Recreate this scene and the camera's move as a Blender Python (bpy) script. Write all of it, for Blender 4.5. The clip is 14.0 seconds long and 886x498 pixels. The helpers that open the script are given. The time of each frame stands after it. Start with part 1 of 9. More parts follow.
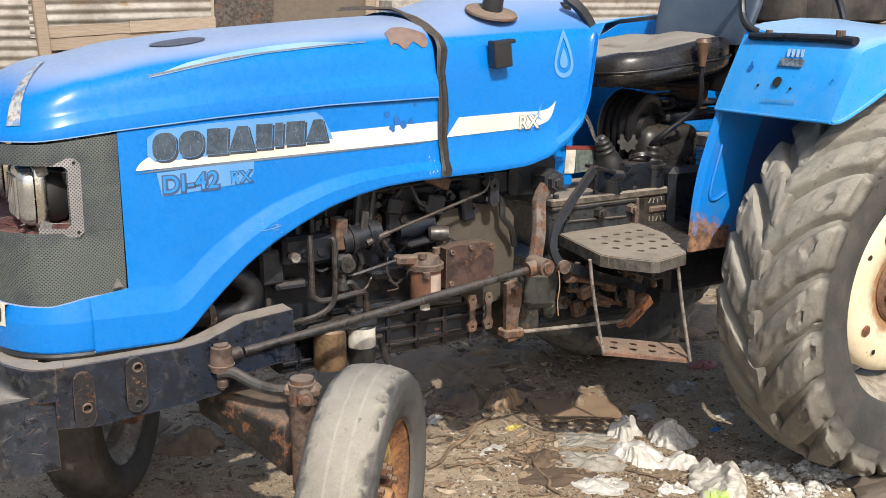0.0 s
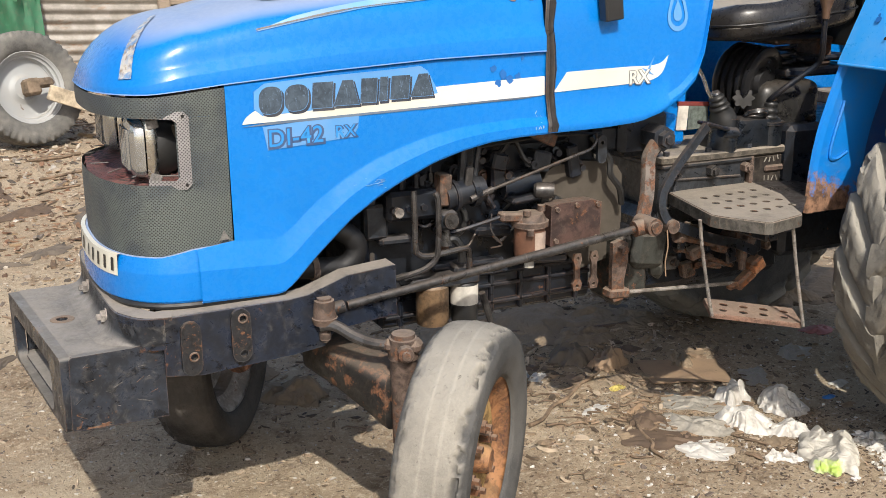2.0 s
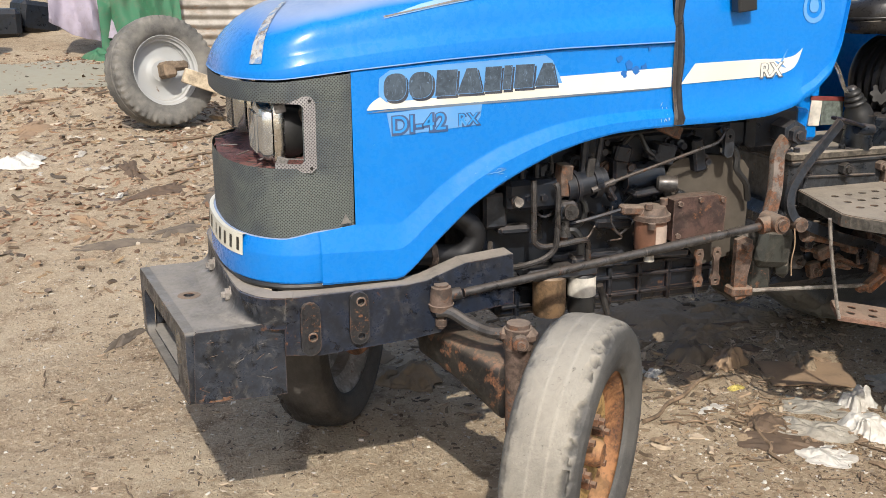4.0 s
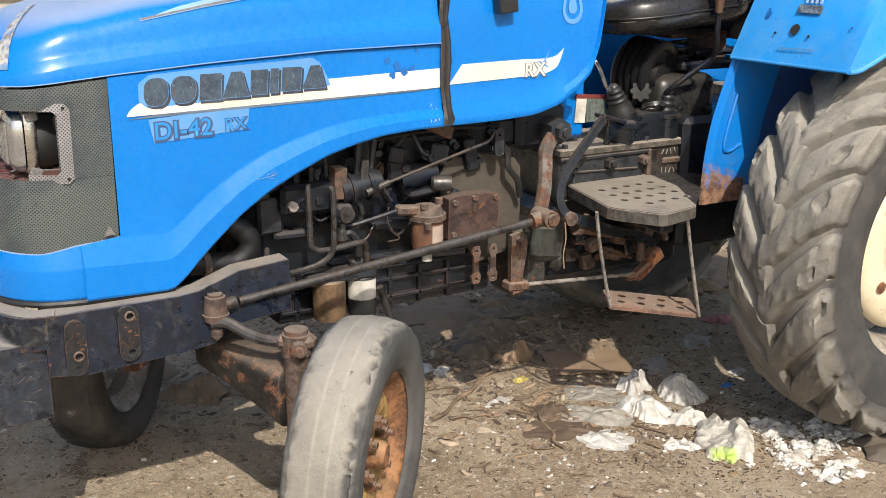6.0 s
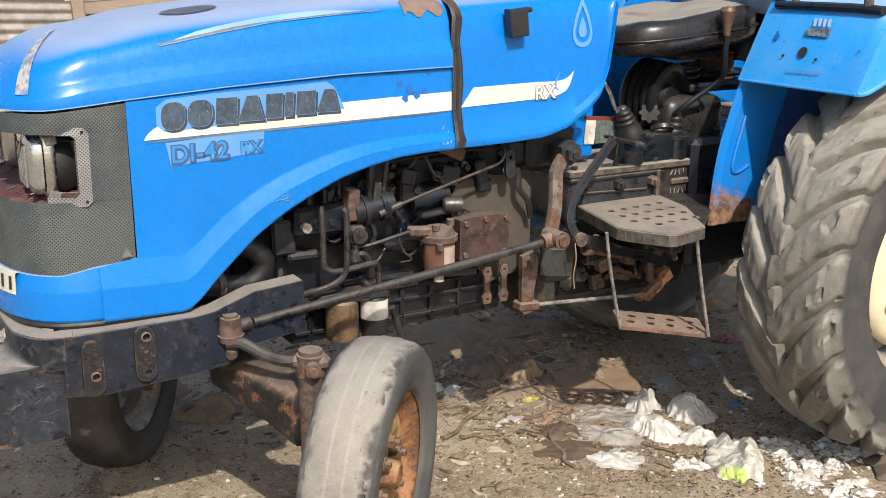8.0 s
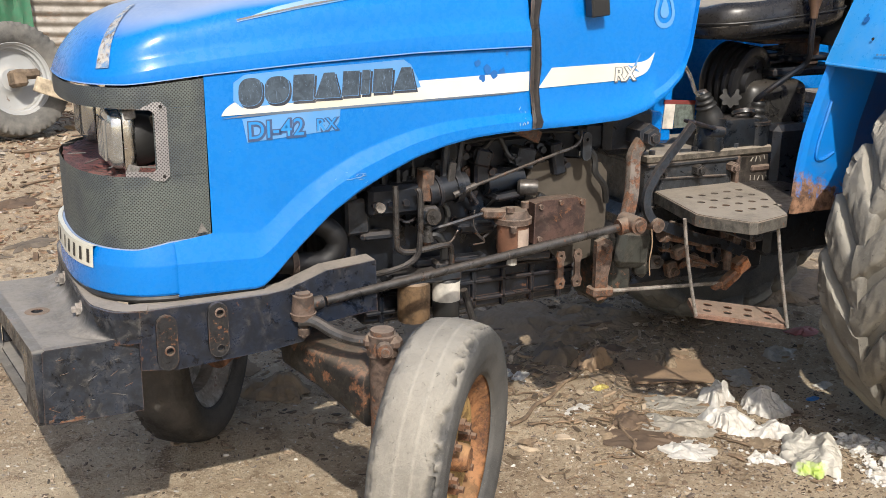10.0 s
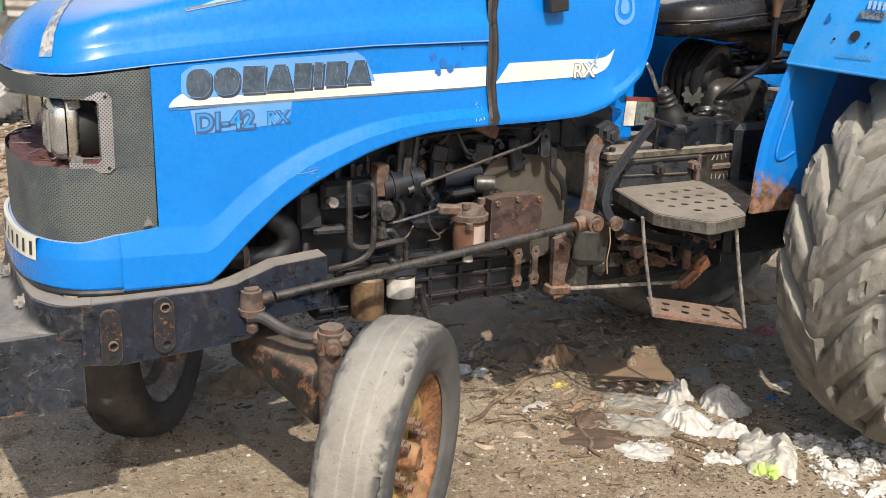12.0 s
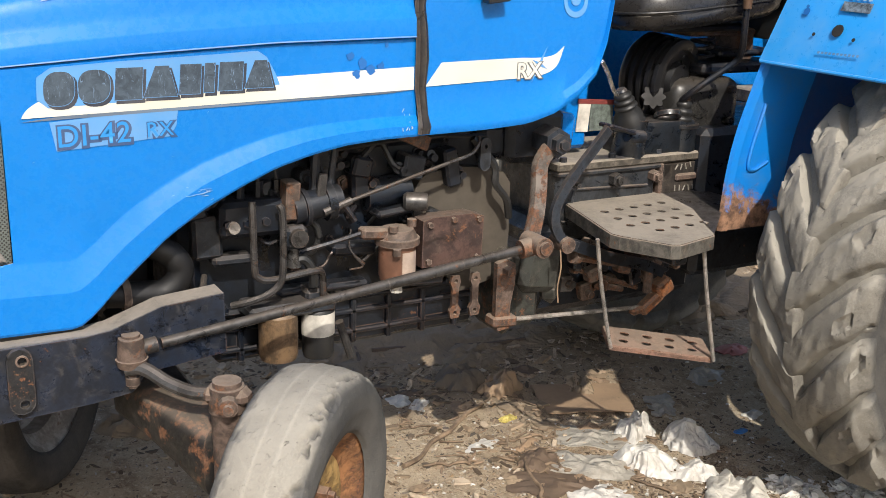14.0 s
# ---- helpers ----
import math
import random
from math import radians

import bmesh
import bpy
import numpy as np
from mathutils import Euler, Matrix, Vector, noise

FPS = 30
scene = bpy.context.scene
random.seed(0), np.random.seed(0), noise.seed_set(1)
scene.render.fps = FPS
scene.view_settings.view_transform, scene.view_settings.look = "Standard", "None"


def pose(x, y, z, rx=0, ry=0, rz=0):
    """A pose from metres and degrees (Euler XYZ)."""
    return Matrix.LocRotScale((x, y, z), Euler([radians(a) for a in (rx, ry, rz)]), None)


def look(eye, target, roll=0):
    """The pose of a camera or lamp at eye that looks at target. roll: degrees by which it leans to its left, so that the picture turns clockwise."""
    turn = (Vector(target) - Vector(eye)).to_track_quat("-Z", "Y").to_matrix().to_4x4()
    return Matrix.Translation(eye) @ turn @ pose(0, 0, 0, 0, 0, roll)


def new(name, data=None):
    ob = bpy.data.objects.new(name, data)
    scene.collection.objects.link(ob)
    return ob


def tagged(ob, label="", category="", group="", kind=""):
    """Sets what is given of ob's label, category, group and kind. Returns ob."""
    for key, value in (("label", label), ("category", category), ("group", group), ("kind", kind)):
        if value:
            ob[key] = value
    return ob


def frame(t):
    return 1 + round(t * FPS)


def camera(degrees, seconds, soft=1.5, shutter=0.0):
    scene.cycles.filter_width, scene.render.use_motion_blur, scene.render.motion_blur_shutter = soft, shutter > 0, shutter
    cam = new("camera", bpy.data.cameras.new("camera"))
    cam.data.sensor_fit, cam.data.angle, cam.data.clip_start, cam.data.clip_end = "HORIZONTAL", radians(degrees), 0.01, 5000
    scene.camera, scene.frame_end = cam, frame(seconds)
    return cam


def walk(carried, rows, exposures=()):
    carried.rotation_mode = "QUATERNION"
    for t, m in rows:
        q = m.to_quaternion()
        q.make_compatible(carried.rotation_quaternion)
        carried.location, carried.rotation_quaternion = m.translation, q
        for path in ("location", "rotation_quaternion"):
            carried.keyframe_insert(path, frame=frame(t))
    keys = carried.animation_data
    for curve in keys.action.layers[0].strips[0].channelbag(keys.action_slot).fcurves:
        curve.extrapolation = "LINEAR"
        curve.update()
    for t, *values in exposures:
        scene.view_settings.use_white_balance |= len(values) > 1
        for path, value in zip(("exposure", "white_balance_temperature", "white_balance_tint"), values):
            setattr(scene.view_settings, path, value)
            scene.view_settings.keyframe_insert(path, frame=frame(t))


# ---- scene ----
cam = camera(44.9, 14.0, soft=0.75)
PATH = [
    (0, (-3.097, -2.903, 1.593), (-2.075, -1.246, 1.134), 0.2),
    (0.5, (-3.073, -2.902, 1.604), (-2.003, -1.279, 1.134), 0.2),
    (1, (-3.074, -2.903, 1.598), (-2.002, -1.28, 1.131), 0.2),
    (1.5, (-3.081, -2.892, 1.592), (-2.118, -1.214, 1.086), -0.2),
    (2, (-3.067, -2.884, 1.592), (-2.235, -1.148, 1.051), -0.3),
    (2.5, (-3.066, -2.878, 1.59), (-2.371, -1.085, 1.041), -0.2),
    (2.7, (-3.066, -2.874, 1.588), (-2.446, -1.055, 1.037), -0.3),
    (4.8, (-3.067, -2.89, 1.595), (-2.418, -1.086, 1.023), 0.3),
    (5, (-3.066, -2.877, 1.59), (-2.294, -1.123, 1.018), 0.3),
    (5.5, (-3.009, -2.894, 1.582), (-2.072, -1.222, 1.013), 0.5),
    (6, (-2.994, -2.897, 1.587), (-2.035, -1.232, 1.034), 0.4),
    (6.5, (-2.992, -2.895, 1.589), (-2.033, -1.226, 1.046), 0.3),
    (7, (-2.996, -2.907, 1.597), (-2.038, -1.234, 1.065), 0.2),
    (7.5, (-3.02, -2.916, 1.601), (-2.063, -1.24, 1.077), 0.3),
    (8, (-3.023, -2.91, 1.606), (-2.068, -1.232, 1.083), 0.3),
    (8.5, (-3.018, -2.907, 1.599), (-2.065, -1.227, 1.079), 0.3),
    (9, (-3.006, -2.881, 1.59), (-2.113, -1.171, 1.063), 0.1),
    (9.2, (-3.011, -2.873, 1.587), (-2.16, -1.144, 1.053), 0.1),
    (11.3, (-3.041, -2.869, 1.572), (-2.169, -1.158, 1.014), 1.6),
    (11.5, (-3.014, -2.868, 1.575), (-2.133, -1.162, 1.015), 1.6),
    (12, (-2.955, -2.865, 1.584), (-2.074, -1.159, 1.024), 1.6),
    (12.5, (-2.892, -2.857, 1.575), (-2.027, -1.143, 1.013), 1.1),
    (13, (-2.843, -2.784, 1.552), (-2.026, -1.054, 0.97), -0.2),
    (13.5, (-2.754, -2.611, 1.567), (-1.782, -0.965, 0.98), 1.7),
    (14, (-2.681, -2.517, 1.563), (-1.735, -0.852, 0.985), 1.9),
]
walk(cam, [(t, look(eye, target, roll)) for t, eye, target, roll in PATH])

# ---- light ----
SUN = Vector((-0.28, -1.0, 1.0)).normalized()
world = bpy.data.worlds.new("sky")
scene.world = world
world.use_nodes = True
wn = world.node_tree
sky = wn.nodes.new("ShaderNodeTexSky")
sky.sky_type, sky.sun_disc = "NISHITA", False
sky.sun_elevation = math.asin(SUN.z)
sky.sun_rotation = math.atan2(SUN.x, SUN.y)
sky.dust_density, sky.air_density, sky.ozone_density = 3.0, 1.0, 0.8
wn.links.new(sky.outputs[0], wn.nodes["Background"].inputs[0])
wn.nodes["Background"].inputs[1].default_value = 0.145
sun = new("sun", bpy.data.lights.new("sun", "SUN"))
sun.data.energy, sun.data.angle, sun.data.color = 4.0, radians(0.6), (1.0, 0.94, 0.85)
sun.matrix_world = look(SUN * 20, (0, 0, 0))
scene.view_settings.exposure = 0.30


# ---- materials ----
class Nodes:
    """A small builder of node materials."""

    def __init__(self, name):
        self.m = bpy.data.materials.new(name)
        self.m.use_nodes = True
        self.t = self.m.node_tree
        self.b = self.t.nodes["Principled BSDF"]
        self.co = self.n("ShaderNodeTexCoord").outputs["Object"]

    def n(self, kind):
        return self.t.nodes.new(kind)

    def put(self, node, socket, v):
        if isinstance(v, bpy.types.NodeSocket):
            self.t.links.new(v, node.inputs[socket])
        elif isinstance(v, (tuple, list)) and len(v) == 3 and node.inputs[socket].type == "RGBA":
            node.inputs[socket].default_value = (*v, 1)
        else:
            node.inputs[socket].default_value = v

    def noise(self, scale, detail=4.0, rough=0.6, co=None, warp=0.0):
        node = self.n("ShaderNodeTexNoise")
        self.put(node, "Vector", co or self.co)
        self.put(node, "Scale", scale)
        self.put(node, "Detail", detail)
        self.put(node, "Roughness", rough)
        self.put(node, "Distortion", warp)
        return node.outputs[0]

    def stretch(self, sx, sy, sz):
        node = self.n("ShaderNodeMapping")
        self.put(node, "Vector", self.co)
        node.inputs["Scale"].default_value = (sx, sy, sz)
        return node.outputs[0]

    def ramp(self, v, a, b, lo=0.0, hi=1.0):
        node = self.n("ShaderNodeMapRange")
        node.interpolation_type = "SMOOTHSTEP"
        for i, x in enumerate((v, a, b, lo, hi)):
            self.put(node, i, x)
        return node.outputs[0]

    def mix(self, f, a, b):
        node = self.n("ShaderNodeMix")
        node.data_type = "RGBA"
        self.put(node, 0, f)
        self.put(node, 6, a)
        self.put(node, 7, b)
        return node.outputs[2]

    def calc(self, op, a, b=0.0):
        node = self.n("ShaderNodeMath")
        node.operation = op
        self.put(node, 0, a)
        self.put(node, 1, b)
        return node.outputs[0]

    def up(self, a, b):
        sep = self.n("ShaderNodeSeparateXYZ")
        self.put(sep, 0, self.n("ShaderNodeNewGeometry").outputs["Normal"])
        return self.ramp(sep.outputs[2], a, b)

    def rand(self):
        return self.n("ShaderNodeObjectInfo").outputs["Random"]

    def island(self):
        return self.n("ShaderNodeNewGeometry").outputs["Random Per Island"]

    def bump(self, h, strength=0.3, dist=0.005):
        node = self.n("ShaderNodeBump")
        self.put(node, "Strength", strength)
        self.put(node, "Distance", dist)
        self.put(node, "Height", h)
        self.put(self.b, "Normal", node.outputs[0])

    def done(self, colour, rough=0.6, metal=0.0, spec=None, coat=0.0):
        self.put(self.b, "Base Color", colour)
        self.put(self.b, "Roughness", rough)
        self.put(self.b, "Metallic", metal)
        if spec is not None:
            self.put(self.b, "Specular IOR Level", spec)
        if coat:
            self.put(self.b, "Coat Weight", coat)
            self.put(self.b, "Coat Roughness", 0.12)
        return self.m


DUST = (0.36, 0.33, 0.30)
RUST_A, RUST_B = (0.155, 0.068, 0.034), (0.060, 0.030, 0.018)


def painted(name, col, dust=0.5, rust=0.0, rough=0.32, coat=0.3, dust_col=DUST, dust_from=0.45, col2=None, film=0.16, spec=None):
    k = Nodes(name)
    c = k.mix(k.ramp(k.noise(2.3, 3), 0.3, 0.75), col, col2 or tuple(x * 0.86 for x in col))
    fine = k.noise(60, 5, 0.7)
    film = k.calc("MULTIPLY", k.ramp(k.noise(9, 6, 0.7), 0.35, 0.8), film)
    c = k.mix(film, c, dust_col)
    r = k.ramp(fine, 0.3, 0.7, rough - 0.05, rough + 0.12)
    if dust:
        d = k.calc("MULTIPLY", k.up(dust_from, 0.97), k.ramp(k.noise(5, 6, 0.65), 0.15, 0.6, dust * 0.75, dust))
        c = k.mix(d, c, dust_col)
        r = k.calc("ADD", r, k.calc("MULTIPLY", d, 0.5))
    if rust:
        mask = k.ramp(k.noise(7, 8, 0.72, warp=0.4), 0.66 - rust * 0.35, 0.72 - rust * 0.30)
        c = k.mix(mask, c, k.mix(k.noise(40, 4), RUST_B, RUST_A))
        r = k.calc("MAXIMUM", r, k.calc("MULTIPLY", mask, 0.85))
    k.bump(fine, 0.06, 0.002)
    return k.done(c, r, 0.0, spec=spec, coat=coat)


def grimy(name, col, rust=0.3, dust=0.35, rough=0.55, metal=0.0, dust_col=(0.24, 0.19, 0.145), scale=1.0, bump=0.35):
    """Oily cast iron and old steel: dark paint, grease, rust blooms, worn edges, dust on the upward faces."""
    k = Nodes(name)
    big, mid, fine = k.noise(6 * scale, 5, 0.65), k.noise(22 * scale, 6, 0.7, warp=0.3), k.noise(130 * scale, 3)
    specks = k.noise(75 * scale, 6, 0.8, warp=0.7)
    c = k.mix(k.ramp(mid, 0.38, 0.62), col, tuple(x * 0.40 for x in col))
    grease = k.ramp(k.noise(14 * scale, 7, 0.75, warp=0.8), 0.52, 0.62)
    c = k.mix(k.calc("MULTIPLY", grease, 0.75), c, tuple(x * 0.22 for x in col))
    rusty = k.mix(k.ramp(fine, 0.35, 0.65), RUST_B, RUST_A)
    rusty = k.mix(k.ramp(specks, 0.56, 0.68, 0.0, 0.75), rusty, (0.30, 0.135, 0.060))
    # bare and rusty edges
    bev = k.n("ShaderNodeBevel")
    bev.samples = 4
    k.put(bev, "Radius", 0.005)
    dot = k.n("ShaderNodeVectorMath")
    dot.operation = "DOT_PRODUCT"
    k.put(dot, 0, bev.outputs[0])
    k.put(dot, 1, k.n("ShaderNodeNewGeometry").outputs["Normal"])
    edge = k.calc("MULTIPLY", k.ramp(dot.outputs["Value"], 0.86, 0.985, 1.0, 0.0), k.ramp(mid, 0.36, 0.56))
    c = k.mix(k.calc("MULTIPLY", edge, 0.35 + 0.8 * min(rust, 0.5)), c, k.mix(k.ramp(big, 0.4, 0.6), tuple(min(0.5, x * 2.2 + 0.05) for x in col), (0.19, 0.105, 0.065)))
    patch = k.calc("ADD", k.calc("MULTIPLY", big, 0.50), k.calc("MULTIPLY", k.noise(48 * scale, 6, 0.75), 0.50))
    c = k.mix(k.ramp(patch, 0.66 - rust * 0.36, 0.70 - rust * 0.32), c, rusty)
    c = k.mix(k.ramp(specks, 0.70 - rust * 0.12, 0.74 - rust * 0.12, 0.0, 0.8), c, rusty)
    film = k.calc("MULTIPLY", k.ramp(k.noise(34 * scale, 6, 0.75, warp=0.6), 0.50, 0.72), dust * 0.65)
    c = k.mix(film, c, dust_col)
    d = k.calc("MULTIPLY", k.up(0.2, 0.9), k.ramp(k.calc("ADD", k.calc("MULTIPLY", big, 0.6), k.calc("MULTIPLY", specks, 0.4)), 0.30, 0.58, dust * 0.7, min(1.0, dust * 1.8)))
    c = k.mix(d, c, dust_col)
    k.bump(k.calc("ADD", k.calc("ADD", mid, k.calc("MULTIPLY", specks, 0.35)), k.calc("MULTIPLY", fine, 0.4)), bump, 0.003)
    r = k.ramp(mid, 0.3, 0.7, rough - 0.12, rough + 0.2)
    r = k.calc("SUBTRACT", r, k.calc("MULTIPLY", grease, 0.18))
    return k.done(c, k.calc("ADD", r, k.calc("MULTIPLY", d, 0.3)), metal)


def rubber(name, col=(0.105, 0.10, 0.093), dust=(0.26, 0.24, 0.205), amount=1.0):
    k = Nodes(name)
    big, mid, fine = k.noise(5, 4), k.noise(26, 6, 0.75, warp=0.5), k.noise(160, 3)
    c = k.mix(k.ramp(mid, 0.3, 0.72), col, tuple(x * 0.6 for x in col))
    c = k.mix(k.calc("MULTIPLY", k.ramp(big, 0.35, 0.65), k.ramp(mid, 0.25, 0.7, 0.3 * amount, 0.9 * amount)), c, dust)
    cuts = k.ramp(k.noise(75, 4, 0.8, warp=1.2), 0.62, 0.70)
    c = k.mix(k.calc("MULTIPLY", cuts, 0.7), c, tuple(x * 0.35 for x in col))
    k.bump(k.calc("SUBTRACT", k.calc("ADD", mid, k.calc("MULTIPLY", fine, 0.35)), k.calc("MULTIPLY", cuts, 0.8)), 0.7, 0.006)
    return k.done(c, k.ramp(mid, 0.2, 0.8, 0.72, 0.92), spec=0.35)


def tyre_rubber(name, tread, tread_dust, side, side_dust, r0, r1, settle=0.75, grainy=1.0, ribs=0.0):
    """Dusty tread that gives way to a darker sidewall towards the rim; ribs: where two chalky worn ribs run round."""
    k = Nodes(name)
    sep = k.n("ShaderNodeSeparateXYZ")
    k.put(sep, 0, k.co)
    rad = k.calc("SQRT", k.calc("ADD", k.calc("POWER", sep.outputs[0], 2.0), k.calc("POWER", sep.outputs[2], 2.0)))
    big, mid, fine = k.noise(5, 5), k.noise(24, 7, 0.75, warp=0.5), k.noise(150, 4, 0.7)
    where = k.ramp(k.calc("ADD", rad, k.calc("MULTIPLY", k.calc("SUBTRACT", big, 0.5), 0.05)), r0, r1)
    dusty = k.ramp(k.calc("ADD", k.calc("MULTIPLY", big, 0.6), k.calc("MULTIPLY", mid, 0.4)), 0.36, 0.62)
    c = k.mix(where, k.mix(dusty, side, side_dust), k.mix(dusty, tread, tread_dust))
    c = k.mix(k.calc("MULTIPLY", k.calc("MULTIPLY", k.up(0.05, 0.75), where), settle), c, tuple(x * 1.45 for x in tread_dust))
    if ribs:
        from_rib = k.calc("ABSOLUTE", k.calc("SUBTRACT", k.calc("ABSOLUTE", k.calc("ADD", sep.outputs[1], 0.006)), ribs))
        from_rib = k.calc("ADD", from_rib, k.calc("MULTIPLY", k.calc("SUBTRACT", k.noise(55, 5, 0.7), 0.5), 0.010))
        chalk = k.calc("MULTIPLY", k.ramp(from_rib, 0.0, 0.0065, 0.26, 0.0), where)
        c = k.mix(chalk, c, tuple(x * 1.5 for x in tread_dust))
    cuts = k.ramp(k.noise(46, 6, 0.8, warp=1.4), 0.60, 0.70)
    c = k.mix(k.calc("MULTIPLY", cuts, 0.7), c, tuple(x * 0.5 for x in side))
    c = k.mix(k.ramp(fine, 0.58, 0.72, 0.0, 0.2), c, tuple(x * 1.2 for x in tread_dust))
    grain = k.calc("MULTIPLY", k.noise(190, 3, 0.6), k.ramp(k.noise(8, 4), 0.45, 0.58))
    c = k.mix(k.calc("MULTIPLY", k.ramp(grain, 0.36, 0.52), min(0.7, 0.35 * grainy)), c, tuple(x * 0.6 for x in side))
    k.bump(k.calc("SUBTRACT", k.calc("ADD", k.calc("ADD", mid, k.calc("MULTIPLY", fine, 0.25)), k.calc("MULTIPLY", grain, grainy)), k.calc("MULTIPLY", cuts, 0.9)), 0.6, 0.007)
    return k.done(c, k.ramp(mid, 0.2, 0.8, 0.66, 0.92), spec=0.35)


def plain(name, col, rough=0.6, metal=0.0, var=0.15, scale=14, bump=0.2, island=False):
    k = Nodes(name)
    c = k.mix(k.ramp(k.noise(scale, 5, 0.65), 0.3, 0.7), tuple(min(1, x * (1 + var)) for x in col), tuple(x * (1 - 2 * var) for x in col))
    if island:
        c = k.mix(k.calc("MULTIPLY", k.island(), 0.6), c, tuple(x * 0.35 for x in col))
    k.bump(k.noise(scale * 6, 4), bump, 0.002)
    return k.done(c, k.ramp(k.noise(scale * 2, 4), 0.3, 0.7, rough - 0.08, rough + 0.1), metal)


BLUE = (0.002, 0.167, 0.55)
M_BLUE = painted("blue_paint", BLUE, dust=0.66, rough=0.25, coat=0.32, dust_col=(0.37, 0.385, 0.40), dust_from=0.70, col2=(0.001, 0.150, 0.50), film=0.012, spec=0.25)
# base and film lightened to stand for sun and sky on the mudguard
M_BLUE_WORN_LIT = painted("worn_blue_paint_lit", (0.014, 0.285, 0.73), dust=0.64, rust=0.03, dust_col=(0.36, 0.46, 0.55), dust_from=0.60, rough=0.30, film=0.20, coat=0.35)
# blue darkened for the near inner wall's shade, with film and rust stains
M_BLUE_SHADED = painted("stained_and_shaded_blue", (0.003, 0.085, 0.33), dust=0.2, rust=0.10, rough=0.5, coat=0.0, dust_col=(0.10, 0.085, 0.07), film=0.5)
M_NAVY = grimy("black_chassis_paint", (0.014, 0.020, 0.035), rust=0.11, dust=0.22, rough=0.34, dust_col=(0.22, 0.20, 0.175), bump=0.12)
M_IRON = grimy("oily_cast_iron", (0.006, 0.010, 0.018), rust=0.10, dust=0.04, rough=0.42, dust_col=(0.16, 0.15, 0.14))
M_IRON_GREY = grimy("grey_cast_iron", (0.022, 0.028, 0.038), rust=0.12, dust=0.12, rough=0.45)
M_BROWN = plain("brown_dusty_cover", (0.066, 0.055, 0.042), 0.85, 0, 0.14, 5, 0.25)
M_RUST = grimy("rusty_steel", (0.115, 0.078, 0.060), rust=0.40, dust=0.36, rough=0.75)
M_RUST_PINK = grimy("rust_red_plate", (0.225, 0.128, 0.092), rust=0.35, dust=0.35, rough=0.7, bump=0.2)
M_STEEL = grimy("worn_steel_rod", (0.072, 0.070, 0.070), rust=0.22, dust=0.16, rough=0.36, metal=0.45, bump=0.15)
M_ROD = grimy("pale_steel_rod", (0.36, 0.33, 0.30), rust=0.15, dust=0.2, rough=0.5, metal=0.3, bump=0.1)
M_STEP = grimy("dusty_tread_plate", (0.095, 0.078, 0.060), rust=0.30, dust=0.50, rough=0.7, dust_col=(0.27, 0.235, 0.19), bump=0.15)
M_TOPDUST = grimy("dusty_black_flange", (0.050, 0.045, 0.042), rust=0.15, dust=0.6, rough=0.6, dust_col=(0.25, 0.22, 0.185), bump=0.1)
M_BLACK_DISC = plain("near_black_disc", (0.012, 0.011, 0.010), 0.9)
M_TYRE_R = tyre_rubber("dusty_rear_tyre_rubber", (0.142, 0.133, 0.115), (0.205, 0.190, 0.160), (0.036, 0.036, 0.036), (0.078, 0.074, 0.066), 0.535, 0.585, 0.75, 0.45)
M_TYRE_F = tyre_rubber("bleached_front_tyre_rubber", (0.200, 0.184, 0.156), (0.275, 0.255, 0.216), (0.050, 0.050, 0.049), (0.105, 0.101, 0.094), 0.318, 0.340, 0.10, 0.25, 0.021)
M_TYRE_D = rubber("dark_tyre_rubber", (0.035, 0.033, 0.031), (0.10, 0.09, 0.08))
M_BLACK = plain("black_rubber", (0.018, 0.018, 0.018), 0.45)
M_STRAP = grimy("brown_black_strap", (0.024, 0.020, 0.018), rust=0.05, dust=0.16, rough=0.45, scale=2)
M_VINYL = painted("black_vinyl", (0.018, 0.017, 0.017), dust=0.85, rough=0.27, coat=0.0, dust_col=(0.29, 0.26, 0.215), dust_from=0.93, film=0.02)
M_VINYL_BLUE = painted("blue_grey_vinyl", (0.05, 0.075, 0.11), dust=0.5, rough=0.45, coat=0.0, dust_col=(0.25, 0.25, 0.25))
M_ORANGE_RIM = grimy("rusty_orange_rim", (0.30, 0.140, 0.060), rust=0.34, dust=0.30, rough=0.7, dust_col=(0.40, 0.25, 0.12))
M_OCHRE = grimy("worn_ochre_disc", (0.46, 0.29, 0.10), rust=0.30, dust=0.30, rough=0.6, dust_col=(0.50, 0.38, 0.20))
M_BARREL = grimy("beige_rim_barrel", (0.40, 0.36, 0.29), rust=0.30, dust=0.25, rough=0.5, bump=0.1)
M_BEZEL = plain("grey_lamp_frame", (0.165, 0.155, 0.145), 0.6, 0, 0.2, 160)
M_RIM_DARK = grimy("grey_rim", (0.42, 0.40, 0.37), rust=0.16, dust=0.4)
M_WHITE = painted("white_decal", (0.64, 0.64, 0.60), dust=0.0, rough=0.4, col2=(0.55, 0.53, 0.43), film=0.10)
M_DECAL = painted("grey_blue_decal", (0.055, 0.085, 0.13), dust=0.0, rough=0.5, col2=(0.11, 0.17, 0.25))
M_DECAL_DARK = painted("dark_decal_shadow", (0.016, 0.024, 0.042), dust=0.0, rough=0.5)
M_LETTER_EDGE = painted("navy_letter_edge", (0.006, 0.035, 0.12), dust=0.0, rough=0.5, col2=(0.02, 0.07, 0.19))
M_DECAL_FACE = painted("faded_blue_decal", (0.005, 0.19, 0.55), dust=0.0, rough=0.5, col2=(0.02, 0.23, 0.56), film=0.0)
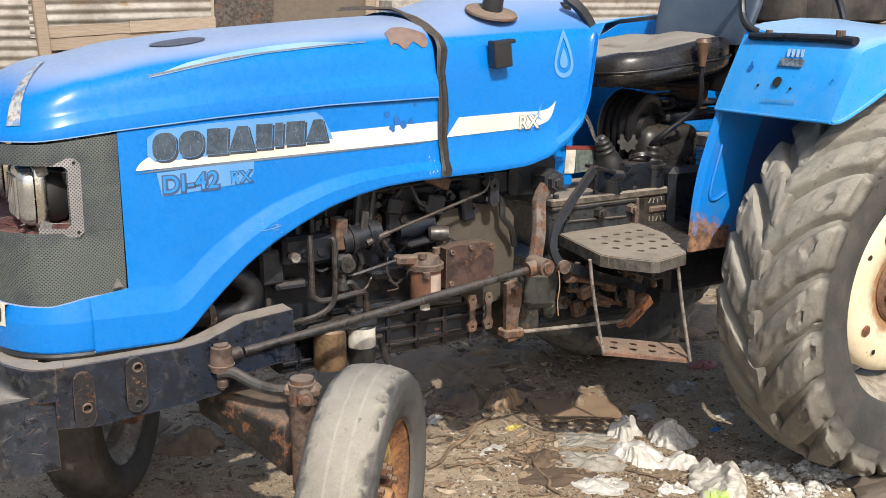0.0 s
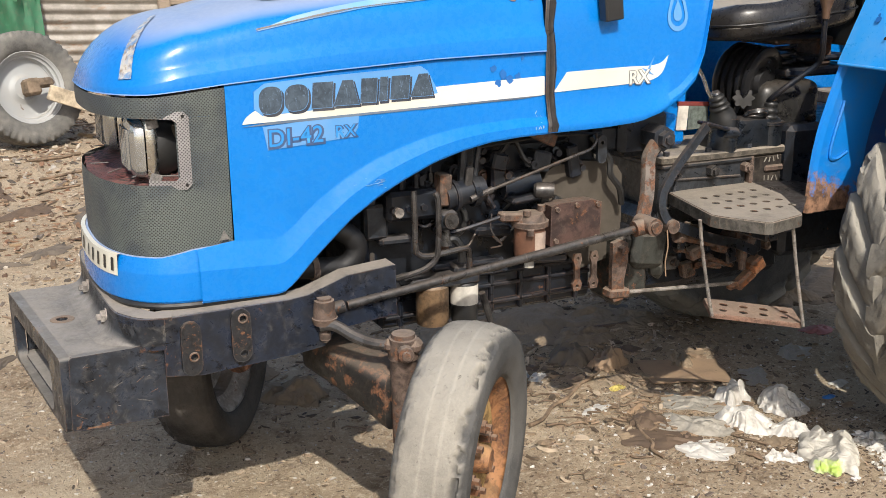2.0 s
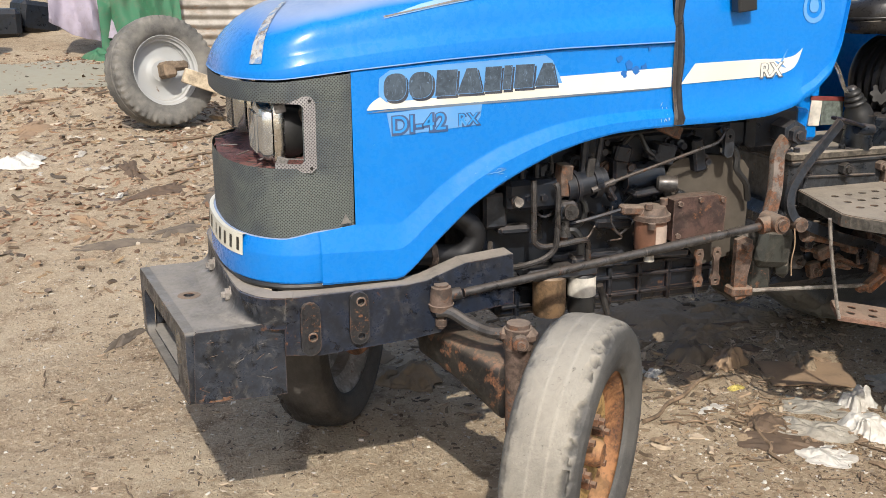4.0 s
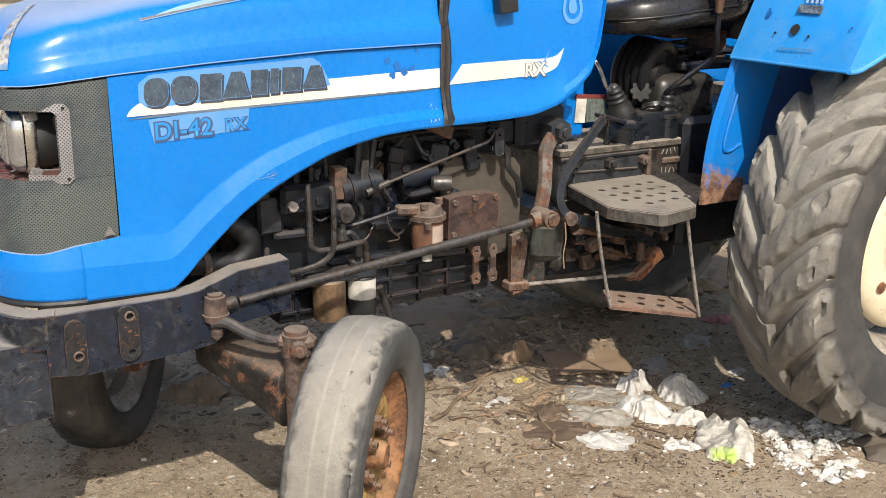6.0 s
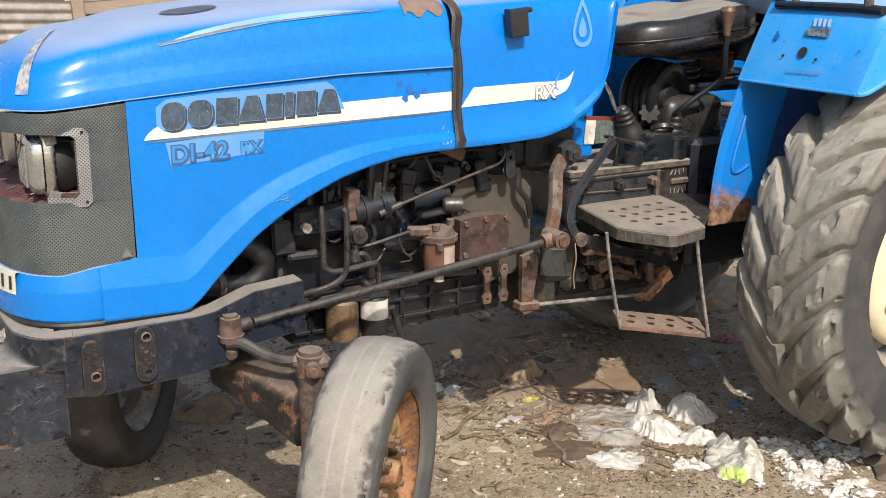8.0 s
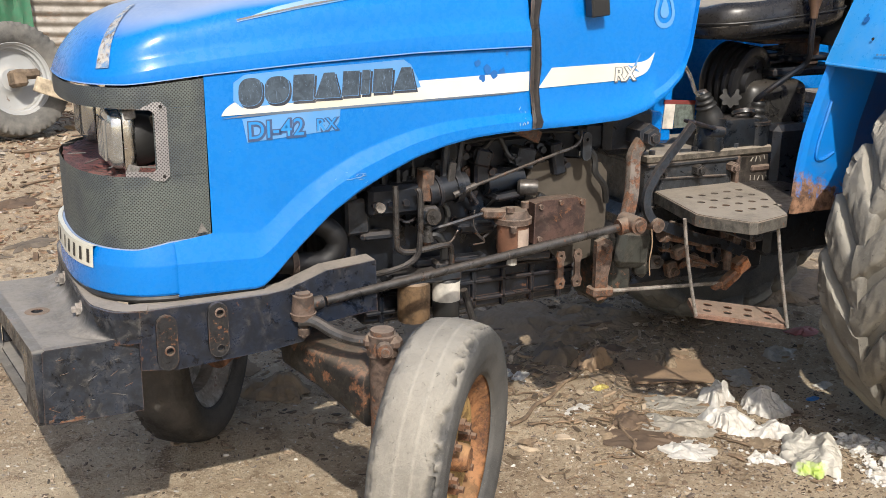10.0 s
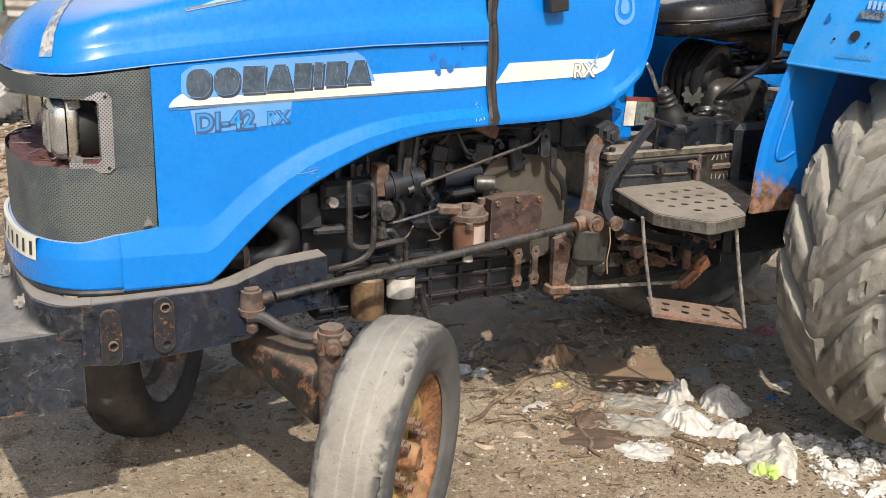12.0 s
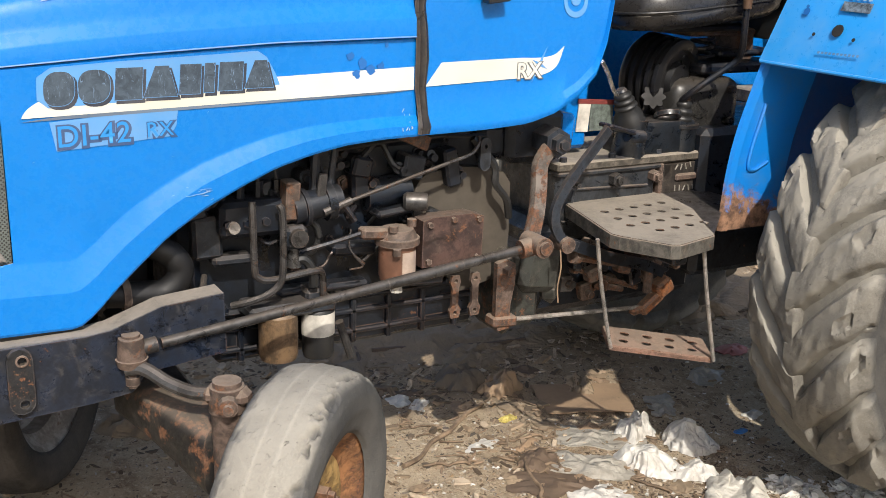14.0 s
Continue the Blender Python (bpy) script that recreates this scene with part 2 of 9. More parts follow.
M_DECAL_EDGE = painted("pale_blue_decal_edge", (0.085, 0.285, 0.60), dust=0.0, rough=0.45)
M_CHROME = plain("chrome", (0.62, 0.61, 0.58), 0.20, 1.0, 0.15, 40)
M_AMBER = grimy("ochre_canister", (0.17, 0.105, 0.055), rust=0.15, dust=0.35)
M_PAPER = plain("paper_label", (0.52, 0.49, 0.43), 0.8, 0, 0.18)
M_BOWL = plain("salmon_filter_bowl", (0.17, 0.085, 0.055), 0.35, 0, 0.2)
M_WOODKNOB = plain("brown_knob", (0.10, 0.058, 0.036), 0.45, 0, 0.25)
M_SILVER = painted("worn_silver_decal", (0.34, 0.46, 0.60), dust=0.0, rough=0.4, col2=(0.10, 0.32, 0.62), film=0.5)


def grille_material(name, a, b, stain, dark=(0.020, 0.020, 0.019)):
    k = Nodes(name)
    v = k.n("ShaderNodeTexVoronoi")
    v.feature = "F1"
    uv = k.n("ShaderNodeTexCoord").outputs["UV"]
    k.put(v, "Vector", uv)
    k.put(v, "Scale", 1.0)
    k.put(v, "Randomness", 0.0)
    hole = k.ramp(v.outputs["Distance"], 0.24, 0.36, 1.0, 0.0)
    base = k.mix(k.ramp(k.noise(4.5, 6, 0.65), 0.40, 0.60), a, b)
    base = k.mix(k.ramp(k.noise(12, 6, 0.7), 0.58, 0.72), base, stain)
    c = k.mix(hole, base, dark)
    k.bump(k.calc("SUBTRACT", 1.0, hole), 0.5, 0.003)
    return k.done(c, 0.6)


M_GRILLE = grille_material("perforated_grille", (0.096, 0.112, 0.104), (0.052, 0.064, 0.074), (0.096, 0.092, 0.080))
M_BEZEL_MESH = grille_material("grey_perforated_frame", (0.27, 0.26, 0.255), (0.21, 0.20, 0.20), (0.24, 0.22, 0.20), (0.06, 0.055, 0.055))
M_RED_MESH = grille_material("rust_red_perforated_screen", (0.135, 0.050, 0.045), (0.13, 0.075, 0.065), (0.20, 0.15, 0.125))


def ground_material():
    k = Nodes("packed_dirt")
    big, mid, fine = k.noise(0.9, 5, 0.6), k.noise(6, 8, 0.75, warp=0.4), k.noise(48, 6, 0.8)
    c = k.mix(k.ramp(big, 0.35, 0.65), (0.315, 0.240, 0.160), (0.43, 0.350, 0.248))
    c = k.mix(k.ramp(mid, 0.47, 0.68), c, (0.195, 0.138, 0.088))
    c = k.mix(k.ramp(fine, 0.52, 0.62), c, (0.50, 0.42, 0.31))
    c = k.mix(k.ramp(k.noise(110, 4, 0.7), 0.30, 0.44, 0.8, 0.0), c, (0.085, 0.060, 0.040))
    c = k.mix(k.ramp(k.noise(230, 2), 0.66, 0.72, 0.0, 0.8), c, (0.55, 0.49, 0.40))
    # darker brown in a ragged oval towards the machine's far side
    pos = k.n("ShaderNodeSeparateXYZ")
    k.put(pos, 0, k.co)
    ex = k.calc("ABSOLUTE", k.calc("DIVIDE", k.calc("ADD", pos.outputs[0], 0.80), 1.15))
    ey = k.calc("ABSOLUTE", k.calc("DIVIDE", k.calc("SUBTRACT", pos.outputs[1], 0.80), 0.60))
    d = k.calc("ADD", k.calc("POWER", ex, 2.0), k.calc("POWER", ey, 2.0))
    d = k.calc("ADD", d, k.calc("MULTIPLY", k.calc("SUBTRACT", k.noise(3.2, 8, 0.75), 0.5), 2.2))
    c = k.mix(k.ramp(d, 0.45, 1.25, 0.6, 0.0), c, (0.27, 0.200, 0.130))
    k.bump(k.calc("ADD", mid, k.calc("MULTIPLY", fine, 0.6)), 0.9, 0.022)
    return k.done(c, 0.93, spec=0.2)


M_GROUND = ground_material()


def litter_material(name, cols):
    k = Nodes(name)
    r = k.n("ShaderNodeValToRGB")
    r.color_ramp.interpolation = "CONSTANT"
    while len(r.color_ramp.elements) < len(cols):
        r.color_ramp.elements.new(0.5)
    for i, e in enumerate(r.color_ramp.elements):
        e.position, e.color = i / len(cols), (*cols[i], 1)
    k.put(r, 0, k.island())
    c = k.mix(k.ramp(k.noise(40, 4), 0.35, 0.75, 0, 0.5), r.outputs[0], (0.10, 0.075, 0.055))
    return k.done(c, 0.85, spec=0.25)


M_LITTER = litter_material("leaf_and_chip_litter", [(0.20, 0.145, 0.10), (0.30, 0.22, 0.15), (0.13, 0.09, 0.06), (0.07, 0.06, 0.05), (0.36, 0.30, 0.23), (0.22, 0.15, 0.095), (0.15, 0.12, 0.10), (0.46, 0.40, 0.32), (0.10, 0.07, 0.045), (0.26, 0.18, 0.105), (0.085, 0.062, 0.042)])
M_LEAF = litter_material("dry_red_brown_leaves", [(0.16, 0.085, 0.05), (0.23, 0.13, 0.08), (0.11, 0.065, 0.042), (0.28, 0.18, 0.115), (0.19, 0.11, 0.065), (0.34, 0.25, 0.17)])
M_DEBRIS = litter_material("dark_brown_debris", [(0.07, 0.048, 0.034), (0.11, 0.078, 0.052), (0.055, 0.042, 0.034), (0.16, 0.12, 0.085), (0.25, 0.20, 0.15), (0.09, 0.065, 0.045)])
M_DARKLITTER = litter_material("oily_scrap_litter", [(0.13, 0.098, 0.068), (0.20, 0.150, 0.100), (0.27, 0.198, 0.130), (0.09, 0.070, 0.050), (0.33, 0.245, 0.165), (0.16, 0.122, 0.088), (0.42, 0.34, 0.25)])
M_PEBBLE = litter_material("pebbles", [(0.30, 0.26, 0.21), (0.42, 0.39, 0.34), (0.20, 0.17, 0.14), (0.12, 0.10, 0.09), (0.52, 0.49, 0.44), (0.25, 0.20, 0.15)])
M_CRUMB = litter_material("white_foam_crumbs", [(0.64, 0.625, 0.58), (0.60, 0.58, 0.53), (0.66, 0.64, 0.60), (0.48, 0.45, 0.39)])


def cloth_material(name, col, dirt=(0.20, 0.165, 0.13), amount=0.5, rough=0.75, bump=1.0):
    k = Nodes(name)
    c = k.mix(k.ramp(k.noise(11, 6, 0.7), 0.42, 0.75, 0.0, amount), col, dirt)
    k.bump(k.noise(70, 5, warp=0.8), 0.25 * bump, 0.003)
    return k.done(c, rough, spec=0.35)




def film_creases(k):
    """Thin crumpled film: sharp lines where the sheet folds, at two sizes."""
    fold = lambda scale, warp: k.calc("ABSOLUTE", k.calc("SUBTRACT", k.noise(scale, 2, 0.5, warp=warp), 0.5))
    k.bump(k.calc("ADD", k.calc("ADD", k.calc("MULTIPLY", fold(11, 0.9), 1.0), k.calc("MULTIPLY", fold(26, 0.7), 0.35)), k.calc("MULTIPLY", fold(60, 0.4), 0.08)), 1.0, 0.026)


def film_material(name, col, dirt, rough=0.45, spec=0.4):
    k = Nodes(name)
    c = k.mix(k.ramp(k.noise(9, 5, 0.6, warp=0.6), 0.48, 0.74, 0.0, 0.6), col, dirt)
    film_creases(k)
    return k.done(c, rough, spec=spec)


M_BAG = film_material("white_plastic_bag", (0.51, 0.49, 0.45), (0.25, 0.21, 0.165))


def lime_bag_material():
    """White bag with a splash of lime green paint."""
    k = Nodes("white_bag_with_lime_paint")
    c = k.mix(k.ramp(k.noise(11, 6, 0.7), 0.42, 0.75, 0.0, 0.6), (0.47, 0.445, 0.39), (0.26, 0.225, 0.17))
    d = k.n("ShaderNodeVectorMath")
    d.operation = "DISTANCE"
    k.put(d, 0, k.co)
    d.inputs[1].default_value = (-0.685, -0.675, 0.05)
    e = k.calc("ADD", d.outputs["Value"], k.calc("MULTIPLY", k.calc("SUBTRACT", k.noise(38, 5, 0.7), 0.5), 0.09))
    c = k.mix(k.ramp(e, 0.034, 0.078, 0.85, 0.0), c, (0.36, 0.52, 0.05))
    film_creases(k)
    return k.done(c, 0.5, spec=0.35)


M_BAG_LIME = lime_bag_material()
M_BAG_GREY = film_material("grey_plastic_sheet", (0.30, 0.28, 0.24), (0.18, 0.152, 0.12))
M_RAG = cloth_material("brown_rag", (0.115, 0.08, 0.055), (0.06, 0.045, 0.035), 0.7)
M_SACK = cloth_material("grey_brown_sacking", (0.125, 0.102, 0.080), (0.075, 0.062, 0.05), 0.7)
M_BLACKSHEET = film_material("black_plastic_sheet", (0.225, 0.172, 0.118), (0.32, 0.240, 0.158), 0.85, 0.15)
M_CARD = cloth_material("brown_cardboard", (0.27, 0.185, 0.115), (0.14, 0.10, 0.07), 0.6)
M_PURPLE = cloth_material("pale_mauve_cloth", (0.27, 0.24, 0.29), (0.20, 0.17, 0.18), 0.5)
M_GREEN = cloth_material("green_tarp", (0.034, 0.125, 0.066), (0.085, 0.105, 0.07), 0.7)
M_GREENMAT = cloth_material("pale_green_mat", (0.265, 0.255, 0.20), (0.25, 0.21, 0.16), 0.7)
M_STICK = plain("dry_twig", (0.20, 0.14, 0.09), 0.85, 0, 0.3)
M_YELLOW = plain("yellow_plastic", (0.46, 0.37, 0.10), 0.6, 0, 0.3, 60)
M_REDPL = plain("faded_red_plastic", (0.35, 0.12, 0.10), 0.6)
M_BLUEPL = plain("blue_plastic", (0.03, 0.16, 0.45), 0.5)


def corrugated_material():
    k = Nodes("weathered_corrugated_iron")
    c = k.mix(k.ramp(k.noise(3, 6, 0.7), 0.35, 0.7), (0.36, 0.335, 0.30), (0.19, 0.17, 0.145))
    c = k.mix(k.ramp(k.noise(2.2, 8, 0.75, co=k.stretch(1, 1, 3)), 0.56, 0.68), c, (0.22, 0.14, 0.085))
    k.bump(k.noise(40, 4), 0.2, 0.003)
    return k.done(c, 0.6, 0.25)


M_CORR = corrugated_material()


def board_material(name, a, b):
    k = Nodes(name)
    grain = k.noise(9, 6, 0.7, co=k.stretch(0.6, 5, 14), warp=0.6)
    c = k.mix(k.ramp(grain, 0.3, 0.7), a, b)
    c = k.mix(k.calc("MULTIPLY", k.rand(), 0.45), c, (0.16, 0.115, 0.08))
    k.bump(grain, 0.5, 0.004)
    return k.done(c, 0.85)


M_BOARD = board_material("weathered_board", (0.40, 0.335, 0.26), (0.24, 0.19, 0.145))
M_PANEL = grimy("dark_rusted_sheet", (0.085, 0.070, 0.060), rust=0.35, dust=0.3, rough=0.7)
M_CONCRETE = plain("grey_concrete", (0.33, 0.31, 0.28), 0.9, 0, 0.2, 8)


# ---- mesh helpers ----
def part(name, bm, material, parent=None, label="", smooth=35, recalc=True):
    """Links a bmesh as one mesh object under a thing or a part."""
    me = bpy.data.meshes.new(name)
    if recalc:
        bmesh.ops.recalc_face_normals(bm, faces=bm.faces)
    bm.to_mesh(me)
    bm.free()
    if smooth:
        me.shade_smooth()
        me.set_sharp_from_angle(angle=radians(smooth))
    me.materials.append(material)
    ob = new(name, me)
    ob.parent = parent
    return tagged(ob, label=label)


def thing(name, label, category, group="", m=None):
    ob = new(name)
    ob.empty_display_size = 0.1
    if m is not None:
        ob.matrix_world = m
    return tagged(ob, label=label, category=category, group=group)


def box(bm, c, s, rot=(0, 0, 0), bevel=0.004, seg=1):
    m = pose(*c, *rot) @ Matrix.Diagonal((*s, 1))
    geo = bmesh.ops.create_cube(bm, size=1, matrix=m)
    if bevel:
        edges = list({e for v in geo["verts"] for e in v.link_edges})
        bmesh.ops.bevel(bm, geom=edges, offset=min(bevel, min(s) * 0.45), segments=seg, profile=0.5, affect="EDGES")
    return bm


def boxes(*specs, bevel=0.004):
    bm = bmesh.new()
    for sp in specs:
        box(bm, *sp[:2], *(sp[2:3] or ((0, 0, 0),)), bevel=bevel)
    return bm


def rod(bm, a, b, r, r2=None, seg=12, caps=True):
    a, b = Vector(a), Vector(b)
    d = b - a
    m = Matrix.Translation((a + b) / 2) @ d.to_track_quat("Z", "Y").to_matrix().to_4x4()
    bmesh.ops.create_cone(bm, cap_ends=caps, segments=seg, radius1=r, radius2=r if r2 is None else r2, depth=d.length, matrix=m)
    return bm


def rods(*specs, seg=12):
    bm = bmesh.new()
    for sp in specs:
        rod(bm, *sp, seg=seg)
    return bm


def smooth_path(pts, steps=6):
    """Catmull-Rom through the points."""
    p = [Vector(q) for q in pts]
    p = [2 * p[0] - p[1]] + p + [2 * p[-1] - p[-2]]
    out = []
    for i in range(1, len(p) - 2):
        for s in range(steps):
            t = s / steps
            a, b, c, d = p[i - 1], p[i], p[i + 1], p[i + 2]
            out.append(0.5 * (2 * b + (c - a) * t + (2 * a - 5 * b + 4 * c - d) * t * t + (3 * b - a - 3 * c + d) * t ** 3))
    return out + [p[-2]]


def sweep(bm, path, section, flat=None):
    """Sweeps a closed 2D section along a path; flat: a direction that the section's y follows."""
    rings, up = [], None
    for i, p in enumerate(path):
        d = (path[min(i + 1, len(path) - 1)] - path[max(i - 1, 0)]).normalized()
        if flat is not None:
            up = Vector(flat)
        elif up is None:
            up = Vector((0, 0, 1)) if abs(d.z) < 0.9 else Vector((1, 0, 0))
        side = d.cross(up).normalized()
        up2 = side.cross(d).normalized()
        if flat is None:
            up = up2
        rings.append([bm.verts.new(p + side * x + up2 * y) for x, y in section])
    n = len(section)
    for a, b in zip(rings, rings[1:]):
        for i in range(n):
            bm.faces.new((a[i], a[(i + 1) % n], b[(i + 1) % n], b[i]))
    bm.faces.new(rings[0])
    bm.faces.new(list(reversed(rings[-1])))
    return bm


def tube(pts, r, seg=8, steps=6, bm=None):
    bm = bm or bmesh.new()
    sec = [(r * math.cos(2 * math.pi * i / seg), r * math.sin(2 * math.pi * i / seg)) for i in range(seg)]
    return sweep(bm, smooth_path(pts, steps), sec)


def lathe(profile, seg=48, bm=None, closed=False, wob=None):
    """Turns a profile of (radius, y) round the y axis."""
    bm = bm or bmesh.new()
    rings = []
    for i in range(seg):
        a = 2 * math.pi * i / seg
        ring = []
        for j, (r, y) in enumerate(profile):
            q = wob(a, r, y) if wob else 0.0
            ring.append(bm.verts.new(((r + q) * math.cos(a), y, (r + q) * math.sin(a))))
        rings.append(ring)
    n = len(profile)
    for i in range(seg):
        a, b = rings[i], rings[(i + 1) % seg]
        for j in range(n if closed else n - 1):
            k = (j + 1) % n
            bm.faces.new((a[j], a[k], b[k], b[j]))
    return bm


def plate(outline, thick, holes=(), bm=None):
    """A flat plate in local xy, extruded down by thick, with round or any holes."""
    bm = bm or bmesh.new()
    loops = [list(outline)] + [list(h) for h in holes]
    edges = []
    for lp in loops:
        vs = [bm.verts.new((x, y, 0)) for x, y in lp]
        edges += [bm.edges.new((vs[i], vs[(i + 1) % len(vs)])) for i in range(len(vs))]
    got = bmesh.ops.triangle_fill(bm, use_beauty=True, use_dissolve=False, edges=edges)
    faces = [g for g in got["geom"] if isinstance(g, bmesh.types.BMFace)]
    ext = bmesh.ops.extrude_face_region(bm, geom=faces)
    vs = [g for g in ext["geom"] if isinstance(g, bmesh.types.BMVert)]
    bmesh.ops.translate(bm, verts=vs, vec=(0, 0, -thick))
    return bm


def circle(cx, cy, r, n=12, squash=1.0):
    return [(cx + r * math.cos(2 * math.pi * i / n), cy + r * squash * math.sin(2 * math.pi * i / n)) for i in range(n)]


def capsule(cx, cy, w, h, n=6):
    """An upright bar outline with round ends."""
    r = w / 2
    top = [(cx + r * math.cos(math.pi * i / n), cy + h / 2 - r + r * math.sin(math.pi * i / n)) for i in range(n + 1)]
    return top + [(cx - (x - cx), cy - (y - cy)) for x, y in top]


def turned(bm, m):
    bm.transform(m)
    return bm


def xz(y, yaw=0.0):
    """Stands a local xy plate upright: local x to world x, local y to world z, its face towards the camera's side at y."""
    return pose(0, y, 0, 90, 0, yaw)


def lerp(table, x):
    return float(np.interp(x, [a for a, _ in table], [b for _, b in table]))


def shell(bm, thick):
    """Gives an open sheet its thickness."""
    bmesh.ops.recalc_face_normals(bm, faces=bm.faces)
    bmesh.ops.solidify(bm, geom=bm.faces, thickness=thick)
    return bm


# ---- tractor: bodywork ----
tractor = thing("tractor", "old blue farm tractor with dusty bonnet, worn tyres and rusty axles", "tractor")

SEAM = [(-2.72, 1.262), (-2.60, 1.264), (-2.42, 1.281), (-2.17, 1.299), (-1.86, 1.315), (-1.52, 1.321)]
SPINE = [(-2.46, 1.442), (-2.33, 1.474), (-2.18, 1.492), (-2.05, 1.504), (-1.70, 1.528), (-1.50, 1.538)]
SILL = [(-2.72, 0.752), (-2.52, 0.750), (-2.31, 0.745), (-2.273, 0.772), (-2.234, 0.813), (-2.194, 0.850), (-2.116, 0.918), (-2.037, 0.969), (-1.956, 1.009), (-1.874, 1.044), (-1.791, 1.067), (-1.706, 1.083), (-1.61, 1.090), (-1.513, 1.092), (-1.333, 1.095), (-1.215, 1.102), (-1.134, 1.124), (-1.063, 1.165), (-1.013, 1.212), (-0.985, 1.287), (-0.969, 1.387), (-0.956, 1.475)]
LIP = [(-2.72, 0.12), (-2.33, 0.112), (-2.20, 0.10), (-2.11, 0.085), (-1.87, 0.055), (-1.70, 0.040), (-1.20, 0.030), (-0.95, 0.02)]
BACK, NOSE, FRONT, GRILLE_X = -1.528, -2.50, -2.718, -2.425


def half(x, z):
    """The bonnet's half width."""
    return 0.336 - 0.03 * (z - 1.18) - 0.010 * (x + 2.38) / 1.3


def nose(t, w):
    """The rounded nose in plan, t from 0 at the left corner to 1 at the middle."""
    a = t * math.pi / 2
    n = 2 / 2.6
    return NOSE + (FRONT - NOSE) * math.sin(a) ** n, -w * max(0.0, math.cos(a)) ** n


def plan(w=0.334, rear=BACK, side=26, bend=16):
    """The bonnet's outline in plan, from the rear left round the nose to the rear right."""
    left = [(rear + (NOSE - rear) * i / side, -w) for i in range(side)]
    left += [nose(i / bend, w) for i in range(bend + 1)]
    return left + [(x, -y) for x, y in reversed(left[:-1])]


def skin(rows, closed=False):
    bm = bmesh.new()
    vs = [[bm.verts.new(p) for p in r] for r in rows]
    for a, b in zip(vs, vs[1:]):
        for i in range(len(a) - (0 if closed else 1)):
            j = (i + 1) % len(a)
            bm.faces.new((a[i], a[j], b[j], b[i]))
    return bm


DOME = [(-0.012, -0.012), (0.0, 0.0), (0.0, 0.03), (0.003, 0.17), (0.008, 0.195), (0.046, 0.315), (0.052, 0.335), (0.060, 0.40), (0.070, 0.48), (0.085, 0.58), (0.125, 0.70), (0.19, 0.79), (0.28, 0.865), (0.40, 0.92), (0.54, 0.958), (0.70, 0.983), (0.86, 0.996), (1.0, 1.0)]


def dome_point(x, y, a, b):
    sx = max(x, -2.46)
    z0, z1 = lerp(SEAM, x), lerp(SPINE, sx)
    front = 1.0 if x > NOSE else max(0.0, (FRONT - x) / (FRONT - NOSE))
    if b > 0 and front < 1:
        b = b * front + (math.sin(min(1, a ** 0.75) * math.pi / 2) ** 0.9) * (1 - front) if a > 0 else b * front
    return Vector((x + (sx - x) * a, y * (1 - a), z0 + (z1 - z0) * b))


def build_bonnet():
    rows = []
    for a, b in DOME:
        rows.append([dome_point(x, y, a, b) for x, y in plan()])
    bm = skin(rows)
    bmesh.ops.remove_doubles(bm, verts=bm.verts, dist=0.0015)
    return part("bonnet", bm, M_BLUE, tractor, "blue bonnet top bleached by pale dust", 50)


build_bonnet()


def side_columns(xs, top, sgn):
    rows = []
    for x in xs:
        zb, h, zt = lerp(SILL, x), lerp(LIP, x), top(x)
        col = []
        for off, z in ((-0.03, zb + 0.004), (0.013, zb), (0.0165, zb + 0.006), (0.0165, zb + h * 0.71), (0.0155, zb + h * 0.75), (0.001, zb + h * 1.24), (0.0, zb + h * 1.30)):
            col.append((off, min(z, zt - 0.002)))
        z0 = col[-1][1]
        col += [(0.0, z0 + (zt - 0.012 - z0) * i / 4) for i in (1, 2, 3)]
        col += [(0.0, zt - 0.008), (-0.002, zt - 0.005), (-0.012, zt - 0.004)]
        rows.append([(x, sgn * (half(x, z) + off), z) for off, z in col])
    return rows


def xs_between(a, b, step=0.02):
    n = max(2, int(round(abs(b - a) / step)))
    return [a + (b - a) * i / n for i in range(n + 1)]


for sgn in (-1, 1):
    bm = skin(side_columns(xs_between(GRILLE_X + 0.0015, BACK + 0.006), lambda x: lerp(SEAM, x), sgn))
    low = skin(side_columns(xs_between(-2.517, GRILLE_X + 0.0015), lambda x: 0.897 - 0.10 * (GRILLE_X - x) * 1.2, sgn))
    me = bpy.data.meshes.new("tmp")
    low.to_mesh(me)
    low.free()
    bm.from_mesh(me)
    bpy.data.meshes.remove(me)
    bmesh.ops.remove_doubles(bm, verts=bm.verts, dist=0.0004)
    part("side_panel", bm, M_BLUE, tractor, "blue engine side panel with arched lower edge", 9)


def ring_wall(levels, ts, w=0.336, grow=0.0):
    """Walls round the nose: levels of (offset, height), ts along the plan's nose and short sides."""
    rows = []
    for off, z in levels:
        row = []
        for t in ts:
            if t < 0:
                x, y, nx, ny = NOSE - t, -w, 0, -1
            elif t > 2:
                x, y, nx, ny = NOSE + (t - 2), w, 0, 1
            else:
                q = t if t <= 1 else 2 - t
                x, y = nose(q, w)
                x2, y2 = nose(min(1, q + 0.01), w)
                x1, y1 = nose(max(0, q - 0.01), w)
                d = Vector((x2 - x1, y2 - y1)).normalized() if (x2, y2) != (x1, y1) else Vector((0, 1))
                nx, ny = -d.y, d.x
                if nx > 0:
                    nx, ny = -nx, -ny
                if t > 1:
                    y, ny = -y, -ny
            zz = z(x) if callable(z) else z
            row.append((x + nx * off, y + ny * off, zz))
        rows.append(row)
    return rows


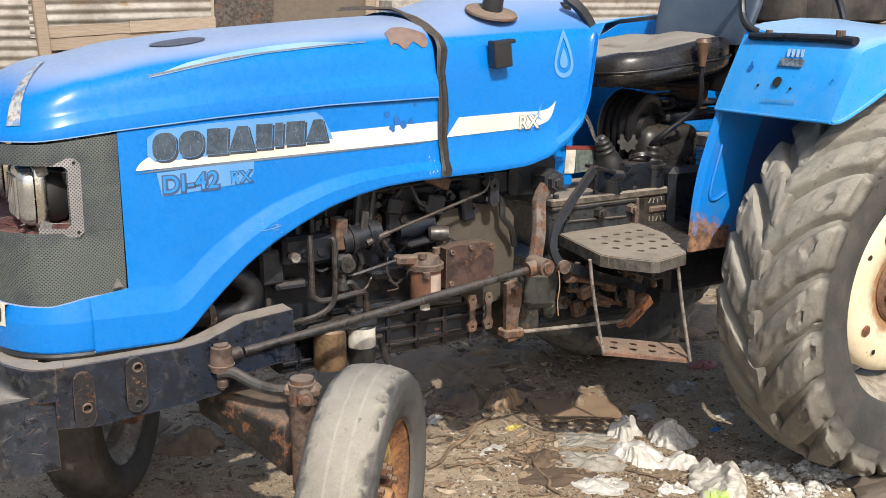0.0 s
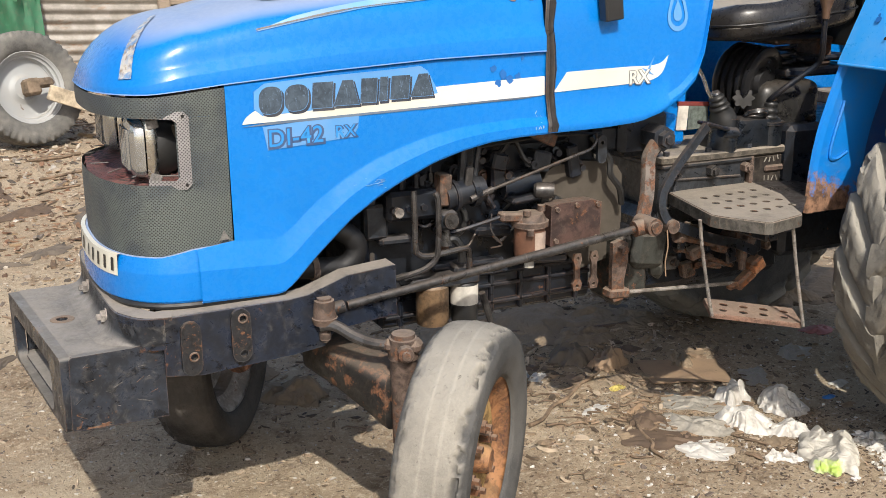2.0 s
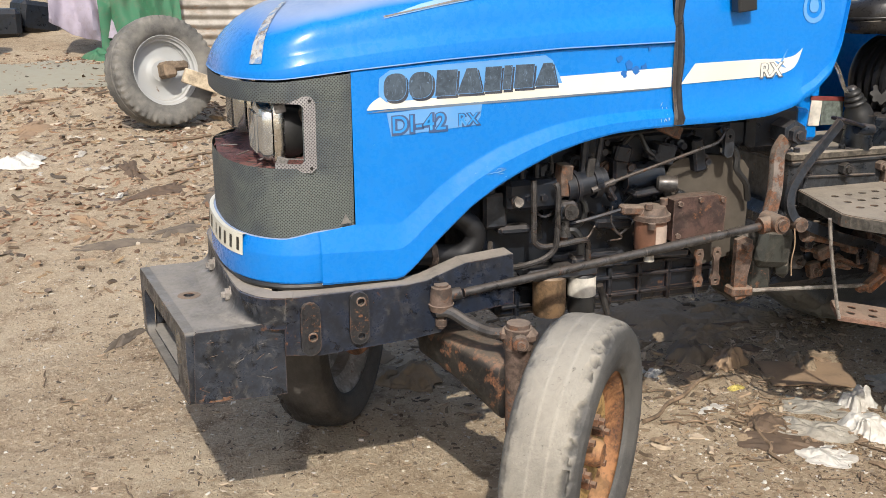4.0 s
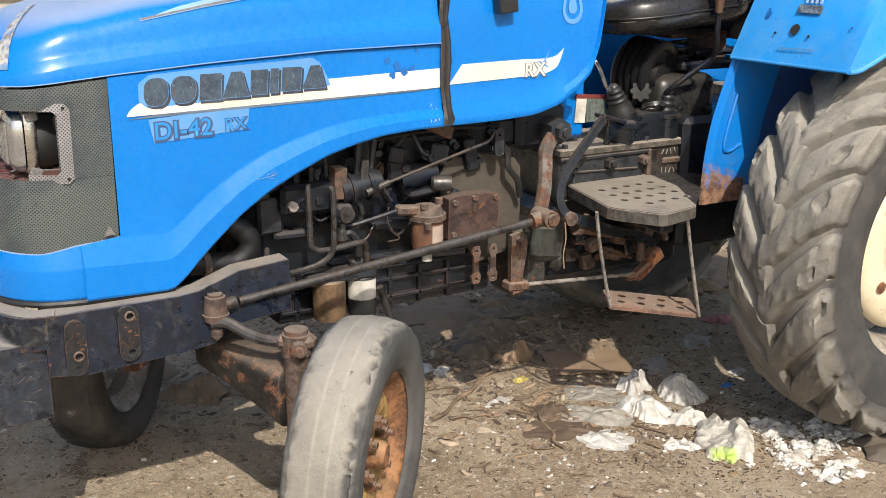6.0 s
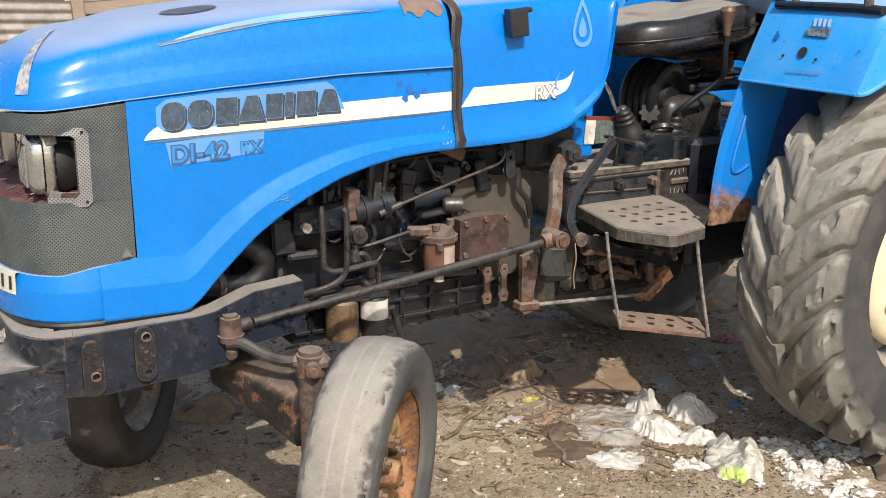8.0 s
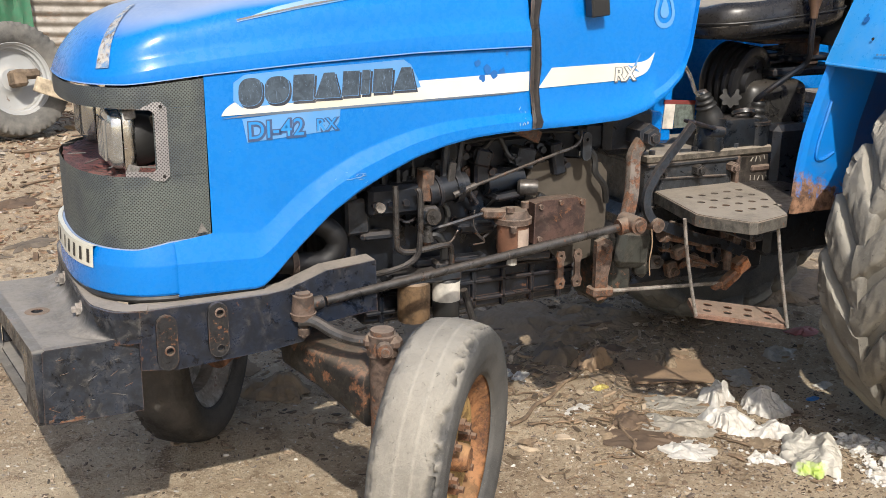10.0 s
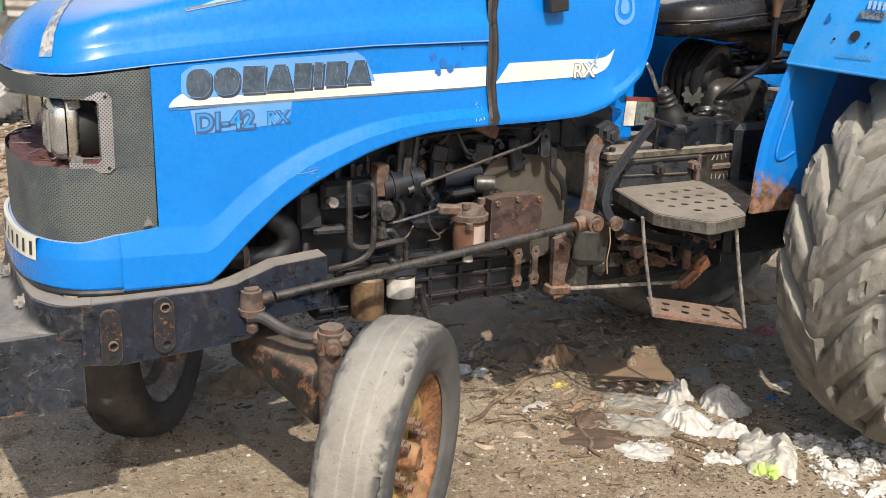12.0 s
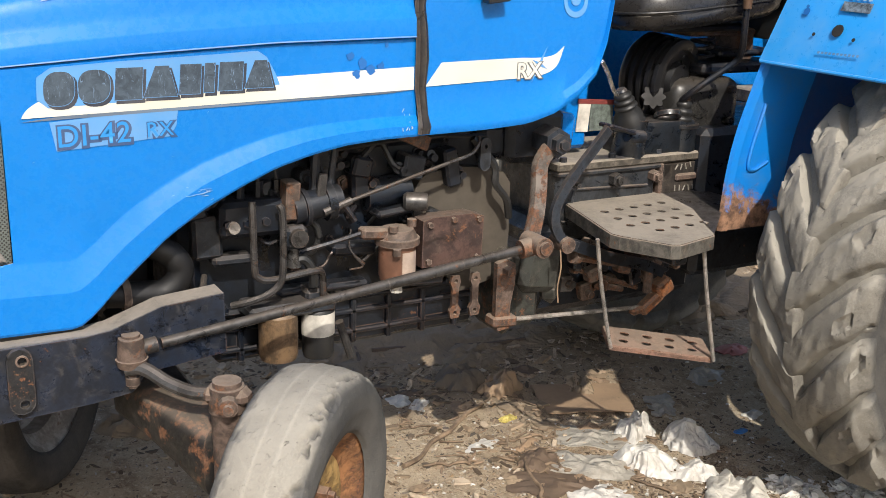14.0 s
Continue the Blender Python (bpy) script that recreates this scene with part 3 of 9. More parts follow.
def t_list(a, b, n=44):
    """Steps from the left side at x = NOSE - a round to the right."""
    mid = [i / (n / 2) for i in range(n + 1)]
    return [a * (1 - i / 3) for i in range(3)] + mid + [2 + b * (i + 1) / 3 for i in range(3)]


cowl_low = lambda x: 0.868 + 0.018 * max(0.0, min(1.0, (x + 2.60) / 0.083))
bm = skin(ring_wall([(-0.03, 0.756), (0.013, 0.752), (0.0165, 0.758), (0.0175, 0.825), (0.0165, 0.831), (0.005, lambda x: cowl_low(x) - 0.002), (-0.003, cowl_low), (-0.02, cowl_low)], t_list(-0.016 + 0.0, 0.016)))
part("nose_cowl", bm, M_BLUE, tractor, "blue front cowl under the grille", 14)


def uv_strip(bm, pitch):
    """Lays a square grid of the given pitch over the nose by length and height."""
    uv = bm.loops.layers.uv.new("UVMap")
    for f in bm.faces:
        for lp in f.loops:
            x, y, z = lp.vert.co
            s = x if abs(y) > 0.30 else (NOSE - 0.16 - (0.30 - abs(y)))
            lp[uv].uv = ((s + z) / pitch, (s - z) / pitch)
    return bm


G_LO, G_HI, O_LO, O_HI = cowl_low, (lambda x: lerp(SEAM, x) - 0.008), 1.045, 1.207
G_TS = t_list(NOSE - GRILLE_X, GRILLE_X - NOSE)


def grille_rows(z0, z1, n, off=0.0, ts=None):
    rows = []
    for i in range(n + 1):
        f = i / n
        rows += ring_wall([(off - (0.0015 if i in (0, n) else 0.0), (lambda x, f=f: (z0(x) if callable(z0) else z0) * (1 - f) + (z1(x) if callable(z1) else z1) * f))], ts or G_TS)
    return rows


part("grille_lower", uv_strip(skin(grille_rows(G_LO, O_LO, 5, 0.001)), 0.0084), M_GRILLE, tractor, "dark perforated lower grille, chipped along its top edge", 50)
part("grille_upper", uv_strip(skin(grille_rows(O_HI, G_HI, 3, 0.001)), 0.0084), M_GRILLE, tractor, "dark perforated upper grille band", 50)
for sgn in (-1, 1):
    col = []
    for z in (O_LO, 1.085, 1.126, 1.167, O_HI):
        col.append([(x, sgn * 0.337, z) for x in xs_between(-2.548, GRILLE_X, 0.02)])
    part("grille_side", uv_strip(skin(col), 0.0084), M_GRILLE, tractor, "", 50)
    # frame round the lamp opening
    bz = bmesh.new()
    loop = [(-2.612, 1.036), (-2.530, 1.034), (-2.517, 1.046), (-2.515, 1.208), (-2.528, 1.222), (-2.612, 1.224), (-2.612, 1.204), (-2.553, 1.204), (-2.545, 1.196), (-2.545, 1.064), (-2.553, 1.056), (-2.612, 1.056)]
    turned(plate(loop, 0.006, bm=bz), xz(0))
    for v in bz.verts:
        bend = max(0.0, NOSE - 0.03 - v.co.x)
        v.co.y = sgn * (0.342 - v.co.y - 5.5 * bend * bend)
    part("lamp_bezel", uv_strip(bz, 0.0084), M_BEZEL_MESH, tractor, "", 40)
    part("bezel_screw", rods(((-2.53, sgn * 0.338, 1.046), (-2.53, sgn * 0.344, 1.046), 0.004), ((-2.53, sgn * 0.338, 1.212), (-2.53, sgn * 0.344, 1.212), 0.004), seg=8), M_BLACK_DISC, tractor)

# inside of the nose: dark back wall, red screen, lamps
part("radiator_screen", boxes(((-2.44, 0, 1.04), (0.02, 0.60, 0.50))), M_IRON, tractor, "dark radiator behind the grille")
rows = ring_wall([(-0.006, 1.032), (-0.03, 1.034), (-0.06, 1.042), (-0.10, 1.052)], [-0.03] + [i / 22 for i in range(45)] + [2.03])
rnd = random.Random(31)
rows = [[(x + rnd.uniform(-0.004, 0.004), y, z + rnd.uniform(-0.006, 0.010)) for x, y, z in r] for r in rows]
part("broken_screen", shell(uv_strip(skin(rows), 0.0084), 0.002), M_RED_MESH, tractor, "torn red perforated screen", 30, False)
for i in range(7):
    t = 0.20 + 0.25 * i
    x, y = nose(t if t <= 1 else 2 - t, 0.325)
    y = y if t <= 1 else -y
    part("torn_strip", boxes(((x + 0.03, y * 0.94, 1.062), (0.045, 0.007, 0.002), (rnd.uniform(-20, 20), rnd.uniform(-30, 5), rnd.uniform(-50, 50))), bevel=0.001), M_BEZEL, tractor)
part("inner_panel", boxes(((-2.462, -0.215, 1.12), (0.008, 0.23, 0.24)), bevel=0.001), M_BLUE, tractor, "blue inner panel behind the lamps")
M_CLEAR = plain("clear_lamp_glass", (0.42, 0.43, 0.43), 0.10, 0.75, 0.10, 9, 0.1)
for sgn in (-1, 1):
    y = 0.205 * sgn
    # square reflector with a bulging ribbed lens, and a round black can behind
    bm = bmesh.new()
    box(bm, (-2.596, y, 1.125), (0.034, 0.168, 0.156), bevel=0.016, seg=2)
    lamp = part("headlamp", bm, M_CHROME, tractor, "chromed headlamp, loose in its broken surround", 40)
    rows = []
    for f, sx in ((1.0, 0.0), (0.99, 0.012), (0.93, 0.022), (0.75, 0.030), (0.40, 0.034), (0.02, 0.036)):
        rows.append([(-2.612 - sx, y + 0.080 * f * math.copysign(abs(math.cos(a)) ** 0.45, math.cos(a)), 1.125 + 0.072 * f * math.copysign(abs(math.sin(a)) ** 0.45, math.sin(a))) for a in [2 * math.pi * i / 28 for i in range(28)]])
    part("lens", skin(rows, closed=True), M_CLEAR, lamp, "bulging clear lens", 30)
    for i in range(5):
        part("lens_rib", boxes(((-2.6465, y - 0.046 + 0.023 * i, 1.125), (0.006, 0.004, 0.100)), bevel=0.001), M_CLEAR, lamp)
    part("lamp_can", turned(lathe([(0.0, 0.0), (0.050, 0.0), (0.066, 0.012), (0.074, 0.040), (0.074, 0.070), (0.0, 0.070)], 28), pose(-2.520, y, 1.122, 0, 0, 90)), M_BLACK, lamp, "round black lamp can")
    for dz, a in ((-0.069, 20), (0.065, -12)):
        part("lamp_clip", boxes(((-2.592, y - 0.080, 1.125 + dz), (0.028, 0.016, 0.024), (0, a, 0)), bevel=0.003), M_BEZEL, lamp, "bent grey clip")
    part("horn", turned(uv_strip(lathe([(0.0, 0.0), (0.018, 0.0), (0.030, 0.012), (0.040, 0.040), (0.042, 0.060), (0.0, 0.060)], 20), 0.0084), pose(-2.480, y - 0.03, 1.140, 0, 0, 80)), plain("tan_horn", (0.125, 0.098, 0.070), 0.7, 0, 0.3, 90), tractor, "tan horn behind the lamp")

# rear cowl over the fuel tank
CROWN = [(-1.52, 1.546), (-1.42, 1.562), (-1.32, 1.592), (-1.20, 1.615), (-1.05, 1.625), (-0.93, 1.62)]
SHOULDER = [(-1.52, 1.480), (-1.30, 1.488), (-0.93, 1.500)]


def cowl_section(x):
    zb, h, zsh, zc = lerp(SILL, x), lerp(LIP, x), lerp(SHOULDER, x), lerp(CROWN, x)
    zb = min(zb, zsh - 0.01)
    pts = []
    for off, z in ((-0.03, zb + 0.004), (0.010, zb), (0.013, zb + 0.006), (0.013, zb + h * 0.7), (0.0, zb + h * 1.35)):
        pts.append((half(x, min(z, zsh)) + off, min(z, zsh - 0.004)))
    z0 = pts[-1][1]
    for f in (0.2, 0.4, 0.6, 0.8, 1.0):
        z = z0 + (zsh - 0.03 - z0) * f
        z = max(z, z0)
        pts.append((half(x, z) - 0.008 * f * f, z))
    w = half(x, zsh) - 0.012
    pts += [(w - 0.006, zsh - 0.010), (w - 0.022, zsh + 0.004)]
    for f in (0.2, 0.4, 0.6, 0.8, 1.0):
        pts.append(((w - 0.022) * (1 - f), zsh + 0.004 + (zc - zsh - 0.004) * math.sin(f * math.pi / 2) ** 0.9))
    return pts


rows = []
for x in xs_between(-1.520, -1.20, 0.03) + xs_between(-1.18, -0.958, 0.0135):
    sec = cowl_section(x)
    rows.append([(x, -y, z) for y, z in sec] + [(x, y, z) for y, z in reversed(sec[:-1])])
part("tank_cowl", skin(rows), M_BLUE, tractor, "blue tank cowl with a white stripe end", 40)
# dark dash trim along the cowl's rear edge
trim = [(-1.02, -0.245, 1.592), (-0.985, -0.262, 1.562), (-0.958, -0.270, 1.530), (-0.945, -0.275, 1.505)]
bm = bmesh.new()
sweep(bm, smooth_path(trim, 5), [(-0.012, -0.012), (0.012, -0.012), (0.012, 0.012), (-0.012, 0.012)], (0, 1, 0))
part("dash_trim", bm, M_BLACK, tractor, "black dash edge trim")
bm = bmesh.new()
sweep(bm, smooth_path([(x, -y, z) for x, y, z in trim], 5), [(-0.012, -0.012), (0.012, -0.012), (0.012, 0.012), (-0.012, 0.012)], (0, 1, 0))
part("dash_trim", bm, M_BLACK, tractor)
part("dash_panel", boxes(((-0.945, 0, 1.40), (0.03, 0.42, 0.36), (0, -12, 0)), bevel=0.01), M_BLACK, tractor, "black instrument panel back")
bm = boxes(((-0.905, 0, 1.145), (0.17, 0.12, 0.37)), bevel=0.012)
part("dash_support", bm, M_BLUE, tractor, "blue pedestal under the dash")
bm = boxes(((-0.842, -0.0640, 1.050), (0.042, 0.004, 0.082), (0, 4, 0)), bevel=0.001)
part("sticker", bm, M_PAPER, tractor, "torn white warning sticker")
part("plate_edge", boxes(((-0.800, -0.0650, 1.094), (0.130, 0.004, 0.014), (0, 4, 0)), bevel=0.001), plain("maroon_edge", (0.16, 0.03, 0.025), 0.6), tractor)
bm = boxes(((-0.778, -0.0640, 1.050), (0.082, 0.004, 0.082)), bevel=0.001)
part("sticker", bm, plain("grey_green_plate", (0.105, 0.125, 0.110), 0.6, 0, 0.25, 60), tractor, "grey-green instruction plate")

part("dash_foot", boxes(((-1.035, -0.150, 1.050), (0.15, 0.09, 0.09), (0, 6, 0)), bevel=0.012), M_BLUE, tractor, "blue foot of the dash pedestal")

# filler cap on the sloping top of the cowl
m = pose(-1.268, -0.205, 1.545, 17, 0, 0)
bm = turned(lathe([(0.0, 0.010), (0.050, 0.012), (0.078, 0.006), (0.080, 0.0), (0.0, -0.004)], 28), m @ pose(0, 0, 0, 90, 0, 0))
part("cap_collar", bm, M_RUST, tractor, "brown rubber collar round the filler neck")
bm = turned(lathe([(0.0, 0.085), (0.030, 0.084), (0.034, 0.078), (0.034, 0.066), (0.026, 0.062), (0.030, 0.055), (0.032, 0.008), (0.0, 0.0)], 24), m @ pose(0, 0, 0, 90, 0, 0))
part("filler_cap", bm, M_BLACK, tractor, "black fuel filler cap")


# ---- decals: thin sheets laid on the panels ----
def decal(name, outline, mat, lift=0.0025, label="", holes=(), base=None):
    bm = plate(outline, 0.0012, holes)
    turned(bm, xz(0))
    for v in bm.verts:
        v.co.y = -(half(v.co.x, v.co.z) + lift) + v.co.y - (base(v.co.x, v.co.z) if base else 0.0)
    return part(name, bm, mat, tractor, label, 0)


def curve_edge(pts, steps=6):
    return [(p.x, p.y) for p in smooth_path([(x, z, 0) for x, z in pts], steps)]


def dense(a, b, n):
    return [(a[0] + (b[0] - a[0]) * i / n, a[1] + (b[1] - a[1]) * i / n) for i in range(n)]


stripe = dense((-2.386, 1.180), (-1.530, 1.199), 14) + dense((-1.530, 1.199), (-1.530, 1.251), 2) + dense((-1.530, 1.251), (-2.28, 1.228), 10) + curve_edge([(-2.28, 1.228), (-2.34, 1.216), (-2.372, 1.199), (-2.386, 1.182)])[:-1]
decal("stripe", stripe, M_WHITE, label="white side stripe")
cowl_dip = lambda x, z: -0.008 * max(0.0, (z - 1.12) / 0.34) ** 2
stripe = dense((-1.500, 1.204), (-1.215, 1.214), 6) + curve_edge([(-1.215, 1.214), (-1.165, 1.221), (-1.130, 1.240), (-1.108, 1.288)])[:-1] + curve_edge([(-1.108, 1.288), (-1.135, 1.268), (-1.175, 1.261), (-1.24, 1.262)])[:-1] + dense((-1.24, 1.262), (-1.500, 1.257), 6)
decal("stripe", stripe, M_WHITE, label="yellowed end of the white stripe", base=cowl_dip)
decal("stripe_shadow", dense((-2.386, 1.1730), (-1.530, 1.1940), 12) + dense((-1.530, 1.1985), (-2.386, 1.1795), 12), M_DECAL, 0.0022)

# name badge: plain slanted blocks on a peeling backing
x0, x1 = -2.345, -1.872
back = [(x0 - 0.008, 1.258), (x0 + 0.02, 1.276), (-2.20, 1.284), (-2.0, 1.292), (-1.905, 1.297), (-1.885, 1.284), (-1.865, 1.246), (-1.857, 1.224), (-2.0, 1.217), (-2.2, 1.203), (x0 + 0.01, 1.198), (x0 - 0.010, 1.215)]
decal("badge_backing", back, M_DECAL_EDGE, 0.0030, "peeling pale badge backing")
def streaked_badge():
    """Scratched dark blue-grey foil."""
    k = Nodes("scratched_badge_foil")
    c = k.mix(k.ramp(k.noise(38, 5, 0.7, warp=0.8), 0.35, 0.65), (0.026, 0.040, 0.058), (0.058, 0.084, 0.115))
    c = k.mix(k.ramp(k.noise(60, 4, 0.7, co=k.stretch(2.5, 1, 0.7), warp=1.6), 0.60, 0.66, 0.0, 0.7), c, (0.16, 0.25, 0.38))
    c = k.mix(k.ramp(k.noise(24, 6, 0.75, warp=1.2), 0.60, 0.70, 0.0, 0.7), c, (0.018, 0.024, 0.032))
    return k.done(c, 0.5)


M_BADGE = streaked_badge()


def badge_shape(kind, a, b, lo, hi, lean):
    """Plain outline of one badge mark between a and b: round, tapering to the top, or a slanted bar."""
    w, h = b - a, hi - lo
    if kind == "round":
        return [(a + w / 2 + w / 2 * math.copysign(abs(math.cos(t)) ** 0.75, math.cos(t)) + lean * (0.5 + 0.5 * math.sin(t)), lo + h / 2 + h / 2 * math.copysign(abs(math.sin(t)) ** 0.75, math.sin(t))) for t in [2 * math.pi * i / 24 for i in range(24)]]
    if kind == "taper":
        return [(a, lo), (b, lo), (a + w * 0.70 + lean, hi), (a + w * 0.30 + lean, hi)]
    return [(a, lo), (b, lo), (b + lean, hi), (a + lean, hi)]


MARKS = [("round", 0.000, 0.125), ("round", 0.138, 0.270), ("bar", 0.290, 0.405), ("taper", 0.412, 0.560), ("bar", 0.566, 0.660), ("bar", 0.675, 0.722), ("bar", 0.742, 0.852), ("taper", 0.862, 1.000)]
for i, (kind, u0, u1) in enumerate(MARKS):
    a, b = x0 + (x1 - x0) * u0, x0 + (x1 - x0) * u1
    rise = 0.021 * (u0 + u1) / 2
    lo, hi = 1.200 + rise, 1.268 + rise - 0.010 * u1
    for dx, dz, mt, lift, grow in ((0.005, -0.006, M_DECAL_DARK, 0.0033, 0.0015), (0.0, 0.0, M_DECAL_EDGE, 0.0036, 0.0010), (0.0, 0.0, M_BADGE, 0.0039, 0.0)):
        shape = badge_shape(kind, a - grow, b + grow, lo - grow, hi + grow, 0.006)
        decal("badge_mark" if grow == 0.0 else "badge_edge", [(px + dx, pz + dz) for px, pz in shape], mt, lift, "scratched dark badge mark" if i == 0 and grow == 0.0 else "")


def lettering(text, size, x, z, mat, lift, name="lettering", label="", shear=0.0, bold=0.0, base=None):
    """Letters of the built-in font laid on the side panel, from their left foot."""
    cu = bpy.data.curves.new(name, "FONT")
    cu.body, cu.size, cu.shear, cu.offset, cu.space_character = text, size, shear, bold, 1.06
    ob = bpy.data.objects.new(name, cu)
    scene.collection.objects.link(ob)
    me = bpy.data.meshes.new_from_object(ob)
    bpy.data.objects.remove(ob)
    for v in me.vertices:
        px, pz = x + v.co.x, z + v.co.y + v.co.x * 0.02
        v.co = (px, -(half(px, pz) + lift) - (base(px, pz) if base else 0.0), pz)
    me.materials.append(mat)
    o = new(name, me)
    o.parent = tractor
    return tagged(o, label=label)


decal("badge_backing", [(-2.335, 1.170), (-2.170, 1.182), (-2.08, 1.186), (-2.085, 1.150), (-2.10, 1.128), (-2.325, 1.112)], M_DECAL_EDGE, 0.0018)
for dx, mt, lift, bold in ((0.0015, M_LETTER_EDGE, 0.0023, 0.0050), (0.0, M_DECAL_FACE, 0.0027, 0.0004)):
    lettering("DI-42", 0.060, -2.325 + dx, 1.120 - dx, mt, lift, bold=bold, label="blue model lettering with dark outline" if dx == 0 else "")
    lettering("RX", 0.042, -2.148 + dx, 1.130 - dx, mt, lift, bold=bold * 0.7)
for dx, mt, lift, bold in ((0.001, plain("faded_grey_outline", (0.11, 0.12, 0.14), 0.5), 0.0040, 0.0034), (0.0, M_WHITE, 0.0050, 0.0010)):
    lettering("RX", 0.054, -1.250 + dx, 1.212 - dx, mt, lift, bold=bold, shear=0.03, base=cowl_dip)
star = []
for i in range(8):
    r = (0.048, 0.010)[i % 2] * (1.0 if i % 4 == 0 else 0.55)
    a = radians(62 + 45 * i)
    star.append((-1.182 + r * math.cos(a), 1.245 + r * math.sin(a)))
decal("star", star, M_DECAL_EDGE, 0.0036, base=cowl_dip)
# drop emblem: ring in the outline of a drop
drop = lambda s: [(-1.078 + s * 0.048 * math.sin(a) * math.sin(a / 2) ** 1.1, 1.405 + s * (0.012 - 0.062 * -math.cos(a) * (1.0 if math.cos(a) < 0 else 1.35))) for a in [2 * math.pi * i / 28 for i in range(28)]]
emb = lambda x, z: -0.008 * max(0.0, (z - 1.12) / 0.34) ** 2
decal("drop_emblem", drop(1.0), M_DECAL_EDGE, 0.0034, "pale drop emblem", holes=[drop(0.72)], base=emb)
decal("drop_emblem", drop(0.42), M_DECAL_EDGE, 0.0034, base=emb)
decal("warning_triangle", [(-2.462, 0.900), (-2.436, 0.902), (-2.449, 0.926)], M_BEZEL, 0.004, "small pale warning triangle")
# bare spots where paint has flaked
rnd = random.Random(4)
for cx, cz, r in ((-1.66, 1.262, 0.013), (-1.690, 1.280, 0.009), (-1.64, 1.248, 0.012), (-1.675, 1.240, 0.010), (-1.615, 1.255, 0.010), (-1.60, 1.302, 0.006), (-1.61, 1.345, 0.008)):
    shape = [(cx + r * rnd.uniform(0.6, 1.25) * math.cos(a), cz + r * rnd.uniform(0.6, 1.25) * math.sin(a)) for a in [2 * math.pi * i / 11 for i in range(11)]]
    decal("flaked_spot", shape, painted("dark_blue_undercoat", (0.004, 0.105, 0.36), dust=0.0, rough=0.6, film=0.0) if "dark_blue_undercoat" not in bpy.data.materials else bpy.data.materials["dark_blue_undercoat"], 0.0028)

rnd = random.Random(9)
for i in range(46):
    if i < 16:
        cx, cz = -2.055 + rnd.gauss(0, 0.022), 1.005 + rnd.gauss(0, 0.010)
        cz = max(cz, lerp(SILL, cx) + 0.012)
        L, w, a = rnd.uniform(0.006, 0.030), rnd.uniform(0.0006, 0.0016), radians(rnd.uniform(0, 24))
    elif i < 26:
        cx, cz = -1.54 - abs(rnd.gauss(0, 0.015)), 1.105 + abs(rnd.gauss(0, 0.022))
        L, w, a = rnd.uniform(0.004, 0.012), rnd.uniform(0.001, 0.003), radians(rnd.uniform(60, 110))
    else:
        cx, cz = rnd.uniform(-2.38, -1.58), rnd.uniform(1.05, 1.30)
        if cz < lerp(SILL, cx) + 0.10:
            continue
        L, w, a = rnd.uniform(0.002, 0.010), rnd.uniform(0.0006, 0.0016), radians(rnd.uniform(-30, 100))
    shape = [(cx + u * L * math.cos(a) - v * w * math.sin(a), cz + u * L * math.sin(a) + v * w * math.cos(a)) for u, v in ((-0.5, 0.0), (-0.2, -0.5), (0.3, -0.4), (0.5, 0.1), (0.1, 0.5), (-0.3, 0.4))]
    off = 0.0175 if cz < lerp(SILL, cx) + lerp(LIP, cx) * 0.7 else (0.010 if cz < lerp(SILL, cx) + lerp(LIP, cx) * 1.3 else 0.0)
    decal("scuff", shape, M_SILVER if i < 26 else M_DECAL_EDGE, 0.0014 + off)


def on_dome(x, a):
    """A place on the bonnet's left slope: x along, a from the seam to the spine."""
    for (a0, b0), (a1, b1) in zip(DOME[1:], DOME[2:]):
        if a0 <= a <= a1:
            return dome_point(x, -0.334, a, b0 + (b1 - b0) * (a - a0) / max(1e-6, a1 - a0))
    return dome_point(x, -0.334, 1, 1)


def dome_patch(name, edge, mat, lift=0.003, label=""):
    """A thin patch on the bonnet, between the lists of (x, a) below and above."""
    lo, hi = edge
    bm = bmesh.new()
    rows = []
    for f in (0.0, 0.25, 0.5, 0.75, 1.0):
        row = []
        for (xa, aa), (xb, ab) in zip(lo, hi):
            p = on_dome(xa + (xb - xa) * f, aa + (ab - aa) * f)
            q = on_dome(xa + (xb - xa) * f, min(1, aa + (ab - aa) * f + 0.01))
            n = Vector((0, -(q.z - p.z), q.y - p.y))
            n = n.normalized() if n.length > 1e-9 else Vector((0, 0, 1))
            if n.z < 0:
                n = -n
            row.append(bm.verts.new(p + n * lift))
        rows.append(row)
    for r0, r1 in zip(rows, rows[1:]):
        for i in range(len(r0) - 1):
            bm.faces.new((r0[i], r0[i + 1], r1[i + 1], r1[i]))
    return part(name, bm, mat, tractor, label, 60)


xs = [-2.33 + 0.60 * i / 24 for i in range(25)]
dome_patch("swoosh_decal", ([(x, 0.088 + 0.055 * math.sin((x + 2.33) / 0.6 * 1.5)) for x in xs], [(x, 0.090 + 0.055 * math.sin((x + 2.33) / 0.6 * 1.5) + 0.055 * math.sin(min(1, (x + 2.33) / 0.42) * math.pi * 0.62) * (1 if x < -1.9 else max(0.03, (-1.73 - x) / 0.17))) for x in xs]), M_SILVER, label="worn silver swoosh decal")
dome_patch("swoosh_decal", ([(x, 0.092 + 0.055 * math.sin((x + 2.33) / 0.6 * 1.5)) for x in xs], [(x, 0.098 + 0.055 * math.sin((x + 2.33) / 0.6 * 1.5)) for x in xs]), M_BEZEL, 0.005)
xs = [-2.29 + 0.15 * i / 14 for i in range(15)]
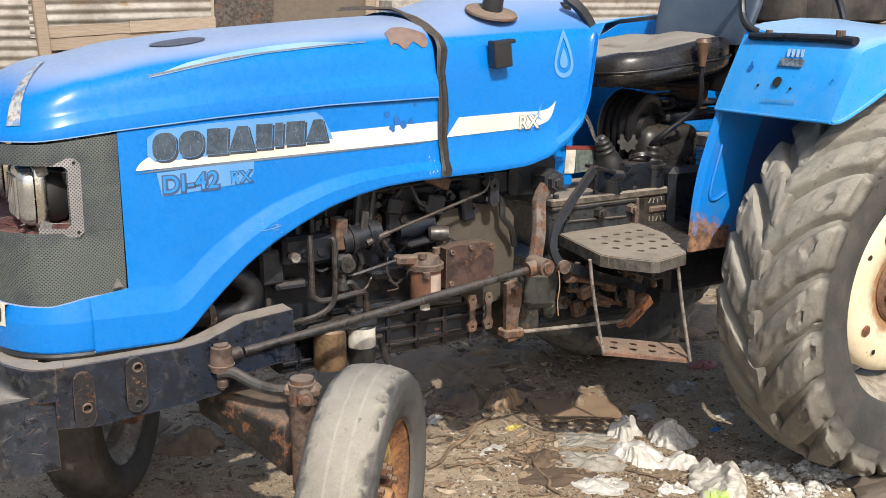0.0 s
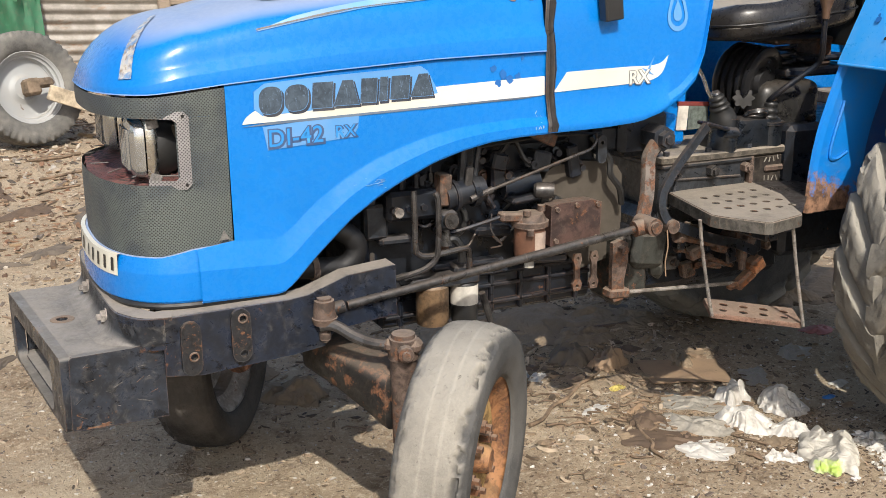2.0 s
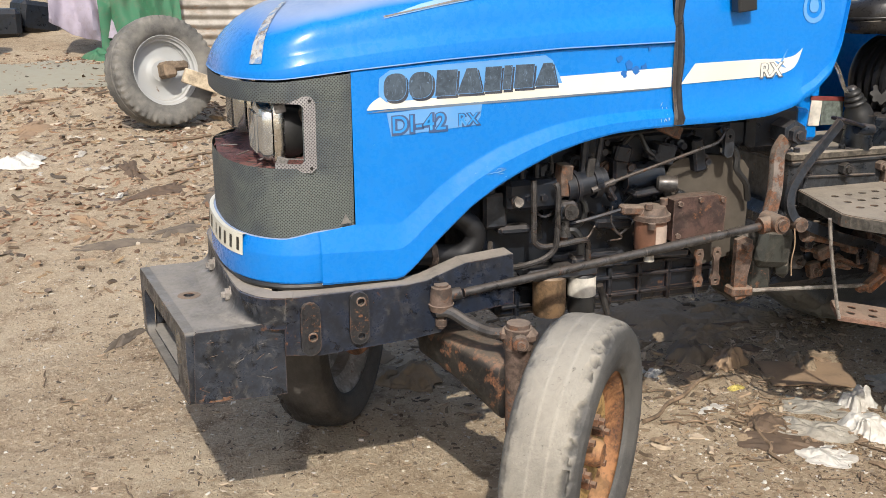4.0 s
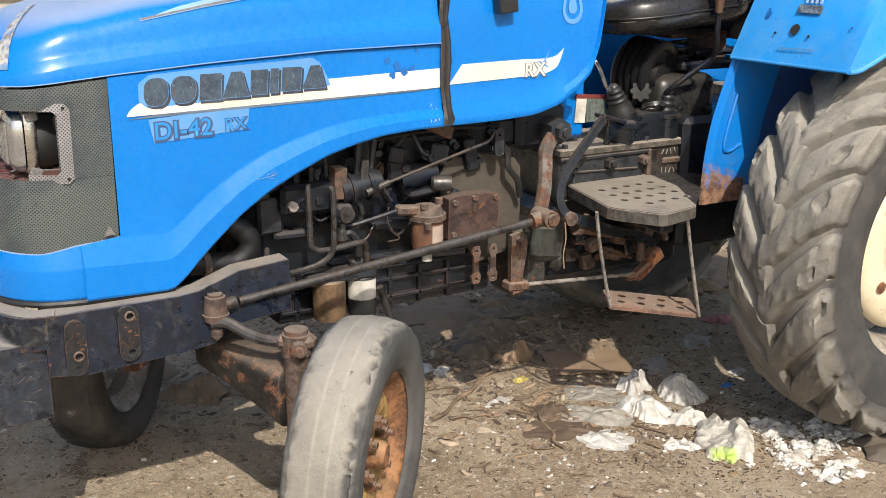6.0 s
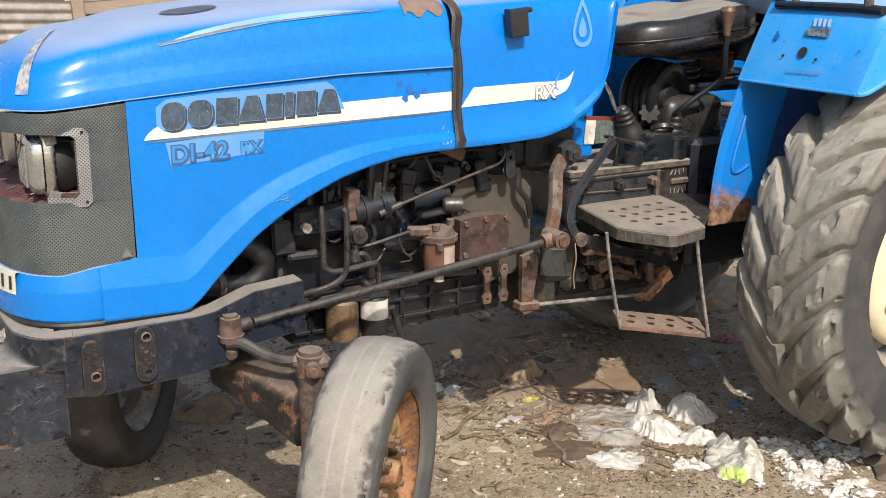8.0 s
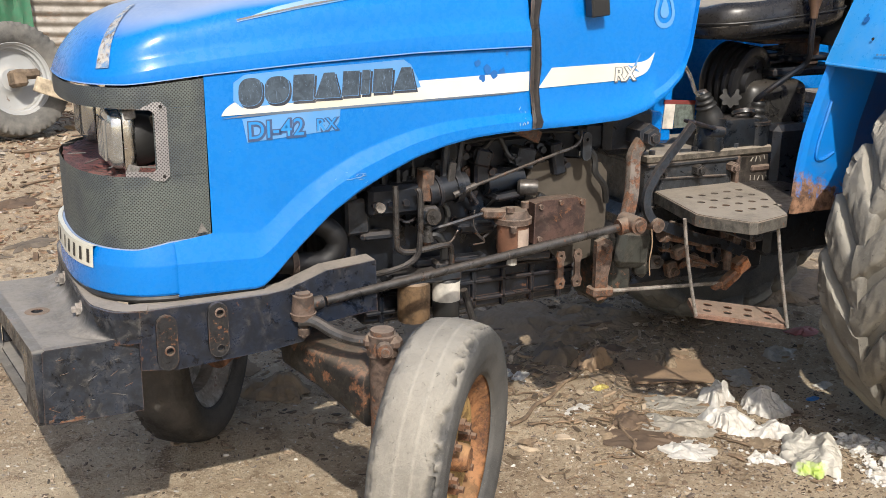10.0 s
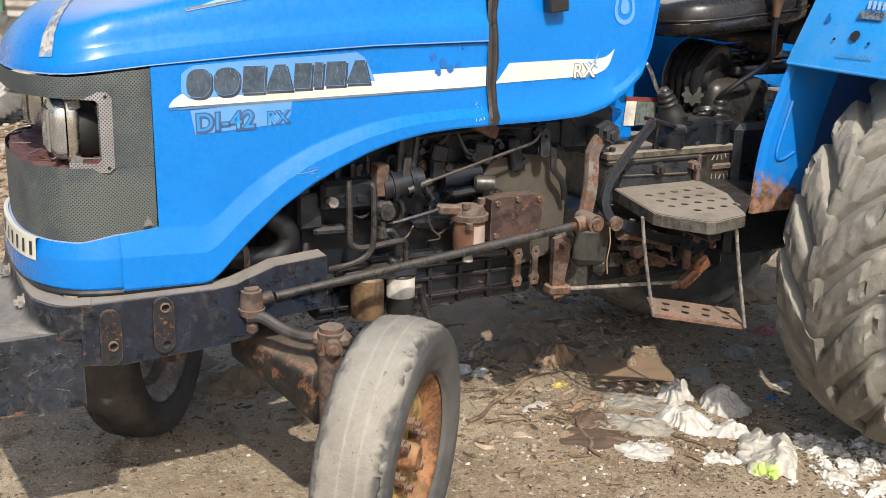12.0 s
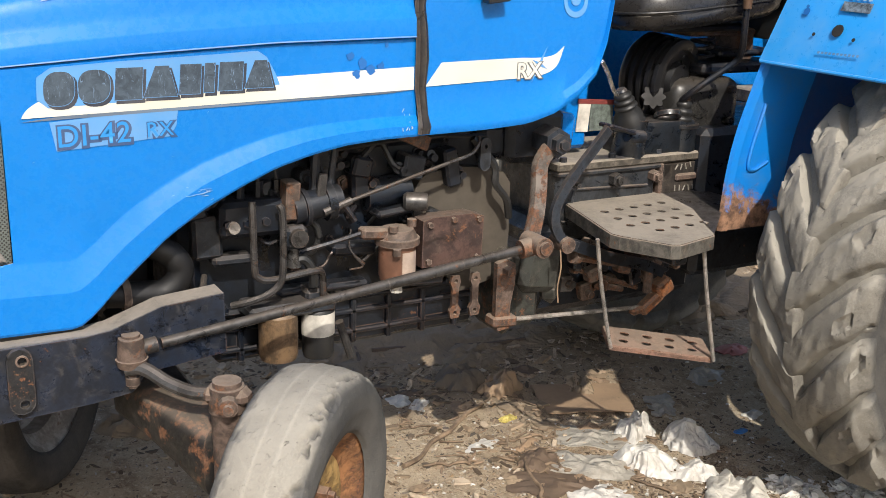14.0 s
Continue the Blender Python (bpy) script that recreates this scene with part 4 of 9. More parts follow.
dome_patch("bonnet_patch", ([(x, 0.46 - 0.10 * math.sqrt(max(0, 1 - ((x + 2.215) / 0.075) ** 2))) for x in xs], [(x, 0.46 + 0.10 * math.sqrt(max(0, 1 - ((x + 2.215) / 0.075) ** 2))) for x in xs]), plain("dark_oval_patch", (0.075, 0.085, 0.115), 0.6), label="dark oval patch on the bonnet")
xs = [-1.66 + 0.12 * i / 10 for i in range(11)]
dome_patch("rust_patch", ([(x, 0.11 + 0.05 * math.sin(i * 1.3) * 0.3) for i, x in enumerate(xs)], [(x, 0.20 + 0.10 * math.sin(i * 0.31 + 0.2)) for i, x in enumerate(xs)]), plain("rust_brown_patch", (0.18, 0.125, 0.105), 0.85), label="rust-brown bare patch")
# peeling strip on the nose
bm = bmesh.new()
strip = []
for i in range(9):
    f = i / 8
    a0 = 0.03 + 0.62 * f
    xs0, ys0 = nose(0.36 + 0.05 * f, 0.334)
    p0 = dome_point(xs0, ys0, a0, lerp(DOME, a0))
    xs1, ys1 = nose(0.47 + 0.05 * f, 0.334)
    p1 = dome_point(xs1, ys1, a0, lerp(DOME, a0))
    up = Vector((-0.6, -0.4, 0.8)).normalized() * 0.0032
    strip.append((bm.verts.new(p0 + up), bm.verts.new(p1 + up)))
for a, b in zip(strip, strip[1:]):
    bm.faces.new((a[0], a[1], b[1], b[0]))


def peeling_strip():
    """Silver tape worn through to blue paint and brown glue."""
    k = Nodes("peeling_silver_strip")
    c = k.mix(k.ramp(k.noise(30, 6, 0.7, warp=0.8), 0.44, 0.56), (0.40, 0.38, 0.35), (0.10, 0.20, 0.36))
    c = k.mix(k.ramp(k.noise(55, 5, 0.7, warp=0.6), 0.54, 0.62), c, (0.16, 0.125, 0.095))
    c = k.mix(k.ramp(k.noise(90, 4, 0.7), 0.58, 0.66), c, (0.50, 0.49, 0.46))
    k.bump(k.noise(60, 5), 0.3, 0.002)
    return k.done(c, 0.55)


part("nose_strip", bm, peeling_strip(), tractor, "peeling silver strip on the nose", 60)

# rubber strap over the bonnet joint
prof = cowl_section(-1.518)
prof = [(y, z) for y, z in prof[1:]]
path = [Vector((-1.513 + 0.004 * math.sin(z * 40), -(y + 0.009), z)) for i, (y, z) in enumerate(prof) if i % 1 == 0]
path = [Vector((p.x, p.y, p.z + 0.010 * max(0, (p.z - 1.46) / 0.1))) for p in path]
path = path[1:] + [Vector((-1.56, 0.05, path[-1].z + 0.002)), Vector((-1.60, 0.14, path[-1].z - 0.004))]
bm = bmesh.new()
rings = []
for i, p in enumerate(path):
    w = 0.0155 + 0.002 * math.sin(i * 1.9)
    tilt = 0.004 * math.sin(i * 1.1)
    nrm = Vector((0, -1, 0)) if p.z < 1.46 else Vector((0, -0.35, 1)).normalized()
    rings.append([bm.verts.new(p + Vector((-w, 0, tilt))), bm.verts.new(p + Vector((-w * 0.5, 0, tilt)) + nrm * 0.005), bm.verts.new(p + nrm * 0.002), bm.verts.new(p + Vector((w * 0.5, 0, -tilt)) + nrm * 0.005), bm.verts.new(p + Vector((w, 0, -tilt))), bm.verts.new(p - nrm * 0.004)])
for a, b in zip(rings, rings[1:]):
    for i in range(6):
        bm.faces.new((a[i], a[(i + 1) % 6], b[(i + 1) % 6], b[i]))
bm.faces.new(rings[0])
bm.faces.new(rings[-1])
part("bonnet_strap", bm, M_STRAP, tractor, "frayed dark rubber strap tied over the bonnet", 50)

# small black side lamp bracket on the cowl
bm = boxes(((-1.326, -0.345, 1.432), (0.058, 0.030, 0.074), (0, -6, 0)), ((-1.318, -0.340, 1.466), (0.070, 0.036, 0.012), (0, -6, 0)), ((-1.352, -0.343, 1.432), (0.010, 0.036, 0.078), (0, -6, 0)), bevel=0.003)
part("side_bracket", bm, M_BLACK, tractor, "black lamp bracket on the cowl")

# number plate on the front cowl, with plain bars for its writing
PT = [0.56 + 0.88 * i / 24 for i in range(25)]
bm = skin(ring_wall([(0.008, 0.812), (0.020, 0.814), (0.017, 0.868), (0.006, 0.868)], PT))
plate_ob = part("number_plate", bm, M_WHITE, tractor, "dented white number plate")
for i in range(10):
    t0 = 0.595 + i * 0.083
    bm = skin(ring_wall([(0.0206, 0.824), (0.0186, 0.858)], [t0, t0 + 0.014, t0 + (0.028 if i != 4 else 0.016)]))
    part("bar", bm, M_BLACK, plate_ob)


# ---- tractor: front frame ----
BEAM = [(-2.625, 0.736), (-2.306, 0.738), (-2.254, 0.744), (-2.148, 0.781), (-2.015, 0.792), (-2.011, 0.656), (-2.185, 0.640), (-2.217, 0.600), (-2.299, 0.590), (-2.534, 0.577), (-2.625, 0.588)]
for sgn in (-1, 1):
    y = -0.395 if sgn < 0 else 0.383
    part("frame_rail", turned(plate(BEAM, 0.012), xz(y - (0.004 if sgn < 0 else 0.0))), M_NAVY, tractor, "black steel front frame rail")
    bm = bmesh.new()
    for (xa, za), (xb, zb) in zip(BEAM[:5], BEAM[1:5]):
        ln = math.hypot(xb - xa, zb - za)
        box(bm, ((xa + xb) / 2, sgn * 0.362, (za + zb) / 2 - 0.004), (ln + 0.004, 0.065, 0.008), (0, -math.degrees(math.atan2(zb - za, xb - xa)), 0), bevel=0.001)
    part("rail_flange", bm, M_TOPDUST if sgn < 0 else M_NAVY, tractor, "dust-covered top flange of the rail")
    part("rubber_seal", tube([(-2.30, sgn * 0.345, 0.745), (-2.45, sgn * 0.347, 0.744), (-2.55, sgn * 0.342, 0.745), (-2.63, sgn * 0.315, 0.746), (-2.69, sgn * 0.24, 0.748), (-2.715, sgn * 0.1, 0.75), (-2.717, 0, 0.75)], 0.009), M_BLACK, tractor)
M_BAR = grimy("rust_pitted_black_bar", (0.014, 0.015, 0.018), rust=0.36, dust=0.16, rough=0.5, scale=1.6)
for x, z, hs in ((-2.561, 0.653, (-0.020,)), (-2.436, 0.668, (0.045, -0.048))):
    holes = [circle(x + 0.004, z + h, 0.0095, 10) for h in hs]
    b = part("side_bracket_bar", turned(plate(capsule(x, z, 0.050, 0.140), 0.014, holes), xz(-0.412)), M_BAR, tractor, "rounded bolt-on bar with open bolt holes", 30)
    part("bolt_hole_rim", turned(lathe([(0.0092, 0.006), (0.0092, 0.0), (0.0125, 0.0008), (0.0130, 0.004)], 14), pose(x + 0.004, -0.4165, z + hs[0])), M_RUST, b)
# cross plate with rounded corners in front
pts = [(-2.618, -0.395), (-2.668, -0.380), (-2.70, -0.335), (-2.716, -0.28), (-2.724, -0.1), (-2.724, 0.1), (-2.718, 0.28), (-2.70, 0.345), (-2.66, 0.385), (-2.60, 0.395)]
CROSS = smooth_path([(x, y, 0.0) for x, y in pts], 5)
bm = bmesh.new()
sweep(bm, [p + Vector((0, 0, 0.698)) for p in CROSS], [(-0.006, -0.040), (0.006, -0.040), (0.006, 0.040), (-0.006, 0.040)], (0, 0, 1))
part("front_cross_plate", bm, M_NAVY, tractor, "black curved cross plate at the front")
bm = bmesh.new()
sweep(bm, smooth_path([(x + 0.022, y * 0.95, 0.735) for x, y in pts], 4), [(-0.026, -0.004), (0.026, -0.004), (0.026, 0.004), (-0.026, 0.004)], (0, 0, 1))
part("cross_plate_flange", bm, M_TOPDUST, tractor)
# hollow weight carrier cast in one with a fillet up to the cross plate
WZ0, WZ1 = 0.478, 0.668
NEAR, FAR, REAR = Vector((-2.843, -0.380, 0)), Vector((-2.908, 0.226, 0)), -2.622
TOP = [(REAR, -0.380), (NEAR.x + 0.012, NEAR.y), (NEAR.x, NEAR.y + 0.012), (FAR.x, FAR.y - 0.012), (FAR.x + 0.012, FAR.y), (REAR, FAR.y)]
M_CARRIER = grimy("scratched_black_carrier", (0.024, 0.030, 0.042), rust=0.15, dust=0.34, rough=0.36, dust_col=(0.25, 0.23, 0.20), bump=0.14)
M_CARRIER_TOP = grimy("dusty_carrier_top", (0.014, 0.018, 0.026), rust=0.12, dust=0.50, rough=0.46, dust_col=(0.25, 0.23, 0.205), bump=0.12)
carrier = part("weight_carrier", turned(plate(TOP, 0.022, [circle(-2.822, -0.084, 0.016, 12)]), pose(0, 0, WZ1)), M_CARRIER_TOP, tractor, "scratched black box-shaped front weight carrier, open at the front", 35)
part("carrier_floor", turned(plate(TOP, 0.018), pose(0, 0, WZ0 + 0.018)), M_CARRIER_TOP, carrier)
SIDE = [(REAR, WZ0), (NEAR.x - 0.006, WZ0 + 0.004), (NEAR.x - 0.009, WZ0 + 0.010), (NEAR.x - 0.001, WZ1 - 0.006), (NEAR.x + 0.006, WZ1), (-2.700, WZ1 + 0.001), (-2.668, WZ1 + 0.006), (-2.645, WZ1 + 0.018), (-2.632, WZ1 + 0.036), (REAR, WZ1 + 0.060)]
part("carrier_side", turned(plate(SIDE, 0.020), xz(-0.3815)), M_CARRIER, carrier, "black side plate, rust-chipped at the edge", 30)
part("carrier_side", boxes(((-2.765, FAR.y - 0.012, 0.571), (0.262, 0.022, 0.150)), bevel=0.003), M_CARRIER, carrier)
part("carrier_back", boxes(((REAR - 0.012, -0.077, 0.571), (0.02, 0.566, 0.150)), bevel=0.003), M_CARRIER, carrier)
# front frame with its rounded opening
way = (FAR - NEAR)
FL = way.length
way.normalize()
corner = lambda u0, u1, v0, v1, r: [(u + r * math.cos(a), v + r * math.sin(a)) for u, v, a0 in ((u1 - r, v1 - r, 0), (u0 + r, v1 - r, 90), (u0 + r, v0 + r, 180), (u1 - r, v0 + r, 270)) for a in [radians(a0 + 22.5 * i) for i in range(5)]]
bm = plate(corner(0.0, FL, 0.0, WZ1 - WZ0 + 0.001, 0.012), 0.026, [corner(0.120, FL - 0.045, 0.010, 0.142, 0.030)])
m = Matrix(((way.x, 0, way.y, 0), (way.y, 0, -way.x, 0), (0, 1, 0, 0), (0, 0, 0, 1)))
m.translation = Vector((NEAR.x + 0.004, NEAR.y + 0.002, WZ0))
part("carrier_front", turned(bm, m), M_CARRIER, carrier, "black front frame with a long rounded opening", 30)
rows = []
for p, q in zip(CROSS, CROSS[1:] + [CROSS[-1] * 2 - CROSS[-2]]):
    d = (q - p).normalized()
    n = Vector((-d.y, d.x, 0))
    n = n if n.x < 0 else -n
    f = max(0.0, min(1.0, (0.385 - abs(p.y)) / 0.10))
    f = f * f * (3 - 2 * f)
    rows.append([p + n * (0.0065 + o * f) + Vector((0, 0, WZ1 + z)) for o, z in ((0.0, 0.052), (0.002, 0.034), (0.008, 0.019), (0.019, 0.008), (0.034, 0.003), (0.052, 0.0006))])
part("carrier_fillet", skin([r for r in rows if r[0].y < FAR.y]), M_CARRIER_TOP, carrier, "dusty curved fillet up to the cross plate", 60)
rnd = random.Random(21)
for i in range(16):
    x, z = -2.83 + 0.19 * rnd.random(), 0.50 + 0.15 * rnd.random()
    L, a = rnd.uniform(0.006, 0.030), rnd.uniform(-45, 30)
    part("scratch", boxes(((x, -0.3820, z), (L, 0.0012, rnd.uniform(0.0005, 0.0012)), (0, a, 0)), bevel=0), (M_RUST, M_BEZEL, M_CARRIER_TOP)[i % 3], carrier)
for x, z, w, h in ((-2.790, 0.484, 0.060, 0.006), (-2.772, 0.489, 0.026, 0.006), (-2.836, 0.490, 0.012, 0.008)):
    part("rust_edge", turned(plate([(x - w / 2, z - h / 2), (x + w * 0.2, z - h / 2), (x + w / 2, z - h * 0.1), (x + w * 0.25, z + h / 2), (x - w * 0.1, z + h * 0.2), (x - w * 0.42, z + h * 0.45)], 0.0012), xz(-0.3824)), M_RUST, carrier, "rust-chipped lower edge")
for (x, y) in ((-2.722, -0.205), (-2.728, 0.070)):
    bolt = part("hex_bolt", rods(((x, y, 0.700), (x - 0.030, y, 0.700), 0.009), ((x - 0.006, y, 0.700), (x - 0.020, y, 0.700), 0.017), seg=6), M_ROD, carrier, "pale hex bolt")
    part("washer", rods(((x, y, 0.700), (x - 0.008, y, 0.700), 0.022), seg=14), M_ROD, bolt)
part("carrier_hole", turned(lathe([(0.015, 0.0), (0.015, 0.001), (0.030, 0.001), (0.031, 0.0)], 16), pose(-2.822, -0.084, WZ1 + 0.0006, 90, 0, 0)), M_RUST, carrier, "rusty bolt hole")
part("carrier_tongue", boxes(((-2.872, -0.07, 0.462), (0.024, 0.05, 0.05), (0, 0, 0)), bevel=0.008), M_RUST, carrier, "rusty hook under the carrier")

# ---- front axle and steering ----
orange_early = grimy("rust_brown_casting", (0.17, 0.080, 0.045), rust=0.45, dust=0.25, rough=0.75)
part("axle_centre", boxes(((-2.12, 0, 0.50), (0.12, 0.62, 0.11)), ((-2.12, 0, 0.58), (0.14, 0.16, 0.14)), bevel=0.012), M_IRON, tractor, "black front axle beam")
for sgn in (-1, 1):
    rows = []
    for x, y, z, w, h in ((-2.175, 0.20, 0.520, 0.095, 0.085), (-2.172, 0.21, 0.520, 0.105, 0.095), (-2.128, 0.33, 0.508, 0.112, 0.112), (-2.088, 0.44, 0.490, 0.116, 0.138), (-2.066, 0.505, 0.474, 0.112, 0.156), (-2.060, 0.522, 0.470, 0.108, 0.158), (-2.057, 0.528, 0.469, 0.092, 0.142)):
        ring = []
        for i in range(24):
            a = 2 * math.pi * i / 24
            ring.append((x + w / 2 * math.copysign(abs(math.cos(a)) ** 0.5, math.cos(a)), sgn * y + 0.25 * w * math.cos(a), z + h / 2 * math.copysign(abs(math.sin(a)) ** 0.5, math.sin(a))))
        rows.append(ring)
    bm = skin(rows, closed=True)
    bm.faces.new([v for v in bm.verts][:24])
    bm.faces.new([v for v in bm.verts][-24:])
    part("axle_end", bm, grimy("chipped_black_axle", (0.012, 0.012, 0.012), rust=0.34, dust=0.22, scale=0.6, bump=0.15) if sgn < 0 else M_IRON, tractor, "chipped black axle arm with rust", 40)
    kx, ky = (-2.062, -0.552) if sgn < 0 else (-2.20, 0.36)
    bm = rods(((kx, ky, 0.36), (kx, ky, 0.60), 0.030, 0.034), ((kx, ky, 0.595), (kx, ky, 0.648), 0.039, 0.036), ((kx, ky, 0.648), (kx, ky, 0.660), 0.030), seg=16)
    part("kingpin", bm, M_RUST, tractor, "rust-brown steering kingpin")
    part("kingpin_bolt", rods(((kx - 0.008, ky - 0.03, 0.622), (kx - 0.016, ky - 0.056, 0.622), 0.020), ((kx - 0.014, ky - 0.05, 0.622), (kx - 0.020, ky - 0.068, 0.622), 0.011), seg=10), M_RUST, tractor)
    part("kingpin_collar", boxes(((kx, ky, 0.628), (0.098, 0.050, 0.036), (0, 0, -38)), bevel=0.012), M_RUST, tractor, "clamped collar of the kingpin")
    if sgn > 0:
        part("hub_casting", rods(((-2.22, 0.36, 0.35), (-2.285, 0.265, 0.335), 0.060, 0.045), ((-2.20, 0.37, 0.36), (-2.22, 0.355, 0.36), 0.080), seg=16), orange_early, tractor, "rust-brown inner hub of the wheel")
    part("stub_axle", rods(((kx, ky, 0.40), (kx + (0.11 if sgn < 0 else 0.08), ky + sgn * 0.09, 0.365), 0.03)), M_IRON, tractor)
part("steering_arm", tube([(-2.232, -0.415, 0.662), (-2.20, -0.435, 0.664), (-2.16, -0.475, 0.640), (-2.12, -0.515, 0.628), (-2.075, -0.54, 0.630)], 0.015, 10), M_STEEL, tractor, "worn steel steering arm")
bm = rods(((-2.218, -0.408, 0.682), (-2.218, -0.408, 0.728), 0.031, 0.026), ((-2.218, -0.408, 0.664), (-2.218, -0.408, 0.682), 0.029, 0.034), ((-2.218, -0.408, 0.615), (-2.218, -0.408, 0.664), 0.009), ((-2.218, -0.408, 0.622), (-2.218, -0.408, 0.640), 0.015), ((-2.218, -0.408, 0.728), (-2.218, -0.408, 0.735), 0.019), seg=16)
part("ball_joint", bm, M_RUST, tractor, "rusty steering ball joint")
bm = rods(((-2.20, -0.407, 0.700), (-2.165, -0.405, 0.703), 0.017), ((-2.155, -0.405, 0.703), (-1.235, -0.388, 0.797), 0.0118), ((-1.62, -0.395, 0.757), (-1.42, -0.392, 0.778), 0.0132), seg=14)
part("drag_link", bm, M_STEEL, tractor, "long worn steel drag link")
bm = rods(((-1.205, -0.350, 0.805), (-1.205, -0.430, 0.805), 0.026), ((-1.205, -0.428, 0.805), (-1.205, -0.438, 0.805), 0.017), ((-1.25, -0.388, 0.796), (-1.205, -0.39, 0.803), 0.024), seg=16)
part("rod_end", bm, M_RUST, tractor, "rusty drag link rod end")
# drop arm from the steering box
bm = bmesh.new()
path = smooth_path([(-1.095, -0.275, 1.030), (-1.138, -0.292, 0.985), (-1.150, -0.308, 0.93), (-1.165, -0.326, 0.87), (-1.190, -0.345, 0.81)], 5)
sweep(bm, path, [(-0.018, -0.012), (0.018, -0.012), (0.021, 0.0), (0.018, 0.012), (-0.018, 0.012), (-0.021, 0.0)], (0, 1, 0))
part("drop_arm", bm, grimy("peeling_drop_arm", (0.17, 0.145, 0.125), rust=0.40, dust=0.25, scale=0.7), tractor, "peeling grey and rust drop arm")
part("drop_arm_nut", rods(((-1.085, -0.20, 1.035), (-1.085, -0.292, 1.035), 0.040), ((-1.085, -0.290, 1.035), (-1.085, -0.315, 1.035), 0.026), ((-1.085, -0.31, 1.035), (-1.085, -0.325, 1.035), 0.014), seg=6), M_IRON_GREY, tractor, "large hex nut on the steering shaft")
part("steering_box", boxes(((-1.10, -0.14, 1.04), (0.18, 0.16, 0.14)), ((-1.21, -0.12, 1.03), (0.10, 0.14, 0.10)), bevel=0.02), M_IRON, tractor)

# ---- engine ----
part("engine_block", boxes(((-1.62, 0, 0.86), (0.78, 0.30, 0.46)), ((-1.62, 0, 1.04), (0.72, 0.26, 0.16)), bevel=0.015), M_IRON, tractor, "oily black engine block")
bm = boxes(((-1.60, 0, 0.585), (0.72, 0.30, 0.13)), ((-1.60, 0, 0.655), (0.76, 0.36, 0.018)), ((-1.60, 0, 0.525), (0.66, 0.24, 0.02)), bevel=0.01)
for i in range(7):
    box(bm, (-1.90 + i * 0.10, -0.156, 0.585), (0.014, 0.02, 0.12), bevel=0.003)
box(bm, (-1.60, -0.156, 0.555), (0.70, 0.02, 0.012), bevel=0.003)
box(bm, (-1.60, -0.156, 0.610), (0.70, 0.02, 0.012), bevel=0.003)
part("oil_pan", bm, M_IRON, tractor, "ribbed black oil pan")
part("timing_cover", boxes(((-2.02, 0, 0.86), (0.05, 0.36, 0.40)), bevel=0.02), M_IRON, tractor)
part("radiator_shroud", boxes(((-2.25, 0, 1.00), (0.10, 0.52, 0.50)), bevel=0.01), M_IRON, tractor)
part("radiator_hose", tube([(-2.16, -0.16, 0.90), (-2.12, -0.235, 0.868), (-2.085, -0.25, 0.845), (-2.066, -0.25, 0.812), (-2.078, -0.25, 0.778), (-2.11, -0.25, 0.760), (-2.16, -0.25, 0.763), (-2.23, -0.25, 0.772)], 0.030, 14), plain("dusty_rubber_hose", (0.008, 0.008, 0.009), 0.55), tractor, "black curved radiator hose")
part("hose_clamp", turned(lathe([(0.031, -0.008), (0.034, -0.008), (0.034, 0.008), (0.031, 0.008)], 18, closed=True), pose(-2.19, -0.25, 0.767, 0, 0, 90)), M_RUST, tractor, "rusty hose clamp")
# two unseen blocks added to stop bright ground showing through the engine bay
part("bay_gap_block", boxes(((-2.13, 0.13, 0.74), (0.14, 0.26, 0.26)), bevel=0.02), M_IRON, tractor, "added black block closing the gap behind the radiator")
part("radiator_gap_block", boxes(((-2.24, 0, 0.80), (0.10, 0.24, 0.16)), bevel=0.01), M_IRON, tractor, "added black block closing the gap under the radiator")
part("fan_hub", turned(lathe([(0.0, 0.0), (0.05, 0.0), (0.05, 0.03), (0.03, 0.05), (0.0, 0.05)], 20), pose(-2.13, 0, 0.95, 0, 0, 90)), M_IRON, tractor)
# injection pump and its lines
bm = boxes(((-1.885, -0.205, 0.905), (0.17, 0.09, 0.085)), ((-1.80, -0.205, 0.915), (0.05, 0.075, 0.10)), bevel=0.012)
for i in range(4):
    rod(bm, (-1.955 + i * 0.045, -0.205, 0.945), (-1.955 + i * 0.045, -0.205, 0.985), 0.012, seg=8)
    rod(bm, (-1.955 + i * 0.045, -0.25, 0.90), (-1.955 + i * 0.045, -0.262, 0.90), 0.010, seg=6)
part("injection_pump", bm, M_IRON, tractor, "oily injection pump")
for i in range(4):
    x = -1.955 + i * 0.045
    part("injector_pipe", tube([(x, -0.205, 0.985), (x + 0.01, -0.20, 1.03), (x + 0.05 + 0.03 * i, -0.17, 1.07), (x + 0.12 + 0.10 * i, -0.13, 1.10)], 0.0045, 6), M_IRON_GREY, tractor)
part("bright_bolt", rods(((-1.945, -0.25, 0.895), (-1.945, -0.272, 0.895), 0.014), seg=8), M_ROD, tractor, "pale bolt head")
part("pump_governor", rods(((-1.80, -0.25, 0.92), (-1.68, -0.25, 0.935), 0.036), ((-1.775, -0.25, 0.922), (-1.765, -0.25, 0.923), 0.045), ((-1.72, -0.25, 0.93), (-1.70, -0.25, 0.932), 0.045), seg=18), M_IRON, tractor, "round black governor housing")
part("lift_pump", boxes(((-1.80, -0.262, 0.86), (0.055, 0.05, 0.055)), bevel=0.01), M_IRON_GREY, tractor)
